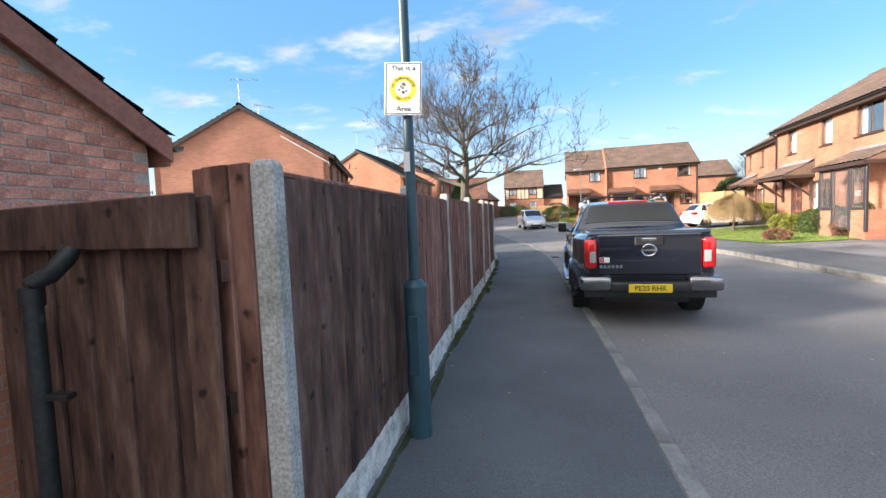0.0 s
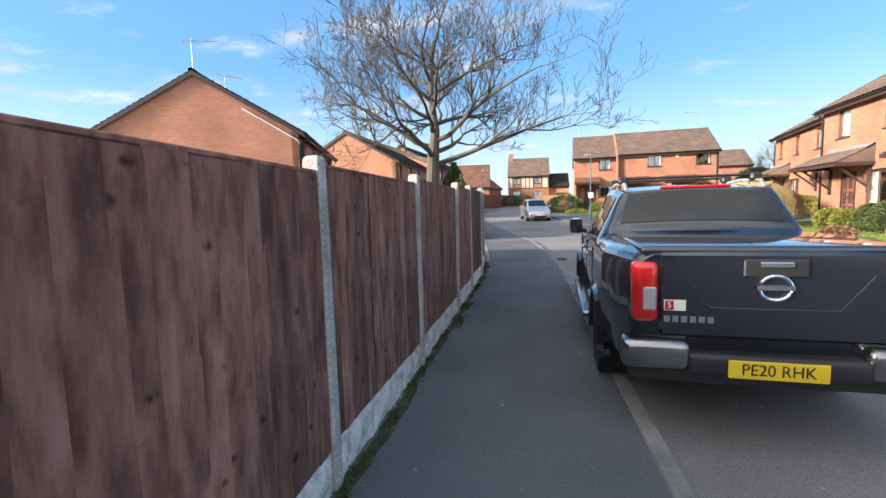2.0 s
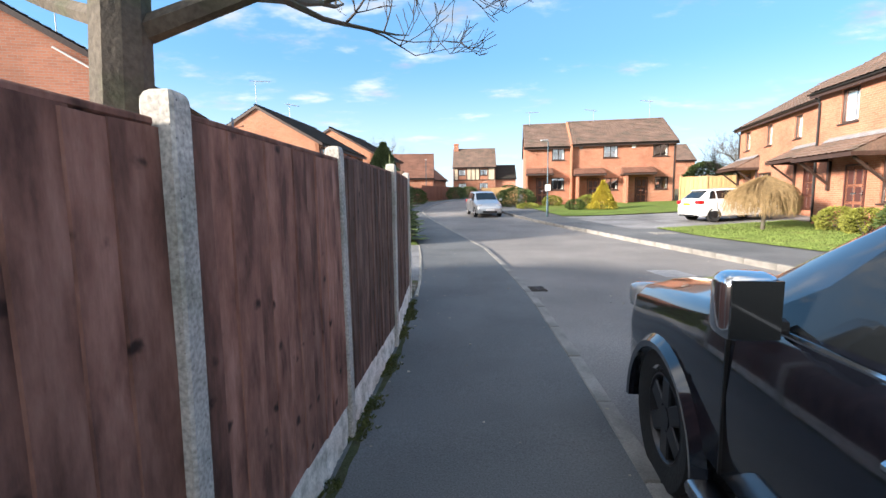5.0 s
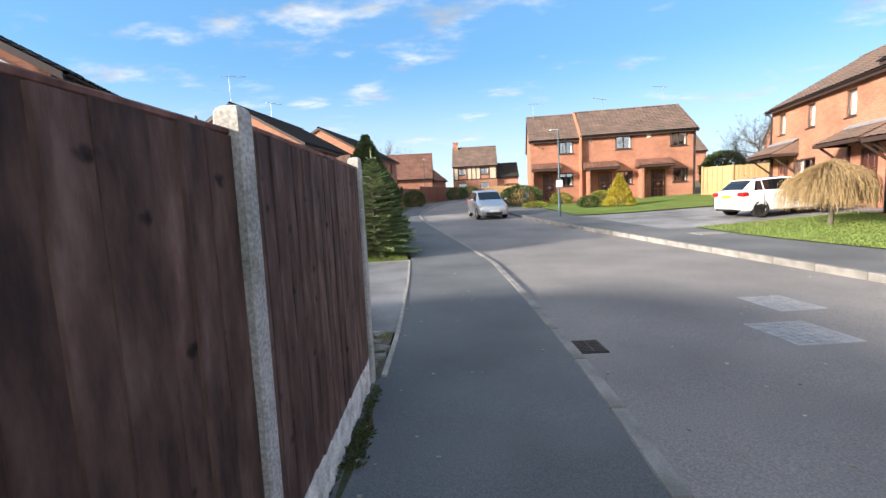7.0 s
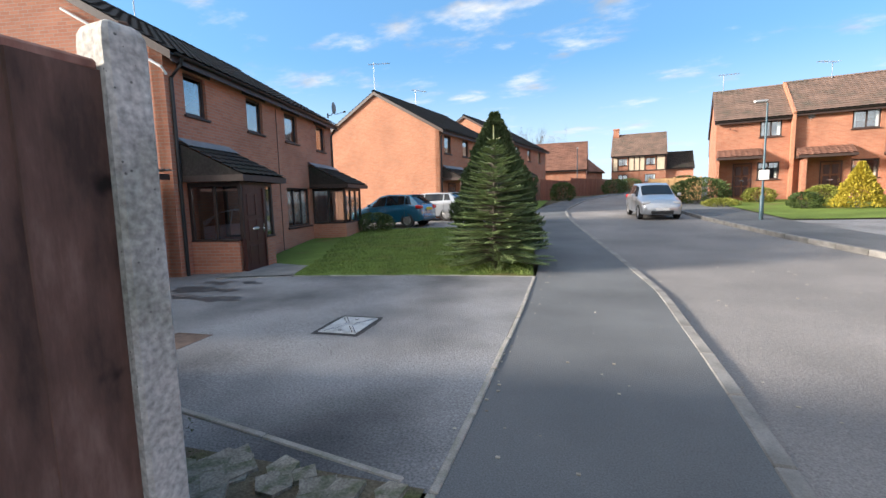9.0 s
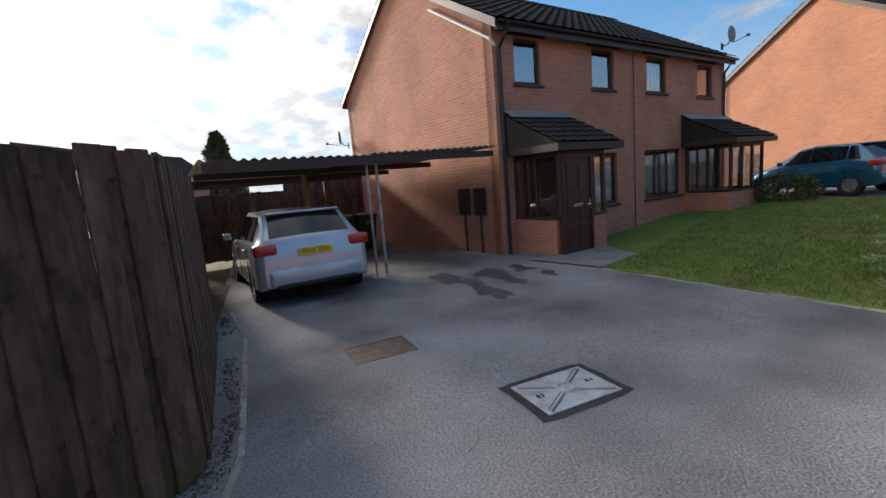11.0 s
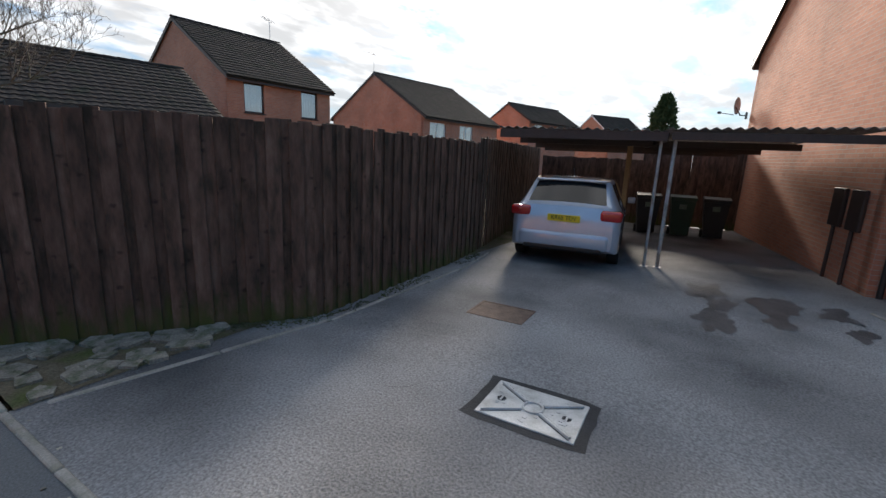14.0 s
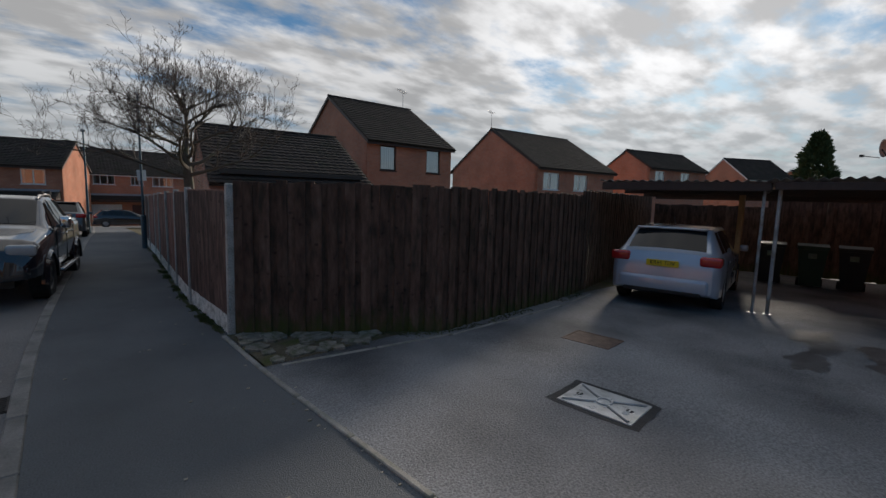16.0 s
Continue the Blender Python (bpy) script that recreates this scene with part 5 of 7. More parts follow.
def car_shell(key, wheels, R, floor, sill, step=0.035):
    """Skin of a car from key stations (y, z_belt, half_belt, z_roof, half_roof, half_max, z_low). wheels: axle places."""
    y0, y1 = key[0][0], key[-1][0]
    ys = np.arange(y0, y1 + step / 2, step)
    zb, hb, zr, hr, hm, zl = [smoother(ys, key, c) for c in range(1, 7)]
    rows = []
    for i, y in enumerate(ys):
        zs = max(sill, zl[i])
        for w in wheels:
            d = abs(y - w)
            if d < R:
                zs = max(zs, R * 0.98 * math.sqrt(max(0, 1 - (d / R) ** 2)) + 0.36 * R * 0.8)
        zs = min(zs, zb[i] - 0.12)
        fl = max(floor, zl[i])
        inn = hm[i] - 0.24
        zm = zs + (zb[i] - zs) * 0.55
        crown = 0.035
        half = [(0, fl), (inn, fl), (inn, max(zs, fl)), (hm[i] - 0.035, zs), (hm[i] - 0.008, zs + 0.03), (hm[i], zm), (hb[i] + (hm[i] - hb[i]) * 0.75, zb[i] - 0.07), (hb[i], zb[i])]
        half += [(hb[i] + (hr[i] - hb[i]) * t, zb[i] + (zr[i] - zb[i]) * t) for t in (0.33, 0.67, 0.93)]
        half += [(hr[i] - 0.03, zr[i] + 0.012), (hr[i] * 0.72, zr[i] + crown * 0.65), (hr[i] * 0.36, zr[i] + crown * 0.93), (0, zr[i] + crown)]
        rows.append([(x, y, z) for x, z in half] + [(-x, y, z) for x, z in half[-2:0:-1]])
    me = Mesh()
    me.grid(rows, closed=True)
    n = len(rows[0])
    me.f.append(tuple(range(n)))
    me.f.append(tuple(range((len(rows) - 1) * n, len(rows) * n)))
    me.m += [0, 0]
    return me


def side_glass(key, ya, yb, lo=0.1, hi=0.9, slant=(0.0, 0.0), off=0.006):
    """Glass over the greenhouse side between two stations; both sides in one mesh each."""
    out = []
    for s in (1, -1):
        me = Mesh()
        rows = []
        for t in (lo, (lo + hi) / 2, hi):
            f = (t - lo) / (hi - lo)
            ys = np.linspace(ya + slant[0] * f, yb + slant[1] * f, 9)
            zb, hb, zr, hr = [smoother(ys, key, c) for c in range(1, 5)]
            rows.append([(s * (hb[i] + (hr[i] - hb[i]) * t + off), ys[i], zb[i] + (zr[i] - zb[i]) * t) for i in range(9)])
        me.grid(rows)
        out.append(me)
    return out


def screen(key, ya, yb, w=0.9, off=0.008, n=8):
    """A windscreen or rear window over the sloping part of the roof skin from station ya to yb."""
    me = Mesh()
    ys = np.linspace(ya, yb, 9)
    zr, hr = smoother(ys, key, 3), smoother(ys, key, 4)
    slope = (zr[-1] - zr[0]) / (ys[-1] - ys[0])
    nl = math.hypot(1, slope)
    rows = []
    for i in range(9):
        row = []
        for j in range(n + 1):
            u = -1 + 2 * j / n
            row.append((u * hr[i] * w, ys[i] - slope / nl * off, zr[i] + 0.036 * (1 - (u * w) ** 2 * 0.8) + off / nl))
        rows.append(row)
    me.grid(rows)
    return me


def wheel(parent, x, y, r, width, rim_mat, spokes=6, side=1, squash=1.0):
    ty = Mesh()
    prof = [(0.62, 0.40), (0.80, 0.49), (0.95, 0.5), (1.0, 0.42), (1.0, -0.42), (0.95, -0.5), (0.80, -0.49), (0.62, -0.40)]
    n = 28
    ty.grid([[(side * p[1] * width, math.cos(2 * math.pi * i / n) * r * p[0], math.sin(2 * math.pi * i / n) * r * p[0]) for p in prof] for i in range(n + 1)])
    for i in range(0, n, 1):   # tread blocks
        a = 2 * math.pi * (i + 0.5) / n
        m = Matrix.Rotation(a, 4, "X")
        for u in (-0.3, 0.02, 0.32):
            ty.box((u * width - 0.13 * width, -0.03 * r / 0.36, r * 0.995), (u * width + 0.13 * width, 0.03 * r / 0.36, r * 1.012), at=m)
    tyre = part("wheel", ty, TYRE, parent, smooth=True, at=pose(x, y, r) @ Matrix.Diagonal((1, 1 / squash, 1, 1)))
    ri = Mesh()
    d = side * width * 0.36
    n = 30
    ri.grid([[(side * h * width, math.cos(2 * math.pi * i / n) * r * q, math.sin(2 * math.pi * i / n) * r * q) for q, h in ((0.64, 0.40), (0.60, 0.42), (0.56, 0.33), (0.54, 0.0))] for i in range(n + 1)])
    for i in range(spokes):
        m = Matrix.Rotation(2 * math.pi * i / spokes, 4, "X")
        lo, hi = sorted((d - side * 0.03, d + side * 0.008))
        ri.box((lo, -0.045 * r / 0.33, 0.06), (hi, 0.045 * r / 0.33, r * 0.575), bev=0.008, at=m)
    ri.tube([(d - side * 0.03, 0, 0), (d + side * 0.012, 0, 0)], r * 0.17, 14)
    part("rim", ri, rim_mat, tyre, smooth=True)
    ba = Mesh()
    ba.tube([(-side * 0.02, 0, 0), (side * 0.0, 0, 0)], r * 0.55, 20)
    part("brake_disc", ba, BLACK_PL, tyre)
    return tyre


def text(body, size, material, parent, at, name="lettering", extrude=0.001, sx=1.0):
    cu = bpy.data.curves.new(name, "FONT")
    cu.body, cu.size, cu.extrude, cu.align_x, cu.align_y = body, size, extrude, "CENTER", "CENTER"
    tmp = bpy.data.objects.new(name, cu)
    scene.collection.objects.link(tmp)
    bpy.context.view_layer.update()
    me = bpy.data.meshes.new_from_object(tmp.evaluated_get(bpy.context.evaluated_depsgraph_get()))
    bpy.data.objects.remove(tmp)
    me.materials.clear()
    me.materials.append(material)
    ob = new(name, me)
    ob.parent = parent
    ob.matrix_basis = at @ Matrix.Diagonal((sx, 1, 1, 1))
    return ob


def number_plate(root, body, y, z, front, name="number_plate", w=0.52):
    me = Mesh()
    s = 1 if front else -1
    lo, hi = sorted((y, y + s * 0.012))
    me.box((-w / 2, lo, z - 0.056), (w / 2, hi, z + 0.056), bev=0.004)
    ob = part(name, me, PLATE_W if front else PLATE_Y, root, "white number plate" if front else "yellow number plate")
    if body:
        text(body, 0.098, INK, ob, pose(0, y + s * 0.0135, z, 90, 0, 180 if front else 0), sx=0.92)


def hatch_key(L, W, H, boot=0.55, bonnet=0.25, belt=0.9, tail=0.12):
    """Stations from the tail (y 0) to the nose (y L)."""
    w = W / 2
    return [(0.0, belt * 0.80, w * 0.84, belt * 0.80 + 0.02, w * 0.80, w * 0.86, 0.32),
            (0.07, belt * 1.0, w * 0.90, belt * 1.02 + 0.02, w * 0.84, w * 0.94, 0.28),
            (0.15, belt * 1.03, w * 0.92, belt * 1.09, w * 0.80, w * 0.975, 0.26),
            (boot, belt * 1.05, w * 0.945, H - 0.075, w * 0.70, w, 0.22),
            (L * 0.30, belt * 1.03, w * 0.955, H - 0.04, w * 0.73, w, 0.2),
            (L * 0.46, belt * 1.0, w * 0.955, H - 0.035, w * 0.74, w, 0.2),
            (L * 0.56, belt * 0.985, w * 0.95, H - 0.09, w * 0.72, w, 0.2),
            (L * 0.755, belt * 0.965, w * 0.93, belt * 1.05, w * 0.80, w * 0.995, 0.2),
            (L * 0.80, belt * 0.95, w * 0.92, belt * 1.0, w * 0.80, w * 0.99, 0.2),
            (L * 0.93, belt * 0.84, w * 0.86, belt * 0.87, w * 0.72, w * 0.95, 0.2),
            (L * 0.98, belt * 0.70, w * 0.78, belt * 0.72, w * 0.62, w * 0.86, 0.22),
            (L, belt * 0.60, w * 0.66, belt * 0.61, w * 0.5, w * 0.72, 0.26)]


def hatchback(label, at, colour, L=4.1, W=1.74, H=1.47, plate="", rims=None, group="", belt=0.92, boot=0.62, spokes=8, front_plate=""):
    root = thing("car", label, "car", at, group)
    r = 0.31
    wy = (L * 0.18, L * 0.80)
    key = hatch_key(L, W, H, belt=belt, boot=boot)
    body = part("body", car_shell(key, wy, r + 0.06, 0.22, 0.24), colour, root, smooth=True, angle=40)
    w = W / 2
    for nm, ya, yb, sl in (("front_window", L * 0.47, L * 0.68, (0.0, -0.36)), ("rear_window", L * 0.22, L * 0.46, (0.0, 0.0)), ("quarter_window", L * 0.12, L * 0.205, (0.16, 0.02))):
        for me in side_glass(key, ya, yb, slant=sl):
            part(nm, me, CAR_GLASS, root, smooth=True)
    part("windscreen", screen(key, L * 0.575, L * 0.745, 0.94), CAR_GLASS, root, smooth=True)
    part("rear_screen", screen(key, 0.165, boot - 0.06, 0.88), CAR_GLASS, root, smooth=True)
    for x in (-1, 1):
        for y in wy:
            wheel(root, x * (w - 0.10), y, r, 0.19, rims or ALLOY, spokes, x)
        me = Mesh()
        me.box(tuple(sorted((x * w * 0.62, x * w * 0.99))[:1]) + (-0.015, belt * 0.86), tuple(sorted((x * w * 0.62, x * w * 0.99))[1:]) + (0.26, belt * 1.05), bev=0.05, seg=3)
        part("tail_lamp", me, RED_LENS, root, "red tail lamp", smooth=True)
        me = Mesh()
        a, b = sorted((x * w * 0.50, x * w * 0.90))
        me.box((a, L - 0.40, belt * 0.66), (b, L - 0.10, belt * 0.83), bev=0.06, seg=3)
        part("headlamp", me, CLEAR_LENS, root, "clear headlamp", smooth=True)
        me = Mesh()
        a, b = sorted((x * (w + 0.02), x * (w + 0.17)))
        me.box((a, L * 0.66, belt * 1.02), (b, L * 0.66 + 0.1, belt * 1.02 + 0.13), bev=0.03, seg=3)
        part("mirror", me, colour, root, smooth=True)
        for y in (L * 0.27, L * 0.49):
            me = Mesh()
            a, b = sorted((x * (w - 0.035), x * (w + 0.012)))
            me.box((a, y, belt * 0.88), (b, y + 0.18, belt * 0.88 + 0.03), bev=0.01)
            part("door_handle", me, colour, root)
        sm = Mesh()
        for y in (L * 0.205, L * 0.465, L * 0.70):
            a, b = sorted((x * (w - 0.01), x * (w + 0.003)))
            sm = Mesh()
            sm.box((a, y, 0.34), (b, y + 0.008, belt * 0.94))
            part("door_gap", sm, INK, root)
    me = Mesh()
    me.box((-w * 0.80, -0.055, 0.30), (w * 0.80, 0.14, 0.56), bev=0.06, seg=3)
    part("rear_bumper", me, colour, root, smooth=True)
    me = Mesh()
    me.box((-w * 0.70, -0.06, 0.26), (w * 0.70, 0.1, 0.36), bev=0.03)
    part("rear_valance", me, BLACK_PL, root, smooth=True)
    me = Mesh()
    me.box((-w * 0.52, L - 0.05, 0.26), (w * 0.52, L + 0.03, 0.40), bev=0.03)
    for i in range(4):
        me.box((-w * 0.4, L - 0.09, 0.50 + i * 0.025), (w * 0.4, L - 0.02, 0.513 + i * 0.025))
    part("grille", me, BLACK_PL, root)
    number_plate(root, plate, -0.03, belt * 0.87, False)
    number_plate(root, front_plate, L + 0.012, 0.45, True)
    ae = Mesh()
    ae.tube([(0, boot + 0.25, H), (0, boot + 0.05, H + 0.14)], 0.006, 5)
    part("antenna", ae, BLACK_PL, root)
    sp = Mesh()
    sp.box((-w * 0.66, boot - 0.13, H - 0.085), (w * 0.66, boot + 0.06, H - 0.05), bev=0.015)
    part("spoiler", sp, colour, root)
    return root


def on_ground(x, y, yaw, dz=0.0):
    """A car's pose on the sloping ground, nose towards yaw (0 is +y)."""
    d = Vector((-math.sin(radians(yaw)), math.cos(radians(yaw)), 0))
    z0, z1 = g(x, y), g(x + d.x * 3, y + d.y * 3)
    return Matrix.Translation((x, y, z0 + dz)) @ pose(0, 0, 0, 0, 0, yaw) @ pose(0, 0, 0, math.degrees(math.atan2(z1 - z0, 3)))


SILVER = paint("silver_paint", (0.42, 0.44, 0.47), 0.6, 0.3)
SILVER_BLUE = paint("silver_blue_paint", (0.44, 0.49, 0.57), 0.25, 0.28)
WHITE_CAR = paint("white_car_paint", (0.80, 0.80, 0.80), 0.0, 0.25)
BLUE_CAR = paint("teal_blue_paint", (0.012, 0.11, 0.20), 0.4, 0.25)
BLACK_CAR = paint("black_car_paint", (0.008, 0.010, 0.017), 0.0, 0.12)
GREY_CAR = paint("grey_car_paint", (0.09, 0.095, 0.10), 0.5, 0.3)
DARK_ALLOY = mat("dark_alloy_rim", (0.06, 0.06, 0.065), 0.35, metal=0.7, spread=0.1, bump=0.02)


BLACK_CAR.node_tree.nodes["Principled BSDF"].inputs["Specular IOR Level"].default_value = 0.5
BLACK_CAR.node_tree.nodes["Principled BSDF"].inputs["Coat IOR"].default_value = 1.6
SATIN = simple("satin_chrome", (0.32, 0.32, 0.33), 0.22, metal=1.0)


def build_cars():
    hatchback("silver-blue hatchback parked in the carport, seen from behind", on_ground(-6.2, 16.82, 100.3), SILVER_BLUE, 4.25, 1.80, 1.47, "KR65 TDV")
    hatchback("silver hatchback parked at the far kerb", on_ground(3.3, 37.5, 186, -0.05), SILVER, 3.75, 1.66, 1.50, "")
    hatchback("white hatchback parked on the driveway", on_ground(12.0, 27.75, -88, 0.06), WHITE_CAR, 3.95, 1.72, 1.46, "", DARK_ALLOY)
    hatchback("white car parked further up the driveway", on_ground(19.0, 26.0, -95, 0.06), WHITE_CAR, 4.1, 1.75, 1.5)
    hatchback("teal-blue hatchback parked beside the house", on_ground(-5.95, 32.0, 85), BLUE_CAR, 3.75, 1.68, 1.48, "")
    hatchback("silver car parked behind the conifers", on_ground(-5.0, 34.8, 84), SILVER, 4.2, 1.75, 1.42)
    hatchback("black car parked across the end of the street", on_ground(-0.75, -26.0, 88, -0.05), BLACK_CAR, 4.3, 1.78, 1.45)
    hatchback("grey car parked at the kerb behind the pickup", on_ground(1.6, -3.2, 176, -0.05) , GREY_CAR, 4.2, 1.78, 1.5)
    hatchback("dark car parked by the far garage", on_ground(0.6, -31.5, 170), BLACK_CAR, 4.2, 1.78, 1.5)


build_cars()


def build_pickup():
    """Black double-cab pickup, half on the footpath's edge. Tail at y 0."""
    root = thing("pickup_truck", "glossy black double-cab pickup truck with roof bars, parked at the kerb", "pickup truck", on_ground(2.115, 5.78, -8.2, -0.05) @ Matrix.Diagonal((1, 0.97, 0.985, 1)))
    w, r = 0.925, 0.385
    key = [(0.0, 1.20, 0.72, 1.22, 0.69, 0.74, 0.62), (0.05, 1.225, 0.755, 1.25, 0.72, 0.79, 0.55), (0.4, 1.22, 0.83, 1.25, 0.77, 0.87, 0.42), (0.75, 1.21, 0.88, 1.245, 0.80, 0.925, 0.42), (1.36, 1.20, 0.88, 1.245, 0.80, 0.925, 0.42),
           (1.46, 1.20, 0.885, 1.25, 0.79, 0.925, 0.42), (1.50, 1.20, 0.885, 1.34, 0.76, 0.925, 0.42), (1.68, 1.195, 0.89, 1.655, 0.65, 0.925, 0.42), (2.2, 1.18, 0.89, 1.70, 0.655, 0.925, 0.42), (2.75, 1.165, 0.89, 1.70, 0.66, 0.925, 0.42),
           (3.10, 1.15, 0.885, 1.65, 0.65, 0.925, 0.42), (3.92, 1.12, 0.87, 1.19, 0.74, 0.92, 0.42), (4.1, 1.10, 0.86, 1.15, 0.74, 0.92, 0.42), (4.95, 1.0, 0.82, 1.03, 0.70, 0.91, 0.42), (5.16, 0.86, 0.78, 0.88, 0.62, 0.86, 0.42), (5.28, 0.72, 0.66, 0.74, 0.5, 0.74, 0.44)]
    ax = (1.18, 4.33)
    part("body", car_shell(key, ax, r + 0.09, 0.42, 0.46), BLACK_CAR, root, "black bodywork", smooth=True, angle=42)
    for nm, ya, yb, sl in (("front_window", 2.62, 3.62, (0.0, -0.50)), ("rear_window", 1.70, 2.54, (0.16, 0.0))):
        for me in side_glass(key, ya, yb, 0.08, 0.90, sl):
            part(nm, me, CAR_GLASS, root, smooth=True)
    part("windscreen", screen(key, 3.14, 3.88, 0.93), CAR_GLASS, root, smooth=True)
    part("rear_screen", screen(key, 1.505, 1.665, 0.90), CAR_GLASS, root, smooth=True)
    for x in (-1, 1):
        for y in ax:
            wheel(root, x * (w - 0.13), y, r, 0.25, DARK_ALLOY, 6, x)
            me = Mesh()   # arch flare
            rows = []
            for i in range(19):
                a = math.pi * i / 18
                rows.append([(x * (w - 0.02 + q[0]), y + math.cos(a) * (r + 0.10 + q[1]), 0.30 + math.sin(a) * (r + 0.10 + q[1]) * 0.98) for q in ((-0.06, -0.02), (0.045, -0.015), (0.05, 0.02), (0.0, 0.07))])
            me.grid(rows)
            part("wheel_arch", me, BLACK_CAR, root, smooth=True)
        a, b = sorted((x * 0.635, x * 0.792))
        me = Mesh()
        me.box((a, -0.03, 0.79), (b, 0.20, 1.19), bev=0.04, seg=3)
        tl = part("tail_lamp", me, RED_LENS, root, "red tail lamp", smooth=True)
        me = Mesh()
        a, b = sorted((x * 0.65, x * 0.735))
        me.box((a, -0.037, 0.87), (b, 0.0, 1.03), bev=0.012)
        part("reversing_lens", me, CLEAR_LENS, tl, "clear reversing lens")
        me = Mesh()
        a, b = sorted((x * 0.46, x * 0.86))
        me.box((a, -0.11, 0.50), (b, 0.10, 0.69), bev=0.045, seg=3)
        part("bumper_end", me, SATIN, root, "dull chrome bumper corner", smooth=True)
        me = Mesh()
        a, b = sorted((x * 0.88, x * 1.02))
        me.box((a, 1.75, 0.36), (b, 3.75, 0.43), bev=0.03, seg=3)
        part("side_step", me, SATIN, root, "grey side step", smooth=True)
        me = Mesh()
        a, b = sorted((x * 0.93, x * 1.10))
        me.box((a, 3.32, 1.14), (b, 3.45, 1.36), bev=0.045, seg=3)
        mi = part("mirror", me, CHROME, root, "chrome door mirror", smooth=True)
        me = Mesh()
        me.box((a + 0.015, 3.312, 1.16), (b - 0.015, 3.322, 1.34))
        part("mirror_glass", me, CAR_GLASS, mi)
        me = Mesh()
        me.tube([(x * 0.88, 3.42, 1.17), (x * 1.0, 3.40, 1.2)], 0.03, 8)
        part("mirror_arm", me, BLACK_PL, mi)
        for y in (1.92, 2.72):
            me = Mesh()
            a, b = sorted((x * (w + 0.012), x * (w + 0.042)))
            me.box((a, y, 1.0), (b, y + 0.2, 1.035), bev=0.012)
            a, b = sorted((x * (w - 0.02), x * (w + 0.015)))
            me.box((a, y + 0.0, 1.0), (b, y + 0.04, 1.03)); me.box((a, y + 0.16, 1.0), (b, y + 0.2, 1.03))
            part("door_handle", me, CHROME, root, "chrome door handle", smooth=True)
        sm = Mesh()
        for y in (1.66, 2.58, 3.66):
            a, b = sorted((x * (w - 0.012), x * (w + 0.0025)))
            sm = Mesh()
            sm.box((a, y, 0.50), (b, y + 0.009, 1.12))
            part("door_gap", sm, INK, root)
        me = Mesh()   # chrome strip under the windows
        me.tube([(x * 0.897, 1.66, 1.215), (x * 0.897, 2.6, 1.185), (x * 0.886, 3.64, 1.15)], 0.010, 6)
        part("waist_strip", me, CHROME, root, "chrome waist strip", smooth=True)
        me = Mesh()   # roof rail
        me.tube([(x * 0.60, 1.74, 1.68), (x * 0.60, 1.84, 1.745), (x * 0.615, 2.4, 1.765), (x * 0.61, 3.0, 1.735), (x * 0.60, 3.1, 1.67)], 0.018, 8)
        part("roof_rail", me, GALV, root, "silver roof rail", smooth=True)
        me = Mesh()
        a, b = sorted((x * 0.52, x * 0.87))
        me.box((a, 5.02, 0.80), (b, 5.2, 0.98), bev=0.05, seg=3)
        part("headlamp", me, CLEAR_LENS, root, "clear headlamp", smooth=True)
        me = Mesh()
        a, b = sorted((x * 0.52, x * 0.76))
        me.box((a, 5.1, 0.54), (b, 5.25, 0.62), bev=0.02)
        part("fog_lamp_trim", me, CHROME, root, "chrome fog lamp trim")
    for y in (1.98, 2.78):   # roof bars
        me = Mesh()
        me.box((-0.62, y - 0.03, 1.795), (0.62, y + 0.03, 1.82), bev=0.01)
        bar = part("roof_bar", me, BLACK_PL, root)
        for x in (-0.6, 0.6):
            f = Mesh()
            f.box((x - 0.05, y - 0.05, 1.75), (x + 0.05, y + 0.05, 1.83), bev=0.02)
            part("bar_foot", f, BLACK_PL, bar, smooth=True)
    # tailgate with its pressed outline
    me = Mesh()
    me.box((-0.63, -0.022, 0.70), (0.63, 0.02, 1.25), bev=0.02)
    tg = part("tailgate", me, BLACK_CAR, root, smooth=True)
    for a, b in (((-0.50, 1.12), (-0.34, 0.90)), ((-0.34, 0.90), (0.34, 0.90)), ((0.34, 0.90), (0.50, 1.12))):
        m2 = Mesh()
        m2.tube([(a[0], -0.018, a[1]), (b[0], -0.018, b[1])], 0.005, 6)
        part("crease", m2, BLACK_CAR, tg, smooth=True)
    me = Mesh()
    me.box((-0.17, -0.04, 1.10), (0.17, -0.02, 1.21), bev=0.02)
    hd = part("tailgate_handle", me, BLACK_PL, tg)
    me = Mesh()
    me.box((-0.09, -0.052, 1.16), (0.09, -0.038, 1.195), bev=0.006)
    part("handle_bar", me, CHROME, hd, "bright handle bar")
    me = Mesh()
    me.tube([(0.085 * math.cos(i * math.pi / 12), -0.034, 1.035 + 0.075 * math.sin(i * math.pi / 12)) for i in range(25)], 0.011, 6)
    me.box((-0.10, -0.044, 1.022), (0.10, -0.028, 1.048))
    part("badge", me, CHROME, tg, "chrome ring badge", smooth=True)
    me = Mesh()
    me.box((-0.605, -0.028, 0.875), (-0.48, -0.0225, 0.945))
    st = part("sticker", me, PLATE_W, tg, "small red and white sticker")
    me = Mesh()
    me.box((-0.60, -0.030, 0.88), (-0.55, -0.0282, 0.94))
    part("sticker_mark", me, RED_LENS, st)
    text("5", 0.055, PLATE_W, st, pose(-0.575, -0.0306, 0.91, 90), extrude=0.0004)
    for i in range(6):
        me = Mesh()
        me.box((-0.605 + i * 0.05, -0.029, 0.80), (-0.605 + i * 0.05 + 0.034, -0.0222, 0.84))
        part("badge_mark", me, CHROME, tg)
    me = Mesh()
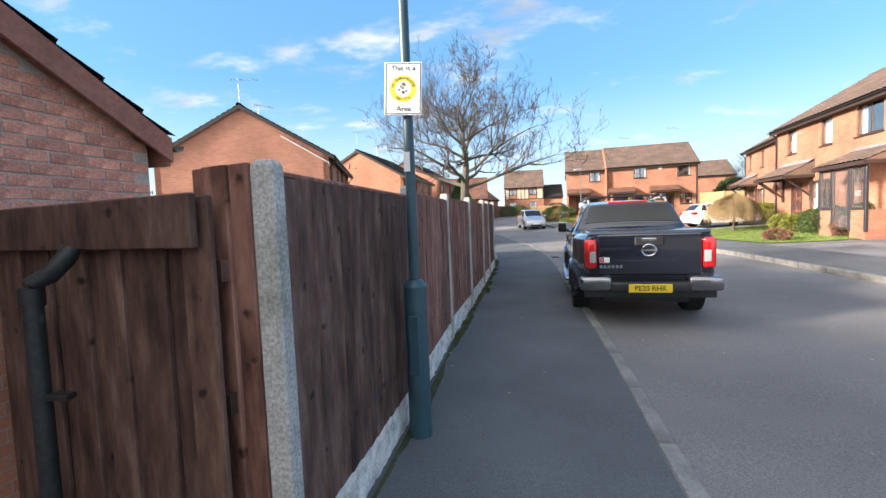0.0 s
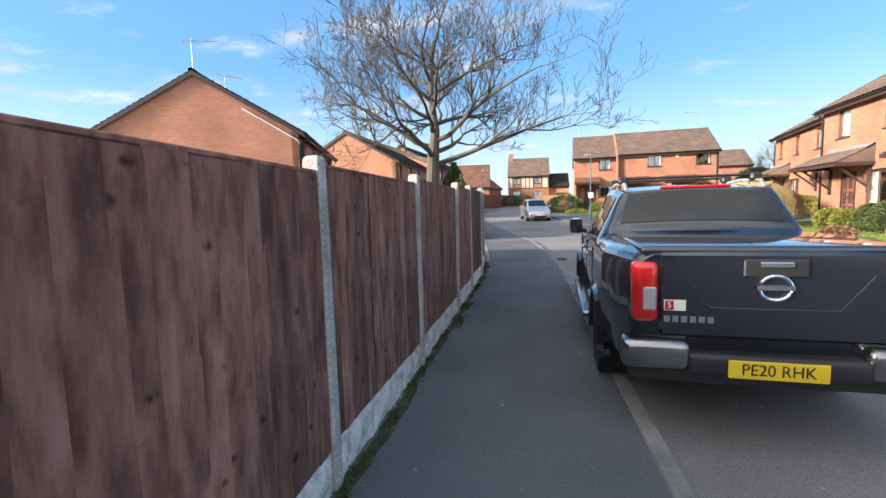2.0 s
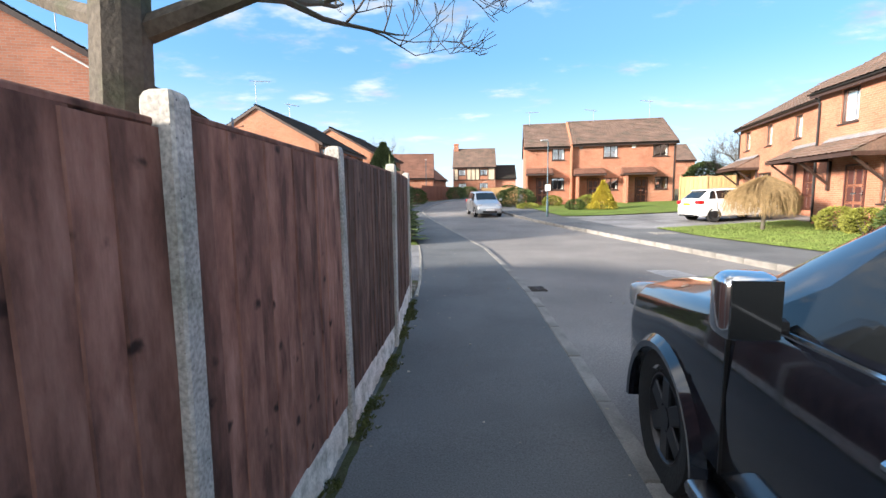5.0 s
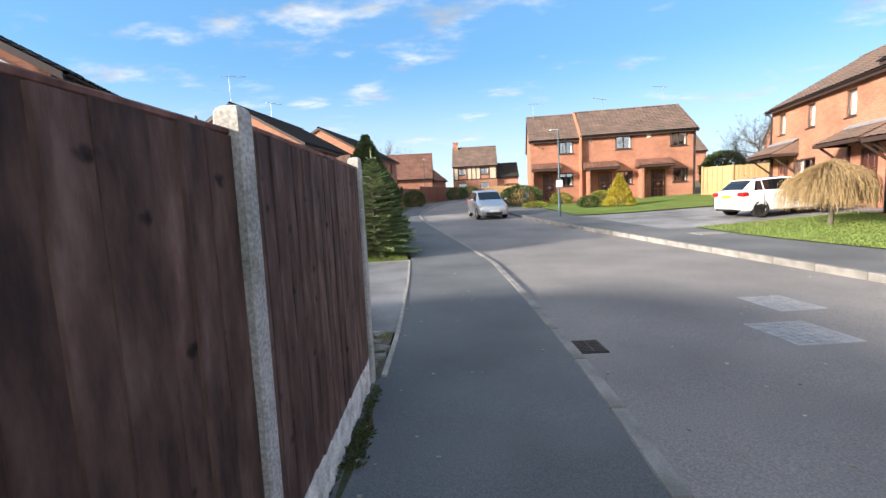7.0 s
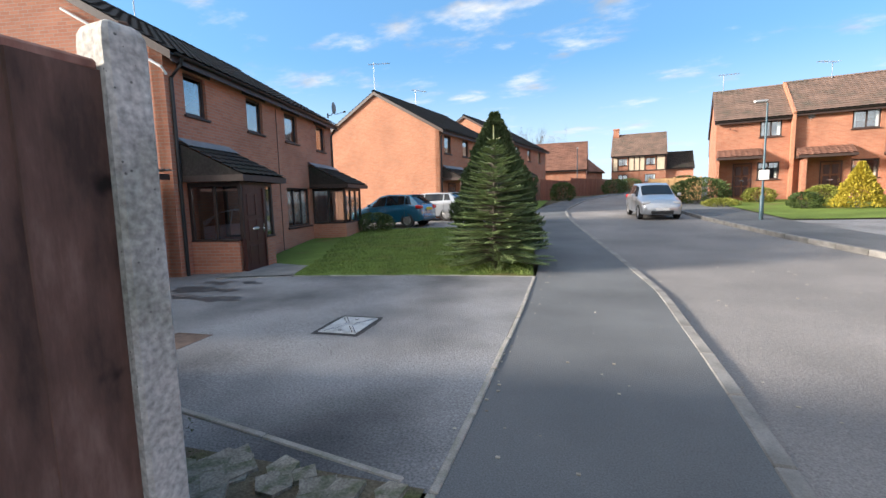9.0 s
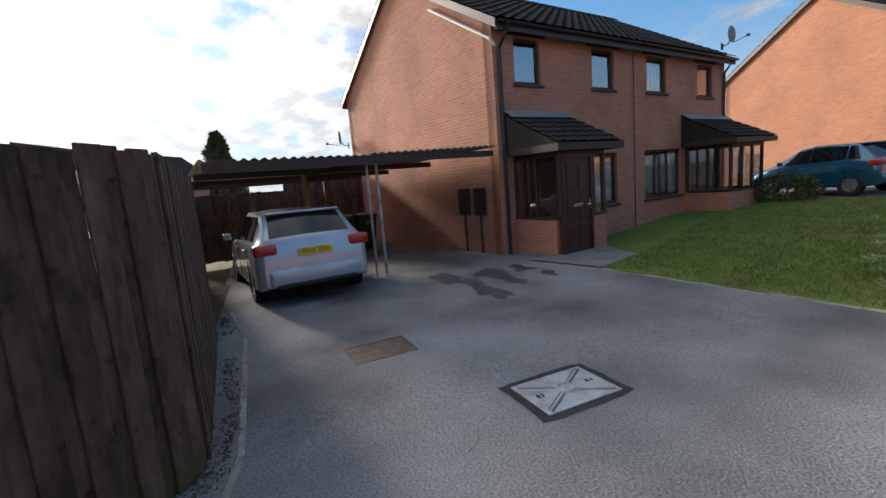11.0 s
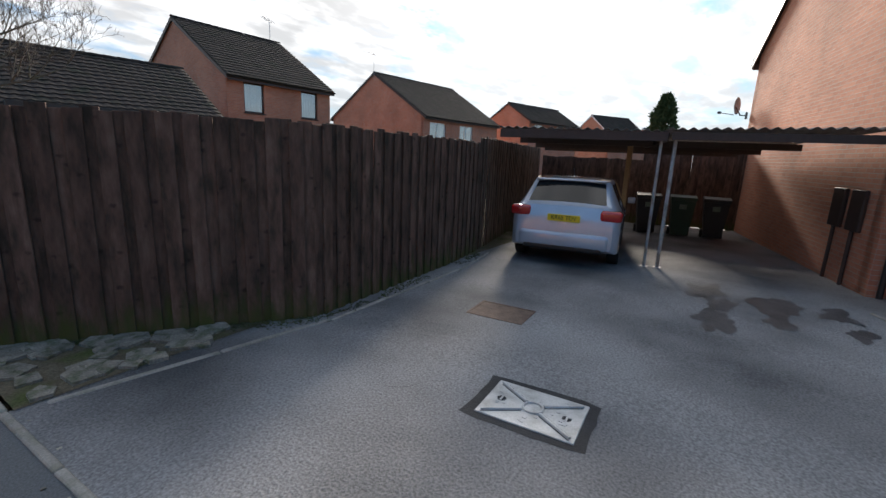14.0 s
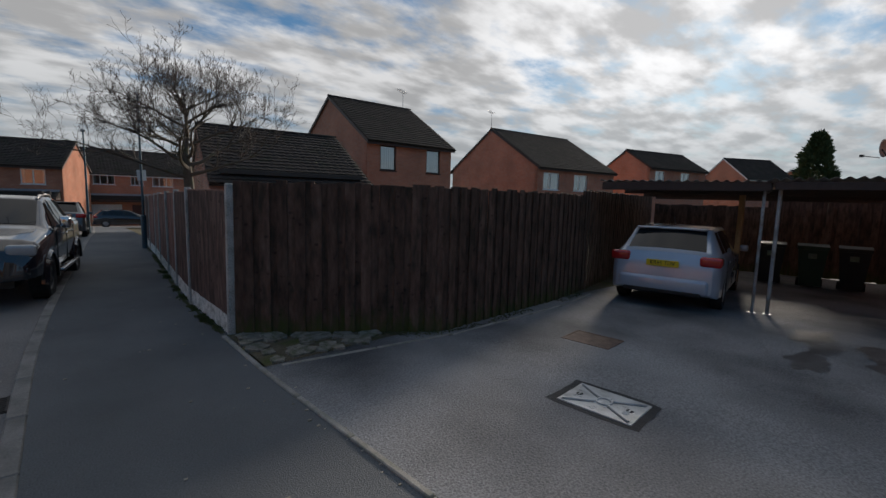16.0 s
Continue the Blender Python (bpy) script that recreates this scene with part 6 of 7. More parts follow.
    me.box((-0.74, 0.012, 1.225), (0.74, 1.46, 1.288), bev=0.03, seg=4)
    part("tonneau_cover", me, BLACK_CAR, root, "flat dark load cover", smooth=True)
    me = Mesh()
    me.box((-0.48, -0.11, 0.48), (0.48, 0.06, 0.62), bev=0.03, seg=3)
    me.box((-0.8, 0.0, 0.40), (0.8, 0.1, 0.52))
    part("rear_bumper", me, BLACK_PL, root, smooth=True)
    number_plate(root, "PE20 RHK", -0.112, 0.54, False)
    me = Mesh()
    me.box((-0.30, 1.67, 1.688), (0.30, 1.72, 1.712), bev=0.006)
    part("brake_light", me, RED_LENS, root, "red high brake light")
    me = Mesh()
    me.box((-0.42, 5.12, 0.66), (0.42, 5.30, 1.0), bev=0.04)
    gr = part("grille", me, BLACK_PL, root, smooth=True)
    me = Mesh()
    me.tube([(-0.38, 5.28, 0.98), (-0.2, 5.315, 0.70), (0.2, 5.315, 0.70), (0.38, 5.28, 0.98)], 0.03, 8)
    part("grille_trim", me, CHROME, gr, "chrome grille trim", smooth=True)
    me = Mesh()
    me.box((-0.8, 5.0, 0.44), (0.8, 5.27, 0.66), bev=0.06, seg=3)
    part("front_bumper", me, BLACK_CAR, root, smooth=True)
    number_plate(root, "PE20 RHK", 5.275, 0.56, True, "front_number_plate")
    me = Mesh()
    me.box((-0.55, 0.3, 0.28), (0.55, 4.9, 0.43))
    part("chassis", me, BLACK_PL, root)


build_pickup()

# ---- trees and shrubs ----
BARK = mat("grey_brown_bark", (0.10, 0.085, 0.068), 0.9, spread=0.3, scale=6, fine=50, bump=0.5, second=(0.085, 0.09, 0.055))
TWIG = mat("pale_twig_bark", (0.075, 0.06, 0.052), 0.85, spread=0.2, scale=9, fine=60, bump=0.2)


def leaf_mat(name, base, spread=0.4):
    m = mat(name, base, 0.6, spread=spread, scale=2.5, fine=30, bump=0.0, spec=0.3)
    b = m.node_tree.nodes["Principled BSDF"]
    b.inputs["Subsurface Weight"].default_value = 0.0
    return m


FIR_NEEDLE = leaf_mat("fir_needles", (0.19, 0.255, 0.105))
THUJA_LEAF = leaf_mat("dark_conifer_leaf", (0.066, 0.095, 0.038))
GOLD_LEAF = leaf_mat("golden_conifer_leaf", (0.37, 0.30, 0.035), 0.3)
SHRUB_LEAF = leaf_mat("shrub_leaf", (0.06, 0.09, 0.025))
OLIVE_LEAF = leaf_mat("olive_yellow_leaf", (0.20, 0.21, 0.04))
WILLOW_TWIG = mat("straw_willow_twig", (0.25, 0.17, 0.08), 0.85, spread=0.3, scale=9, fine=40, bump=0.2)
RUST_LEAF = leaf_mat("rust_heather", (0.22, 0.11, 0.07))


def bare_tree(x, y, z0, seed, fork=2.15, top=5.0, spread=2.0, label="", trunk_r=0.10):
    rnd = random.Random(seed)
    root = thing("bare_tree", label, "tree", pose(x, y, z0))
    tr = Mesh()
    H = top - z0
    fk = fork - z0
    spine = [(0.03 * math.sin(i * 1.3), 0.03 * math.cos(i * 1.7) - 0.03, fk * i / 6) for i in range(7)] + [(0.04 + 0.03 * math.sin(i * 2.0), -0.02, fk + (H * 0.86 - fk) * i / 4) for i in range(1, 5)]
    rad = [trunk_r * (1.25 - 0.35 * i / 6) for i in range(7)] + [trunk_r * f for f in (0.62, 0.42, 0.26, 0.10)]
    tr.tube(spine, rad, 10)
    part("trunk", tr, BARK, root, "grey trunk with greenish algae", smooth=True)
    limbs, twigs = Mesh(), Mesh()
    clear = fork + 0.25

    def grow(p, d, length, r, level):
        n = 7 if level < 2 else 5
        pts, rr, dirs = [p], [r], [d]
        for i in range(n):
            d = (d + Vector((rnd.gauss(0, 0.13), rnd.gauss(0, 0.13), rnd.gauss(0.06 if level else 0.03, 0.10)))).normalized()
            if p.z + z0 < clear and p.x > -0.2:   # kept clear of the footpath
                d = (d + Vector((0, 0, 0.30 - d.z))).normalized()
            p = p + d * (length / n)
            pts.append(p); rr.append(max(0.0022, r * (1 - 0.82 * (i + 1) / n))); dirs.append(d)
        (limbs if level < 2 else twigs).tube(pts, rr, 6 if level < 2 else 4, caps=False)
        if level >= 4:
            return
        kids = (7, 5, 4, 3)[level]
        for k in range(kids):
            i = rnd.randint(2 if level == 0 else 1, n)
            a = rnd.uniform(0, 2 * math.pi)
            side = dirs[i].cross(Vector((math.cos(a), math.sin(a), 0.35))).normalized()
            nd = (dirs[i] * 0.75 + side * 0.75 + Vector((0, 0, 0.28))).normalized()
            grow(pts[i], nd, length * rnd.uniform(0.36, 0.62), rr[i] * 0.68, level + 1)

    count = 19
    for k in range(count):
        a = 2.4 * k + rnd.uniform(-0.3, 0.3)
        h = fk * 0.95 + (H * 0.84 - fk) * (k / count) ** 1.15
        up = 0.02 + 0.85 * (k / count) ** 1.2
        d = Vector((math.cos(a), math.sin(a), up)).normalized()
        grow(Vector((0.02, -0.02, h)), d, spread * (1.06 - 0.52 * k / count) * rnd.uniform(0.85, 1.1), trunk_r * 0.46 * (1 - 0.5 * k / count), 0)
    part("limb", limbs, BARK, root, smooth=True)
    tw = part("twig", twigs, TWIG, root, "fine bare twigs")
    tagged(tw, kind="stuff")
    return root


bare_tree(-0.45, 9.45, 0.1, 11, 2.3, 4.6, 1.9, "leafless garden tree with spreading pale branches behind the fence")


def cards(me, p, d, n_side, length, width):
    """A small pointed leaf: a folded quad."""
    a = d.cross(n_side).normalized() * width / 2
    tip = p + d * length
    mid = p + d * length * 0.45
    me.face([p, mid + a, tip, mid - a])


def fir_tree(x, y, z0, height, radius, seed):
    """Young fir: whorls of flat sprays that droop and turn up at the tip, and a bare leader."""
    rnd = random.Random(seed)
    root = thing("fir_tree", "young green fir with layered branches and a pale leader", "tree", pose(x, y, z0))
    tr = Mesh()
    tr.tube([(0, 0, 0), (0, 0, height * 0.5), (0, 0, height)], [0.07, 0.035, 0.006], 8)
    part("trunk", tr, BARK, root, smooth=True)
    ld = Mesh()
    ld.tube([(0, 0, height - 0.42), (0.004, 0, height - 0.1), (0, 0.003, height + 0.05)], [0.016, 0.012, 0.008], 7)
    for k in range(5):
        ld.tube([(0, 0, height - 0.30), (0.09 * math.cos(k * 1.257), 0.09 * math.sin(k * 1.257), height - 0.26), (0.15 * math.cos(k * 1.257), 0.15 * math.sin(k * 1.257), height - 0.21)], [0.010, 0.009, 0.007], 5)
    part("leader", ld, mat("pale_green_shoot", (0.34, 0.37, 0.20), 0.8, spread=0.2, scale=9, fine=60, bump=0.2), root, "pale bare top shoot", smooth=True)
    up = Vector((0, 0, 1))

    def twig(me, p, d, length):
        n = max(3, int(length / 0.034))
        side = d.cross(up).normalized()
        for i in range(n):
            q = p + d * (length * (i + 0.4) / n)
            for s in (-1, 1):
                cards(me, q, (d * 0.8 + side * s * rnd.uniform(0.5, 0.9) + up * rnd.uniform(0.0, 0.45)).normalized(), up, rnd.uniform(0.05, 0.072), 0.019)
            if i % 2:
                cards(me, q, (d * 0.7 + up * 0.8).normalized(), side, 0.04, 0.014)
        cards(me, p + d * length * 0.9, d, up, 0.05, 0.016)

    whorls = 19
    for w in range(whorls):
        f = w / (whorls - 1)
        z = 0.16 + (height - 0.52) * f ** 0.95
        R = radius * (1 - f) ** 0.80 * (0.86 + 0.14 * min(1, f * 5)) + 0.10
        limb, me = Mesh(), Mesh()
        for k in range(int(9 + 8 * (1 - f))):
            a = k * 2.399 + w * 0.7 + rnd.uniform(-0.2, 0.2)
            out, side = Vector((math.cos(a), math.sin(a), 0)), Vector((-math.sin(a), math.cos(a), 0))
            L = R * rnd.uniform(0.74, 1.10)
            rise = rnd.uniform(-0.02, 0.10) + 0.16 * f
            zz = z + rnd.uniform(-0.05, 0.05)
            pts = [out * (L * t) + up * (zz + L * (rise * t - 0.17 * (1 - f) * t * t + 0.30 * max(0, t - 0.55) ** 1.5)) + side * (0.05 * L * math.sin(3 * t + k)) for t in [i / 7 for i in range(8)]]
            limb.tube(pts, [0.014 * (1 - 0.8 * i / 7) for i in range(8)], 4, caps=False)
            n = max(4, int(L / 0.07))
            for i in range(n):
                t = 0.22 + 0.78 * (i + rnd.random() * 0.6) / n
                u = min(6.999, t * 7)
                p = pts[int(u)].lerp(pts[int(u) + 1], u % 1)
                dd = (pts[int(u) + 1] - pts[int(u)]).normalized()
                reach = L * 0.23 * (1.08 - t) + 0.06
                for s in (-1, 1):
                    twig(me, p, (dd * 0.72 + side * s * 0.75 + up * rnd.uniform(0.0, 0.22)).normalized(), reach * rnd.uniform(0.8, 1.15))
            twig(me, pts[5], (pts[7] - pts[5]).normalized(), (pts[7] - pts[5]).length + 0.06)
        br = part("branch_whorl", limb, BARK, root, smooth=True)
        tagged(part("needles", me, FIR_NEEDLE, br), kind="stuff")
    me = Mesh()
    me.tube([(0, 0, height - 0.55), (0, 0, height + 0.05)], [0.014, 0.007], 6)
    part("leader", me, OLIVE_LEAF, root, "pale bare leader")


fir_tree(-1.0, 22.98, g(-1.0, 23), 2.95, 1.24, 5)


def leaf_shape(name, label, category, x, y, z0, height, radius, material, n, size, seed, profile, up=0.3, group="", inner=None, lump=0.25):
    """A shrub as many small leaves over an uneven outline, with stems inside. profile: radius share by height share."""
    rnd = random.Random(seed)
    root = thing(name, label, category, pose(x, y, z0), group)
    st = Mesh()
    for k in range(7):
        a = k * 0.9
        st.tube([(0.03 * math.cos(a), 0.03 * math.sin(a), -0.02), (radius * 0.45 * math.cos(a), radius * 0.45 * math.sin(a), height * 0.55)], [0.02, 0.006], 5)
    part("stem", st, BARK, root)
    me = Mesh()
    for i in range(n):
        h = rnd.random() ** 0.85
        a = rnd.uniform(0, 2 * math.pi)
        bump = 1 + lump * noise.noise(Vector((math.cos(a) * 2.2 + seed, math.sin(a) * 2.2, h * 5)))
        bump += 0.5 * lump * noise.noise(Vector((math.cos(a) * 6 + seed, math.sin(a) * 6, h * 13)))
        r = radius * profile(h) * bump * (1 - 0.42 * rnd.random() ** 2.2)
        p = Vector((math.cos(a) * r, math.sin(a) * r, h * height))
        d = Vector((math.cos(a) + rnd.gauss(0, 0.5), math.sin(a) + rnd.gauss(0, 0.5), up + rnd.gauss(0, 0.4))).normalized()
        s = Vector((rnd.gauss(0, 1), rnd.gauss(0, 1), rnd.gauss(0, 1))).normalized()
        cards(me, p, d, s, size * rnd.uniform(0.7, 1.4), size * rnd.uniform(0.35, 0.6))
    part("foliage", me, material, root)
    return root


def cone(h):
    return max(0.03, (1 - h) ** 0.62 * min(1, 0.75 + h * 2.0))


def ball(h):
    return math.sqrt(max(0.0, 1 - (2 * h - 0.85) ** 2 / 1.35))


leaf_shape("conifer", "tall dense dark conifer behind the fir", "tree", -1.5, 25.4, g(-1.5, 25.4), 3.55, 1.12, THUJA_LEAF, 24000, 0.11, 3, lambda h: max(0.05, (1 - h ** 2.1)) * 0.97, up=1.3, lump=0.4)
leaf_shape("golden_conifer", "golden-yellow conical conifer on the lawn", "shrub", 11.55, 36.9, g(11.5, 36.9) + 0.08, 1.85, 0.95, GOLD_LEAF, 7000, 0.11, 4, lambda h: max(0.05, (1 - h) ** 0.95), up=0.9)
leaf_shape("shrub", "low olive-green shrub beside the lamp post", "shrub", 9.9, 37.5, g(9.9, 37.5) + 0.08, 0.7, 0.6, SHRUB_LEAF, 2200, 0.09, 6, ball, group="lawn shrubs")
leaf_shape("shrub", "yellow-green shrub beside a porch", "shrub", 9.6, 42.4, g(9.6, 42.4) + 0.08, 0.8, 0.75, OLIVE_LEAF, 2200, 0.1, 7, ball, group="lawn shrubs")
leaf_shape("shrub", "yellow-green shrub beside a porch", "shrub", 12.0, 41.2, g(12, 41.2) + 0.08, 0.8, 0.7, OLIVE_LEAF, 2200, 0.1, 8, ball, group="lawn shrubs")
leaf_shape("shrub", "rounded dark green bush at the terrace end", "shrub", 6.9, 43.4, g(6.9, 43.4), 1.5, 1.5, SHRUB_LEAF, 5200, 0.13, 9, ball, group="lawn shrubs")
leaf_shape("shrub", "low yellow-green ground shrub by the kerb", "shrub", 7.3, 40.3, g(7.3, 40.3), 0.45, 0.8, OLIVE_LEAF, 2000, 0.09, 10, ball, group="lawn shrubs")
leaf_shape("shrub", "low green bush beside the porch", "shrub", -7.9, 30.5, g(-7.9, 30.5), 0.75, 0.8, SHRUB_LEAF, 2600, 0.09, 12, ball, group="lawn shrubs")
for i, (sx, sy, sh, sr, sm) in enumerate(((14.1, 21.5, 0.8, 0.6, OLIVE_LEAF), (14.0, 20.2, 1.0, 0.6, SHRUB_LEAF), (13.7, 19.0, 1.15, 0.7, SHRUB_LEAF), (13.6, 17.7, 0.75, 0.65, RUST_LEAF), (14.2, 18.0, 1.2, 0.55, SHRUB_LEAF), (14.3, 22.7, 0.8, 0.55, OLIVE_LEAF), (13.4, 16.6, 0.7, 0.5, OLIVE_LEAF))):
    leaf_shape("shrub", "mixed garden shrub in the bed before the terrace", "shrub", sx, sy, g(sx, sy) + 0.08, sh, sr, sm, 2400, 0.09, 20 + i, ball, group="bed shrubs")
leaf_shape("shrub", "rust-brown low shrub on the lawn", "shrub", 10.9, 17.6, g(10.9, 17.6) + 0.09, 0.42, 0.42, RUST_LEAF, 1500, 0.08, 31, ball)
for i, (hx, hy) in enumerate(((17.6, 29.3), (17.9, 30.6), (18.2, 31.9), (18.5, 33.2))):
    leaf_shape("hedge", "clipped olive-green hedge beside the driveway", "hedge", hx, hy, g(hx, hy) + 0.05, 1.1, 0.8, OLIVE_LEAF, 2600, 0.1, 40 + i, ball, group="hedge clumps")
for i, (hx, hy, hr) in enumerate(((2.9, 62, 1.2), (4.6, 66, 1.3), (12, 78, 1.5), (-1.4, 50, 0.9))):
    leaf_shape("shrub", "dark evergreen bush far up the road", "shrub", hx, hy, g(hx, hy), 1.4, hr, SHRUB_LEAF, 2000, 0.16, 50 + i, ball, group="far bushes")
leaf_shape("conifer", "dark pointed conifer beyond the carport", "tree", -71, 9.2, -1.0, 12.3, 3.1, THUJA_LEAF, 6000, 0.6, 61, cone, up=0.8, lump=0.6)
for i, (hx, hy, hh, hr) in enumerate(((28.6, 47.4, 2.9, 1.7), (32, 48.6, 3.0, 1.8), (27.5, 52, 3.1, 1.8))):
    leaf_shape("conifer", "dark garden evergreen beyond the pale fence", "tree", hx, hy, g(hx, hy), hh, hr, SHRUB_LEAF, 5000, 0.28, 70 + i, ball, group="far evergreens")


def weeping_shrub(x, y, z0, height, radius, seed):
    rnd = random.Random(seed)
    root = thing("weeping_shrub", "straw-coloured leafless weeping shrub on the lawn", "shrub", pose(x, y, z0))
    tr = Mesh()
    tr.tube([(0, 0, 0), (0.04, 0, height * 0.5), (0, 0.03, height * 0.88)], [0.07, 0.06, 0.04], 8)
    part("trunk", tr, BARK, root, smooth=True)
    me = Mesh()
    for i in range(2000):
        a = rnd.uniform(0, 2 * math.pi)
        R = radius * (0.25 + 0.75 * rnd.random() ** 0.6) * (1 + 0.14 * math.sin(3 * a + 1))
        top = height * rnd.uniform(0.86, 1.03)
        drop = rnd.uniform(0.02, 0.45) * height
        pts = []
        for k in range(7):
            t = k / 6
            r = R * math.sin(t * 1.5)
            zz = drop + (top - drop) * math.cos(t * 1.5) ** 0.5 * (0.72 + 0.28 * math.cos(R / radius * 1.2))
            pts.append((math.cos(a) * r + rnd.gauss(0, 0.032), math.sin(a) * r + rnd.gauss(0, 0.032), max(0.03, zz)))
        me.tube(pts, [0.009, 0.0075, 0.006, 0.0055, 0.005, 0.0045, 0.004], 3, caps=False)
    tagged(part("twig", me, WILLOW_TWIG, root), kind="stuff")


weeping_shrub(12.7, 24.0, g(12.7, 24.0) + 0.07, 1.98, 1.24, 2)
bare_tree(25.6, 44.9, 1.5, 23, 3.2, 6.4, 2.6, "leafless tree beyond the pale fence", 0.13)
bare_tree(-9.0, 92, 2.4, 27, 5.0, 11.5, 5.0, "large leafless tree far up the road", 0.3)

# ---- street furniture and small things ----
def build_lamp_posts():
    root = thing("lamp_post", "blue-grey painted steel street lamp post beside the fence", "lamp post", pose(-0.465, 2.785, 0.02, 0, 0, -6))
    me = Mesh()
    me.tube([(0, 0, -0.1), (0, 0, 1.02), (0, 0, 1.05)], [0.078, 0.078, 0.076], 20)
    part("base_column", me, STEEL, root, "wide column base", smooth=True)
    me = Mesh()
    me.tube([(0, 0, 1.05), (0, 0, 1.09), (0, 0, 1.10)], [0.084, 0.058, 0.036], 20)
    part("collar", me, STEEL, root, smooth=True)
    me = Mesh()
    me.tube([(0, 0, 1.10), (0, 0, 4.9)], [0.036, 0.03], 16)
    part("pole", me, STEEL, root, smooth=True)
    me = Mesh()
    me.box((-0.038, -0.083, 0.45), (0.038, -0.07, 0.86), bev=0.006)
    part("access_door", me, STEEL, root)
    me = Mesh()
    me.box((-0.03, -0.04, 1.83), (0.012, -0.035, 1.96))
    part("sticker", me, PLATE_W, root, "small white label")
    me = Mesh()
    me.tube([(0, 0, 4.88), (0, -0.1, 4.95), (0, -0.35, 4.98)], 0.02, 8)
    me.box((-0.08, -0.62, 4.93), (0.08, -0.3, 5.03), bev=0.03)
    part("lantern", me, GALV, root, smooth=True)
    # watch sign
    sg = thing("sign", "white neighbourhood watch sign with a yellow ring", "sign", pose(-0.478, 2.73, 2.385, 0, 3.0, 0) @ Matrix.Diagonal((0.95, 1, 0.92, 1)))
    me = Mesh()
    me.box((-0.13, -0.004, -0.185), (0.13, 0.003, 0.185), bev=0.002)
    part("plate", me, WHITE, sg)
    bo = Mesh()
    for lo, hi in (((-0.122, -0.0055, 0.172), (0.122, -0.0042, 0.177)), ((-0.122, -0.0055, -0.177), (0.122, -0.0042, -0.172)), ((-0.122, -0.0055, -0.172), (-0.117, -0.0042, 0.172)), ((0.117, -0.0055, -0.172), (0.122, -0.0042, 0.172))):
        bo.box(lo, hi)
    part("border", bo, INK, sg)
    ri = Mesh()
    n = 40
    ri.grid([[(math.cos(2 * math.pi * i / n) * r, -0.005, 0.0 + math.sin(2 * math.pi * i / n) * r) for r in (0.055, 0.094)] for i in range(n + 1)])
    part("yellow_ring", ri, simple("yellow_print", (0.72, 0.60, 0.06), 0.5), sg, "yellow ring")
    mk = Mesh()
    for i in range(9):
        a = i * 0.7
        mk.box((0.03 * math.cos(a) * (i % 3) / 2 - 0.008, -0.0056, 0.005 + 0.032 * math.sin(a) - 0.008), (0.03 * math.cos(a) * (i % 3) / 2 + 0.008, -0.0045, 0.005 + 0.032 * math.sin(a) + 0.007))
    tagged(part("emblem", mk, simple("grey_print", (0.18, 0.18, 0.18), 0.6), sg), kind="stuff")
    text("This is a", 0.052, INK, sg, pose(0, -0.0055, 0.142, 90), extrude=0.0004)
    text("Area", 0.052, INK, sg, pose(0.005, -0.0055, -0.140, 90), extrude=0.0004)
    word = "NEIGHBOURHOOD"
    for i, ch in enumerate(word):
        a = radians(168 - 156 * i / (len(word) - 1))
        text(ch, 0.024, INK, sg, pose(0.074 * math.cos(a), -0.0062, 0.074 * math.sin(a), 90, 0, 0) @ pose(0, 0, 0, 0, 0, math.degrees(a) - 90), extrude=0.0003)
    for i, ch in enumerate("WATCH"):
        a = radians(236 + 68 * i / 4)
        text(ch, 0.026, INK, sg, pose(0.075 * math.cos(a), -0.0062, 0.075 * math.sin(a), 90, 0, 0) @ pose(0, 0, 0, 0, 0, math.degrees(a) + 90), extrude=0.0003)
    me = Mesh()
    for z in (-0.1, 0.1):
        me.tube([(0.02 + 0.036 * math.cos(t), 0.058 + 0.036 * math.sin(t), z) for t in [i * math.pi / 8 for i in range(17)]], 0.006, 5)
    part("clip", me, GALV, sg)
    # tall lamp by the bend
    z = g(6.81, 32.67)
    r2 = thing("lamp_post", "slim grey street lamp post at the bend", "lamp post", pose(6.81, 32.67, z) @ Matrix.Diagonal((1, 1, 0.925, 1)))
    me = Mesh()
    me.tube([(0, 0, -0.1), (0, 0, 1.0), (0, 0, 1.05), (0, 0, 4.55)], [0.07, 0.07, 0.04, 0.03], 12)
    part("pole", me, STEEL, r2, smooth=True)
    me = Mesh()
    me.tube([(0, 0, 4.5), (-0.05, 0, 4.62)], 0.022, 6)
    me.box((-0.42, -0.07, 4.58), (0.02, 0.07, 4.68), bev=0.03)
    part("lantern", me, GALV, r2, smooth=True)
    me = Mesh()
    me.box((-0.16, -0.07, 1.62), (0.16, -0.05, 2.0), bev=0.01)
    part("notice", me, PLATE_W, r2, "small pale notice")
    for x, y in ((-0.9, 66.0), (0.4, -8.2)):
        ob = thing("lamp_post", "distant slim street lamp post", "lamp post", pose(x, y, g(x, y)))
        me = Mesh()
        me.tube([(0, 0, -0.1), (0, 0, 1.0), (0, 0, 5.0)], [0.07, 0.06, 0.035], 10)
        part("pole", me, STEEL, ob, smooth=True)
        me = Mesh()
        me.box((-0.1, -0.4, 4.95), (0.1, 0.05, 5.05), bev=0.02)
        part("lantern", me, GALV, ob)


build_lamp_posts()


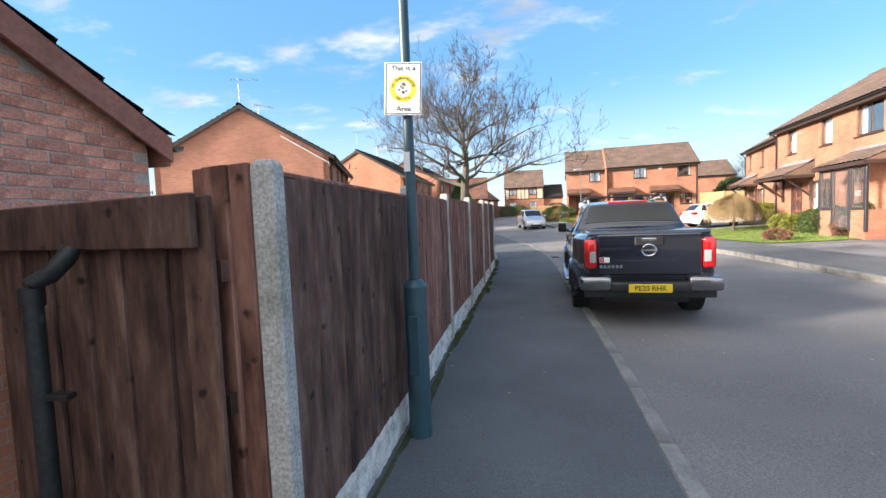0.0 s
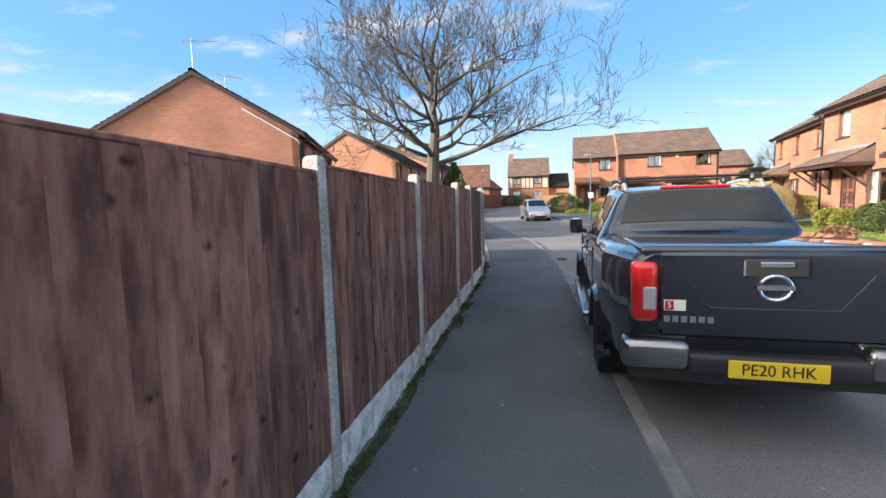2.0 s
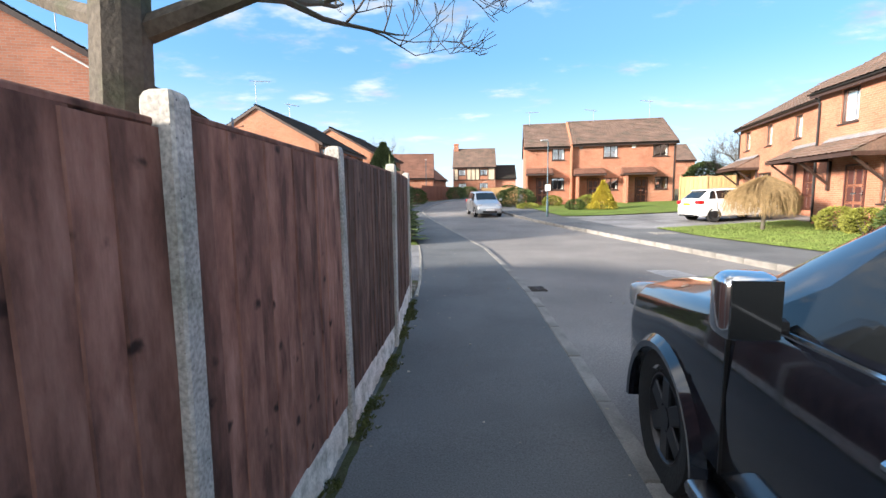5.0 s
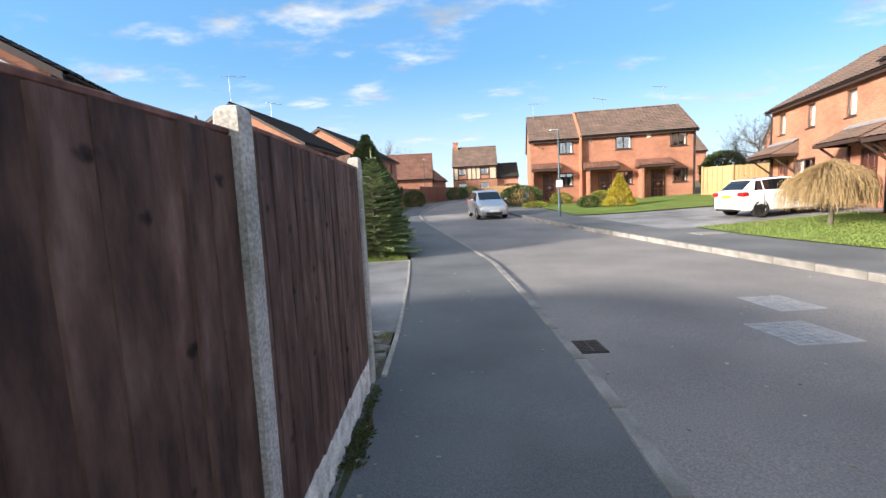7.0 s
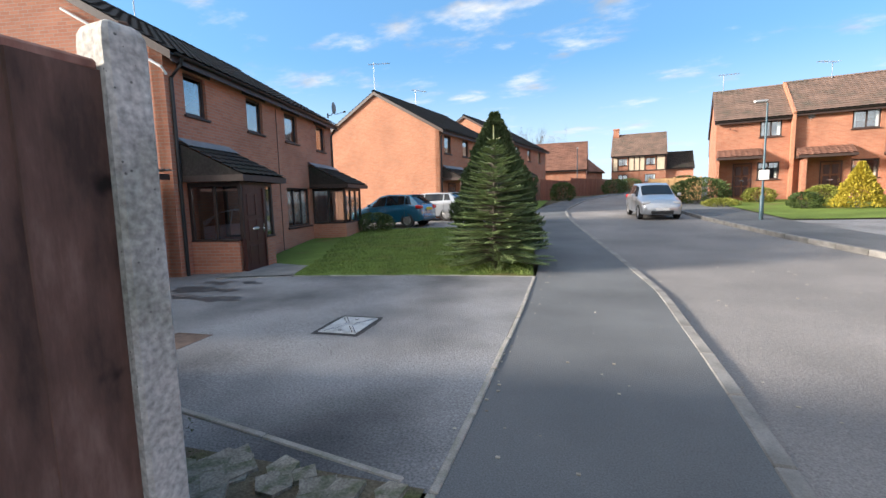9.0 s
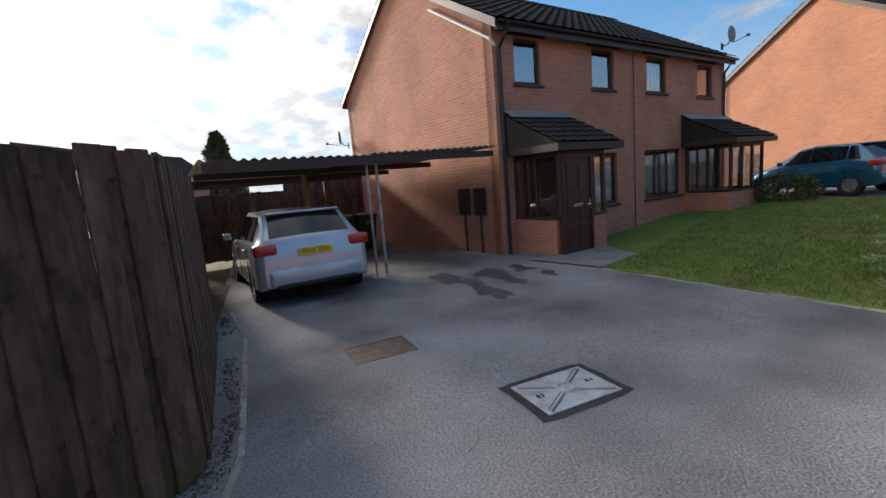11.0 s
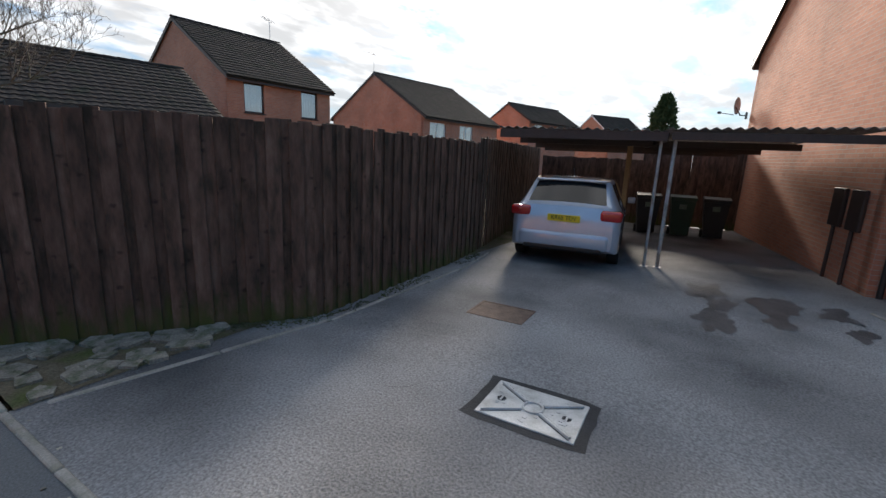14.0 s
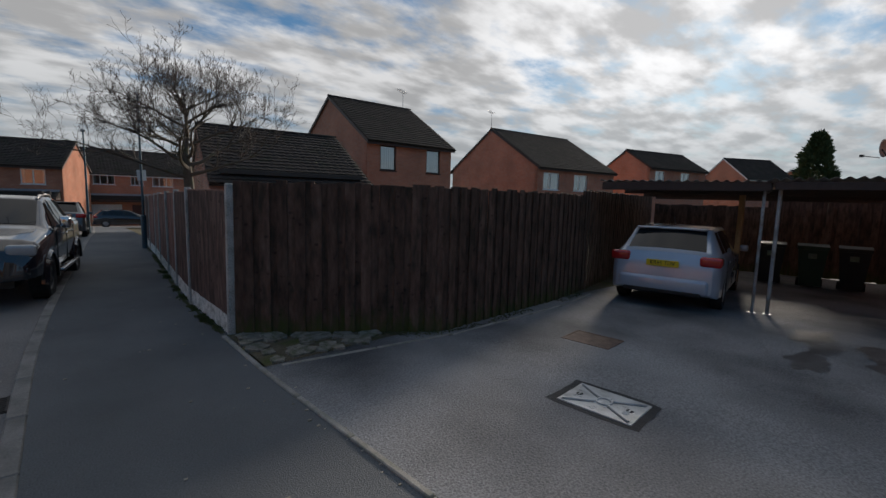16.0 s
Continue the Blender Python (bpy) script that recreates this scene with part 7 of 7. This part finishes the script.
def build_covers():
    frame_m = mat("dark_bitumen_patch", (0.03, 0.03, 0.032), 0.85, spread=0.3, scale=5, fine=90, bump=0.5)
    plate_m = mat("pale_cast_metal", (0.46, 0.47, 0.47), 0.55, metal=0.3, spread=0.15, scale=6, fine=80, bump=0.25, second=(0.30, 0.30, 0.29))
    z = g(-1.8, 18.1) + 0.008
    root = thing("manhole_cover", "pale ribbed metal inspection cover in a dark patch on the drive", "manhole cover", pose(-1.74, 18.17, z, 0, 0, 4))
    me = Mesh()
    n = 26
    rim = []
    for i in range(n):
        a = 2 * math.pi * i / n
        c, s = math.cos(a), math.sin(a)
        k = 1 / max(abs(c) / 0.305, abs(s) / 0.40)
        k *= 1 + 0.10 * noise.noise(Vector((c * 2, s * 2, 4)))
        rim.append((c * k, s * k, 0.002))
    me.face(rim)
    part("patch", me, frame_m, root, "black bitumen surround")
    me = Mesh()
    me.box((-0.235, -0.325, -0.02), (0.235, 0.325, 0.010), bev=0.004)
    pl = part("plate", me, plate_m, root, "pale cast plate")
    for a, b in (((-0.2, -0.29), (-0.05, -0.06)), ((0.2, -0.29), (0.05, -0.06)), ((-0.2, 0.29), (-0.05, 0.06)), ((0.2, 0.29), (0.05, 0.06))):
        m2 = Mesh()
        m2.tube([(a[0], a[1], 0.012), (b[0], b[1], 0.012)], 0.013, 6)
        part("rib", m2, plate_m, pl)
        for q in (-1, 1):   # thin flat dark strip along each side of the rib
            ox = 0.021 * q
            m2 = Mesh()
            m2.face([(a[0] + ox - 0.005, a[1], 0.0106), (a[0] + ox + 0.005, a[1], 0.0106), (b[0] + ox + 0.005, b[1], 0.0106), (b[0] + ox - 0.005, b[1], 0.0106)])
            part("groove", m2, frame_m, pl)
    m2 = Mesh()
    m2.tube([(0.065 * math.cos(i * math.pi / 10), 0.065 * math.sin(i * math.pi / 10), 0.011) for i in range(21)], 0.011, 6)
    part("ring", m2, plate_m, pl, smooth=True)
    for y in (-0.225, 0.225):
        m2 = Mesh()
        m2.tube([(0, y, 0.0105), (0, y, 0.0112)], 0.032, 14)
        part("key_hole", m2, frame_m, pl)
        m2 = Mesh()
        m2.box((-0.03, y - 0.006, 0.011), (0.03, y + 0.006, 0.016))
        part("key_bar", m2, plate_m, pl)
    rnd = random.Random(3)
    for i in range(26):
        x, y = rnd.uniform(-0.19, 0.19), rnd.uniform(-0.27, 0.27)
        if abs(abs(y) - abs(x) * 1.45) < 0.05 or x * x + y * y < 0.009:
            continue
        m2 = Mesh()
        m2.box((x - 0.008, y - 0.014, 0.009), (x + 0.008, y + 0.014, 0.0135), bev=0.003)
        part("stud", m2, plate_m, pl)
    # rusty smaller cover
    rust = mat("rusty_cover", (0.15, 0.10, 0.075), 0.9, spread=0.3, scale=8, fine=60, bump=0.5)
    r2 = thing("access_cover", "rust-brown square cover set in the driveway", "manhole cover", pose(-3.36, 17.14, g(-3.36, 17.14) + 0.008, 0, 0, 5))
    me = Mesh()
    me.box((-0.22, -0.29, -0.02), (0.22, 0.29, 0.004), bev=0.004)
    part("plate", me, rust, r2)
    me = Mesh()
    for lo, hi in (((-0.245, -0.315, -0.02), (-0.222, 0.315, 0.006)), ((0.222, -0.315, -0.02), (0.245, 0.315, 0.006)), ((-0.222, -0.315, -0.02), (0.222, -0.292, 0.006)), ((-0.222, 0.292, -0.02), (0.222, 0.315, 0.006))):
        me.box(lo, hi)
    part("surround", me, rust, r2)
    worn = mat("worn_iron", (0.29, 0.29, 0.295), 0.7, metal=0.2, spread=0.2, scale=8, fine=70, bump=0.4)
    iron = mat("rusty_iron", (0.05, 0.04, 0.035), 0.8, spread=0.3, scale=8, fine=70, bump=0.4)
    # two ribbed road covers
    for x, y, w, l in ((4.5, 15.13, 0.34, 0.37), (5.2, 16.31, 0.3, 0.38)):
        rc = thing("road_cover", "grey ribbed iron cover flush with the road", "manhole cover", pose(x, y, g(x, y) - 0.052, 0, 0, 2), "road covers")
        me = Mesh()
        me.box((-w, -l, -0.03), (w, l, 0.003), bev=0.004)
        body = part("plate", me, worn, rc)
        for i in range(7):
            for j in range(7):
                s = Mesh()
                cx, cy = -w + 0.07 + i * (2 * w - 0.14) / 6, -l + 0.07 + j * (2 * l - 0.14) / 6
                s.box((cx - 0.035, cy - 0.012, 0.003), (cx + 0.035, cy + 0.012, 0.008))
                if (i + j) % 2:
                    s.v = [(cx + (p[1] - cy), cy + (p[0] - cx), p[2]) for p in s.v]
                part("stud", s, worn, body)
    # gully grate at the kerb
    gr = thing("gully_grate", "black slotted iron drain grate at the kerb", "drain", pose(2.25, 15.0, g(2.2, 15.0) - 0.05, 0, 0, 0) @ Matrix.Diagonal((0.78, 0.95, 1, 1)))
    me = Mesh()
    me.box((-0.19, -0.19, -0.03), (0.19, 0.19, 0.001))
    part("pit", me, INK, gr)
    for i in range(8):
        b = Mesh()
        b.box((-0.18, -0.17 + i * 0.046, 0.001), (0.18, -0.17 + i * 0.046 + 0.02, 0.010))
        part("bar", b, iron, gr)
    for x in (-0.185, 0.0, 0.165):
        b = Mesh()
        b.box((x, -0.185, 0.0015), (x + 0.022, 0.185, 0.009))
        part("cross_bar", b, iron, gr)


build_covers()


def build_edgings():
    """Concrete edging strips of the drive and the lawn."""
    root = tagged(thing("trim_edging", "pale concrete edging strips along the drive and lawn", "edging"), kind="structure")
    pale = mat("pale_edging", (0.30, 0.28, 0.25), 0.9, spread=0.2, scale=5, fine=80, bump=0.3, second=(0.16, 0.17, 0.12), island=0.12)
    me = Mesh()
    me.box((-0.5, -0.025, -0.12), (0.5, 0.025, 0.016), bev=0.008)
    data = me.data("edging_stone", pale)
    def run(pts):
        for p, q in zip(pts, pts[1:]):
            a, b = Vector((*p, 0)), Vector((*q, 0))
            L = (b - a).length
            n = max(1, round(L / 0.915))
            for i in range(n):
                c = a.lerp(b, (i + 0.5) / n)
                ob = part("edging_stone", data, None, root)
                ob.matrix_basis = pose(c.x, c.y, g(c.x, c.y) + random.uniform(-0.004, 0.006), 0, 0, math.degrees(math.atan2(b.y - a.y, b.x - a.x)) + random.uniform(-0.5, 0.5)) @ Matrix.Diagonal((L / n * 0.99, 1, 1, 1))
    run([(0.28, 14.35), (0.29, 15.6), (0.17, 19.0), (0.0, 21.85)])
    run([(0.0, 21.85), (-2.5, 21.52), (-4.95, 21.22)])
    run([(-4.95, 21.22), (-6.55, 20.75)])
    run([(0.1, 15.66), (-2.0, 15.95), (-4.7, 15.80), (-6.2, 15.5)])
    pth = patch("path_slabs", mat("grey_path_slab", (0.20, 0.19, 0.18), 0.9, spread=0.2, scale=3, fine=70, bump=0.4), [(-4.98, 21.26), (-5.5, 22.5), (-7.0, 22.9), (-6.6, 20.85)], 0.03, n=6, label="grey concrete path to the porch door", category="path")
    # broken paving by the fence corner
    rnd = random.Random(9)
    slabm = mat("broken_slab", (0.21, 0.19, 0.155), 0.95, spread=0.35, scale=7, fine=60, bump=0.8, second=(0.07, 0.085, 0.03), island=0.2)
    pv = tagged(thing("broken_paving", "broken mossy paving pieces at the fence corner", "paving"), kind="structure")
    for i in range(64):
        x, y = rnd.uniform(-1.7, 0.2), rnd.uniform(14.45, 15.55)
        if y < 14.42 - 0.68 * (x - 0.1):
            continue
        n = rnd.randint(4, 6)
        R = rnd.uniform(0.09, 0.22)
        poly = [(R * rnd.uniform(0.75, 1.1) * math.cos(2 * math.pi * k / n), R * rnd.uniform(0.75, 1.1) * math.sin(2 * math.pi * k / n)) for k in range(n)]
        me = Mesh()
        me.prism(poly, "z", -0.02, 0.028)
        ob = part("slab_piece", me, slabm, pv)
        ob.matrix_basis = pose(x, y, g(x, y) + 0.006, rnd.uniform(-3, 3), rnd.uniform(-3, 3), rnd.uniform(0, 360))


build_edgings()


def tufts(name, label, spots, n, size, material, seed):
    """Moss and weeds in cracks, too many to count."""
    rnd = random.Random(seed)
    me = Mesh()
    for i in range(n):
        p, q, w, dz = rnd.choice(spots)
        t = rnd.random()
        x, y = p[0] + (q[0] - p[0]) * t + rnd.gauss(0, w), p[1] + (q[1] - p[1]) * t + rnd.gauss(0, w)
        if noise.noise(Vector((x * 2.2, y * 2.2, seed))) < -0.12:
            continue
        b = Vector((x, y, g(x, y) + dz))
        for k in range(4):
            a = rnd.uniform(0, 6.28)
            d = Vector((math.cos(a) * 0.8, math.sin(a) * 0.8, rnd.uniform(0.3, 1.2))).normalized()
            cards(me, b, d, Vector((-math.sin(a), math.cos(a), 0.2)), size * rnd.uniform(0.5, 1.5), size * 0.4)
    tagged(part(name, me, material), label, "weeds", kind="stuff")


MOSS_LEAF = leaf_mat("moss_green", (0.075, 0.09, 0.028))
tufts("fence_weeds", "low moss and weeds at the foot of the fence", [((fence_x(5.0) + 0.09, 5.0), (fence_x(14.1) + 0.09, 14.1), 0.025, 0.0), ((fence_x(8.2) + 0.11, 8.2), (fence_x(13.5) + 0.11, 13.5), 0.035, 0.0)], 2600, 0.03, MOSS_LEAF, 3)
tufts("drive_weeds", "moss and weeds along the driveway fence", [((0.1, 14.5), (-2.0, 15.9), 0.06, 0.015), ((-2.0, 15.9), (-6.0, 15.45), 0.05, 0.015)], 1500, 0.018, MOSS_LEAF, 5)
slab = thing("concrete_slab", "pale concrete slab set in the footpath by the lawn", "paving slab", pose(9.05, 24.2, g(9.05, 24.2) + 0.05, 0, 0, 6))
slab_mesh = Mesh()
slab_mesh.box((-0.42, -0.36, -0.05), (0.42, 0.36, 0.012), bev=0.01)
part("slab_top", slab_mesh, KERB, slab)
LAWN_BLADE = leaf_mat("lawn_blade", (0.14, 0.19, 0.045))


def lawn_blades(label, poly, n, dz, seed, size=0.05):
    rnd = random.Random(seed)
    a, b, c, d = [Vector(p) for p in poly]
    me = Mesh()
    for i in range(n):
        u, v = rnd.random(), rnd.random()
        p = a.lerp(b, u).lerp(d.lerp(c, u), v)
        an = rnd.uniform(0, 6.28)
        dr = Vector((math.cos(an) * 0.6, math.sin(an) * 0.6, 1)).normalized()
        cards(me, Vector((p.x, p.y, g(p.x, p.y) + dz)), dr, Vector((-math.sin(an), math.cos(an), 0)), size * rnd.uniform(0.6, 1.5), 0.014)
    tagged(part("grass", me, LAWN_BLADE), label, "grass", kind="stuff")


lawn_blades("short grass blades of the front lawn", [(-4.9, 21.3), (-0.08, 21.9), (-1.2, 31), (-9.3, 31)], 27000, 0.016, 1)
lawn_blades("short grass blades of the lawn across the road", [(10.0, 16.6), (15.2, 15.9), (15.8, 26.5), (9.55, 25.7)], 20000, 0.072, 2, 0.045)


def build_gate_corner():
    z = 0.0
    root = thing("drainpipe", "weathered black drainpipe with an offset bend beside the gate", "drainpipe")
    me = Mesh()
    me.tube([(-1.62, 1.43, 1.46), (-1.63, 1.41, 1.42), (-1.68, 1.39, 1.36), (-1.735, 1.37, 1.33), (-1.75, 1.37, 1.26), (-1.75, 1.37, 0.0)], 0.036, 12)
    part("pipe", me, mat("scuffed_black_pipe", (0.02, 0.023, 0.024), 0.5, spread=0.4, scale=8, fine=40, bump=0.2, second=(0.10, 0.11, 0.11), amount=0.3), root, smooth=True)
    me = Mesh()
    me.tube([(-1.75, 1.37, 1.24), (-1.75, 1.37, 1.31)], 0.044, 12)
    me.box((-1.79, 1.35, 0.86), (-1.62, 1.40, 0.885), bev=0.004)
    part("bracket", me, BLACK_PL, root, smooth=True)
    # lean-to sheet behind the gate
    ro = thing("lean_to_roof", "pale corrugated sheet roof behind the side gate", "roof")
    me = Mesh()
    n = 90
    me.grid([[(-2.85 + 1.9 * i / n, 1.95 + dy - 0.25 * i / n, 1.615 + 0.012 * math.sin(i * 1.3) + dy * 0.05) for i in range(n + 1)] for dy in (0.0, 1.2)])
    ob = part("sheet", me, GALV, ro, smooth=True)
    me = Mesh()
    for x, y in ((-2.7, 3.0), (-1.15, 2.7)):
        me.tube([(x, y, 0), (x, y, 1.66)], 0.03, 6)
    part("support", me, BROWN_FRAME, ro)
    bb = thing("round_vent", "pale round-topped plastic vent behind the fence", "vent", pose(-0.99, 1.75, 1.68))
    me = Mesh()
    me.tube([(0, 0, -0.25), (0, 0, 0.0), (0, 0, 0.04), (0, 0, 0.055)], [0.04, 0.04, 0.03, 0.012], 12)
    part("cap", me, mat("pale_plastic", (0.55, 0.55, 0.55), 0.5), bb, smooth=True)


build_gate_corner()


def build_bins():
    for x, y, yaw, c, lab in ((-12.2, 18.0, 100, (0.012, 0.04, 0.02), "dark green wheeled bin under the carport"), (-12.4, 18.75, 96, (0.012, 0.013, 0.014), "black wheeled bin under the carport"), (-12.0, 17.2, 103, (0.012, 0.013, 0.014), "black wheeled bin under the carport")):
        root = thing("wheelie_bin", lab, "bin", pose(x, y, g(x, y), 0, 0, yaw), "wheeled bins")
        m = mat("bin_plastic", c, 0.5, spread=0.15, scale=4, fine=60, bump=0.1)
        me = Mesh()
        lo = [(-0.2, -0.22), (0.2, -0.22), (0.2, 0.22), (-0.2, 0.22)]
        hi = [(-0.28, -0.30), (0.28, -0.30), (0.28, 0.32), (-0.28, 0.32)]
        me.grid([[(p[0], p[1], 0.06) for p in lo], [(p[0], p[1], 0.95) for p in hi], [(p[0] * 1.06, p[1] * 1.06, 0.96) for p in hi], [(p[0] * 1.06, p[1] * 1.06, 1.0) for p in hi]], closed=True)
        me.face([(p[0], p[1], 0.06) for p in lo])
        part("bin_body", me, m, root)
        me = Mesh()
        me.prism([(-0.34, 1.0), (0.36, 1.0), (0.36, 1.03), (0.1, 1.08), (-0.34, 1.04)], "x", -0.3, 0.3)
        part("lid", me, m, root)
        for s in (-1, 1):
            me = Mesh()
            me.tube([(s * 0.2, 0.24, 0.1), (s * 0.26, 0.24, 0.1)], 0.1, 14)
            part("wheel", me, TYRE, root, smooth=True)
        me = Mesh()
        me.box((-0.08, -0.325, 0.74), (0.08, -0.29, 0.86))
        part("label", me, mat("pale_sticker", (0.12, 0.16, 0.12), 0.5), root)


build_bins()


def dish(x, y, z, yaw, label):
    root = thing("satellite_dish", label, "satellite dish", pose(x, y, z, 0, 0, yaw), "satellite dishes")
    me = Mesh()
    rows = []
    for i in range(7):
        r = 0.24 * i / 6
        rows.append([(math.cos(a) * r, -0.35 + 0.9 * r * r, math.sin(a) * r * 1.05 + 0.3) for a in [2 * math.pi * k / 24 for k in range(25)]])
    me.grid(rows)
    part("reflector", me, mat("grey_dish", (0.22, 0.22, 0.23), 0.7), root, smooth=True)
    me = Mesh()
    me.tube([(0, 0, 0), (0, -0.18, 0.02), (0, -0.34, 0.28)], 0.018, 6)
    me.box((-0.06, -0.02, -0.1), (0.06, 0.0, 0.1))
    part("bracket", me, BLACK_PL, root)
    me = Mesh()
    me.tube([(0, -0.36, 0.04), (0, -0.75, 0.12)], 0.012, 6)
    me.box((-0.03, -0.82, 0.09), (0.03, -0.73, 0.16))
    part("feed_arm", me, BLACK_PL, root)


dish(-9.95, 30.5, 5.35, 100, "grey satellite dish at the eaves of the brick pair")
dish(-15.6, 19.05, 3.35, -20, "satellite dish on an arm at the gable end")
dish(8.7, 45.05, 5.2, -12, "small pale satellite dish on the terrace wall")
dish(12.3, 44.05, 5.4, -12, "small dark satellite dish on the terrace wall")


def scatter():
    """Leaves, grit and litter on path and road."""
    rnd = random.Random(8)
    me = Mesh()
    for i in range(420):
        y = rnd.uniform(1, 24)
        x = rnd.uniform(fence_x(y) + 0.1, 7.0) if rnd.random() < 0.7 else fence_x(min(y, 14)) + abs(rnd.gauss(0.08, 0.08))
        road = x > along(KERB_L, y)
        z = g(x, y) + (-0.053 if road else 0.003)
        s = rnd.uniform(0.004, 0.014)
        me.box((x - s, y - s * 0.7, z), (x + s, y + s * 0.7, z + s * 0.5))
    tagged(part("grit", me, mat("pale_grit", (0.30, 0.27, 0.22), 0.9, island=0.0, spread=0.5, scale=3, fine=9)), "scattered pale grit and crumbs on path and road", "grit", kind="stuff")


scatter()


def build_ground_wear():
    """Moss edge below the fence and hairline cracks in the footpath."""
    me = Mesh()
    rows = []
    for i in range(180):
        y = 1.6 + 12.6 * i / 179
        x0 = fence_x(y) + 0.05
        w = 0.02 + 0.055 * max(0.0, 0.55 + noise.noise(Vector((y * 1.3, 2.0, 0.5))) + 0.5 * noise.noise(Vector((y * 5.1, 7.0, 0.5))))
        rows.append([(x0, y, g(x0, y) + 0.012), (x0 + w * 0.6, y, g(x0, y) + 0.007), (x0 + w, y, g(x0 + w, y) - 0.002)])
    me.grid(rows)
    tagged(part("moss_edge", me, MOSS, smooth=True), "strip of moss and dirt below the fence", "moss", kind="structure")
    rnd = random.Random(12)
    dark = simple("crack_shadow", (0.02, 0.02, 0.022), 0.95)
    for sx, sy, dx, dy, n in ((0.30, 8.1, 0.02, 1.0, 16), (0.9, 11.2, 0.5, 0.4, 8), (-1.35, 17.2, -0.6, 0.5, 10)):
        me = Mesh()
        p = Vector((sx, sy, 0))
        rows = []
        for k in range(n):
            w = 0.0025 * rnd.uniform(0.5, 1.3) * (1 if 0 < k < n - 1 else 0.2)
            rows.append([(p.x - w, p.y, g(p.x, p.y) + 0.0085), (p.x + w, p.y, g(p.x, p.y) + 0.0085)])
            p += Vector((dx * 0.07 + rnd.gauss(0, 0.022), dy * 0.07 + rnd.gauss(0, 0.012), 0))
        me.grid(rows)
        tagged(part("crack", me, dark), "thin dark crack in the asphalt", "crack", kind="structure")
    # darker oil and damp stains with their own outline
    damp = mat("damp_asphalt", (0.07, 0.07, 0.073), 0.5, spread=0.4, scale=4, fine=120, bump=0.5)
    for sx, sy, R in ((-6.2, 18.95, 0.42), (-5.55, 19.15, 0.30), (-4.75, 19.1, 0.36), (-6.0, 19.75, 0.5), (-5.2, 19.75, 0.28), (-6.1, 20.35, 0.34), (-5.3, 20.45, 0.22)):
        me = Mesh()
        rim = []
        for k in range(28):
            a = 2 * math.pi * k / 28
            r = R * (0.75 + 0.75 * noise.noise(Vector((math.cos(a) * 1.6 + sx * 3, math.sin(a) * 1.6 + sy * 3, 1.0))))
            x, y = sx + math.cos(a) * r * 1.4, sy + math.sin(a) * r * 0.7
            rim.append((x, y, g(x, y) + 0.0105))
        me.face(rim)
        tagged(part("stain", me, damp), "dark damp stain on the driveway", "stain", kind="structure")


build_ground_wear()
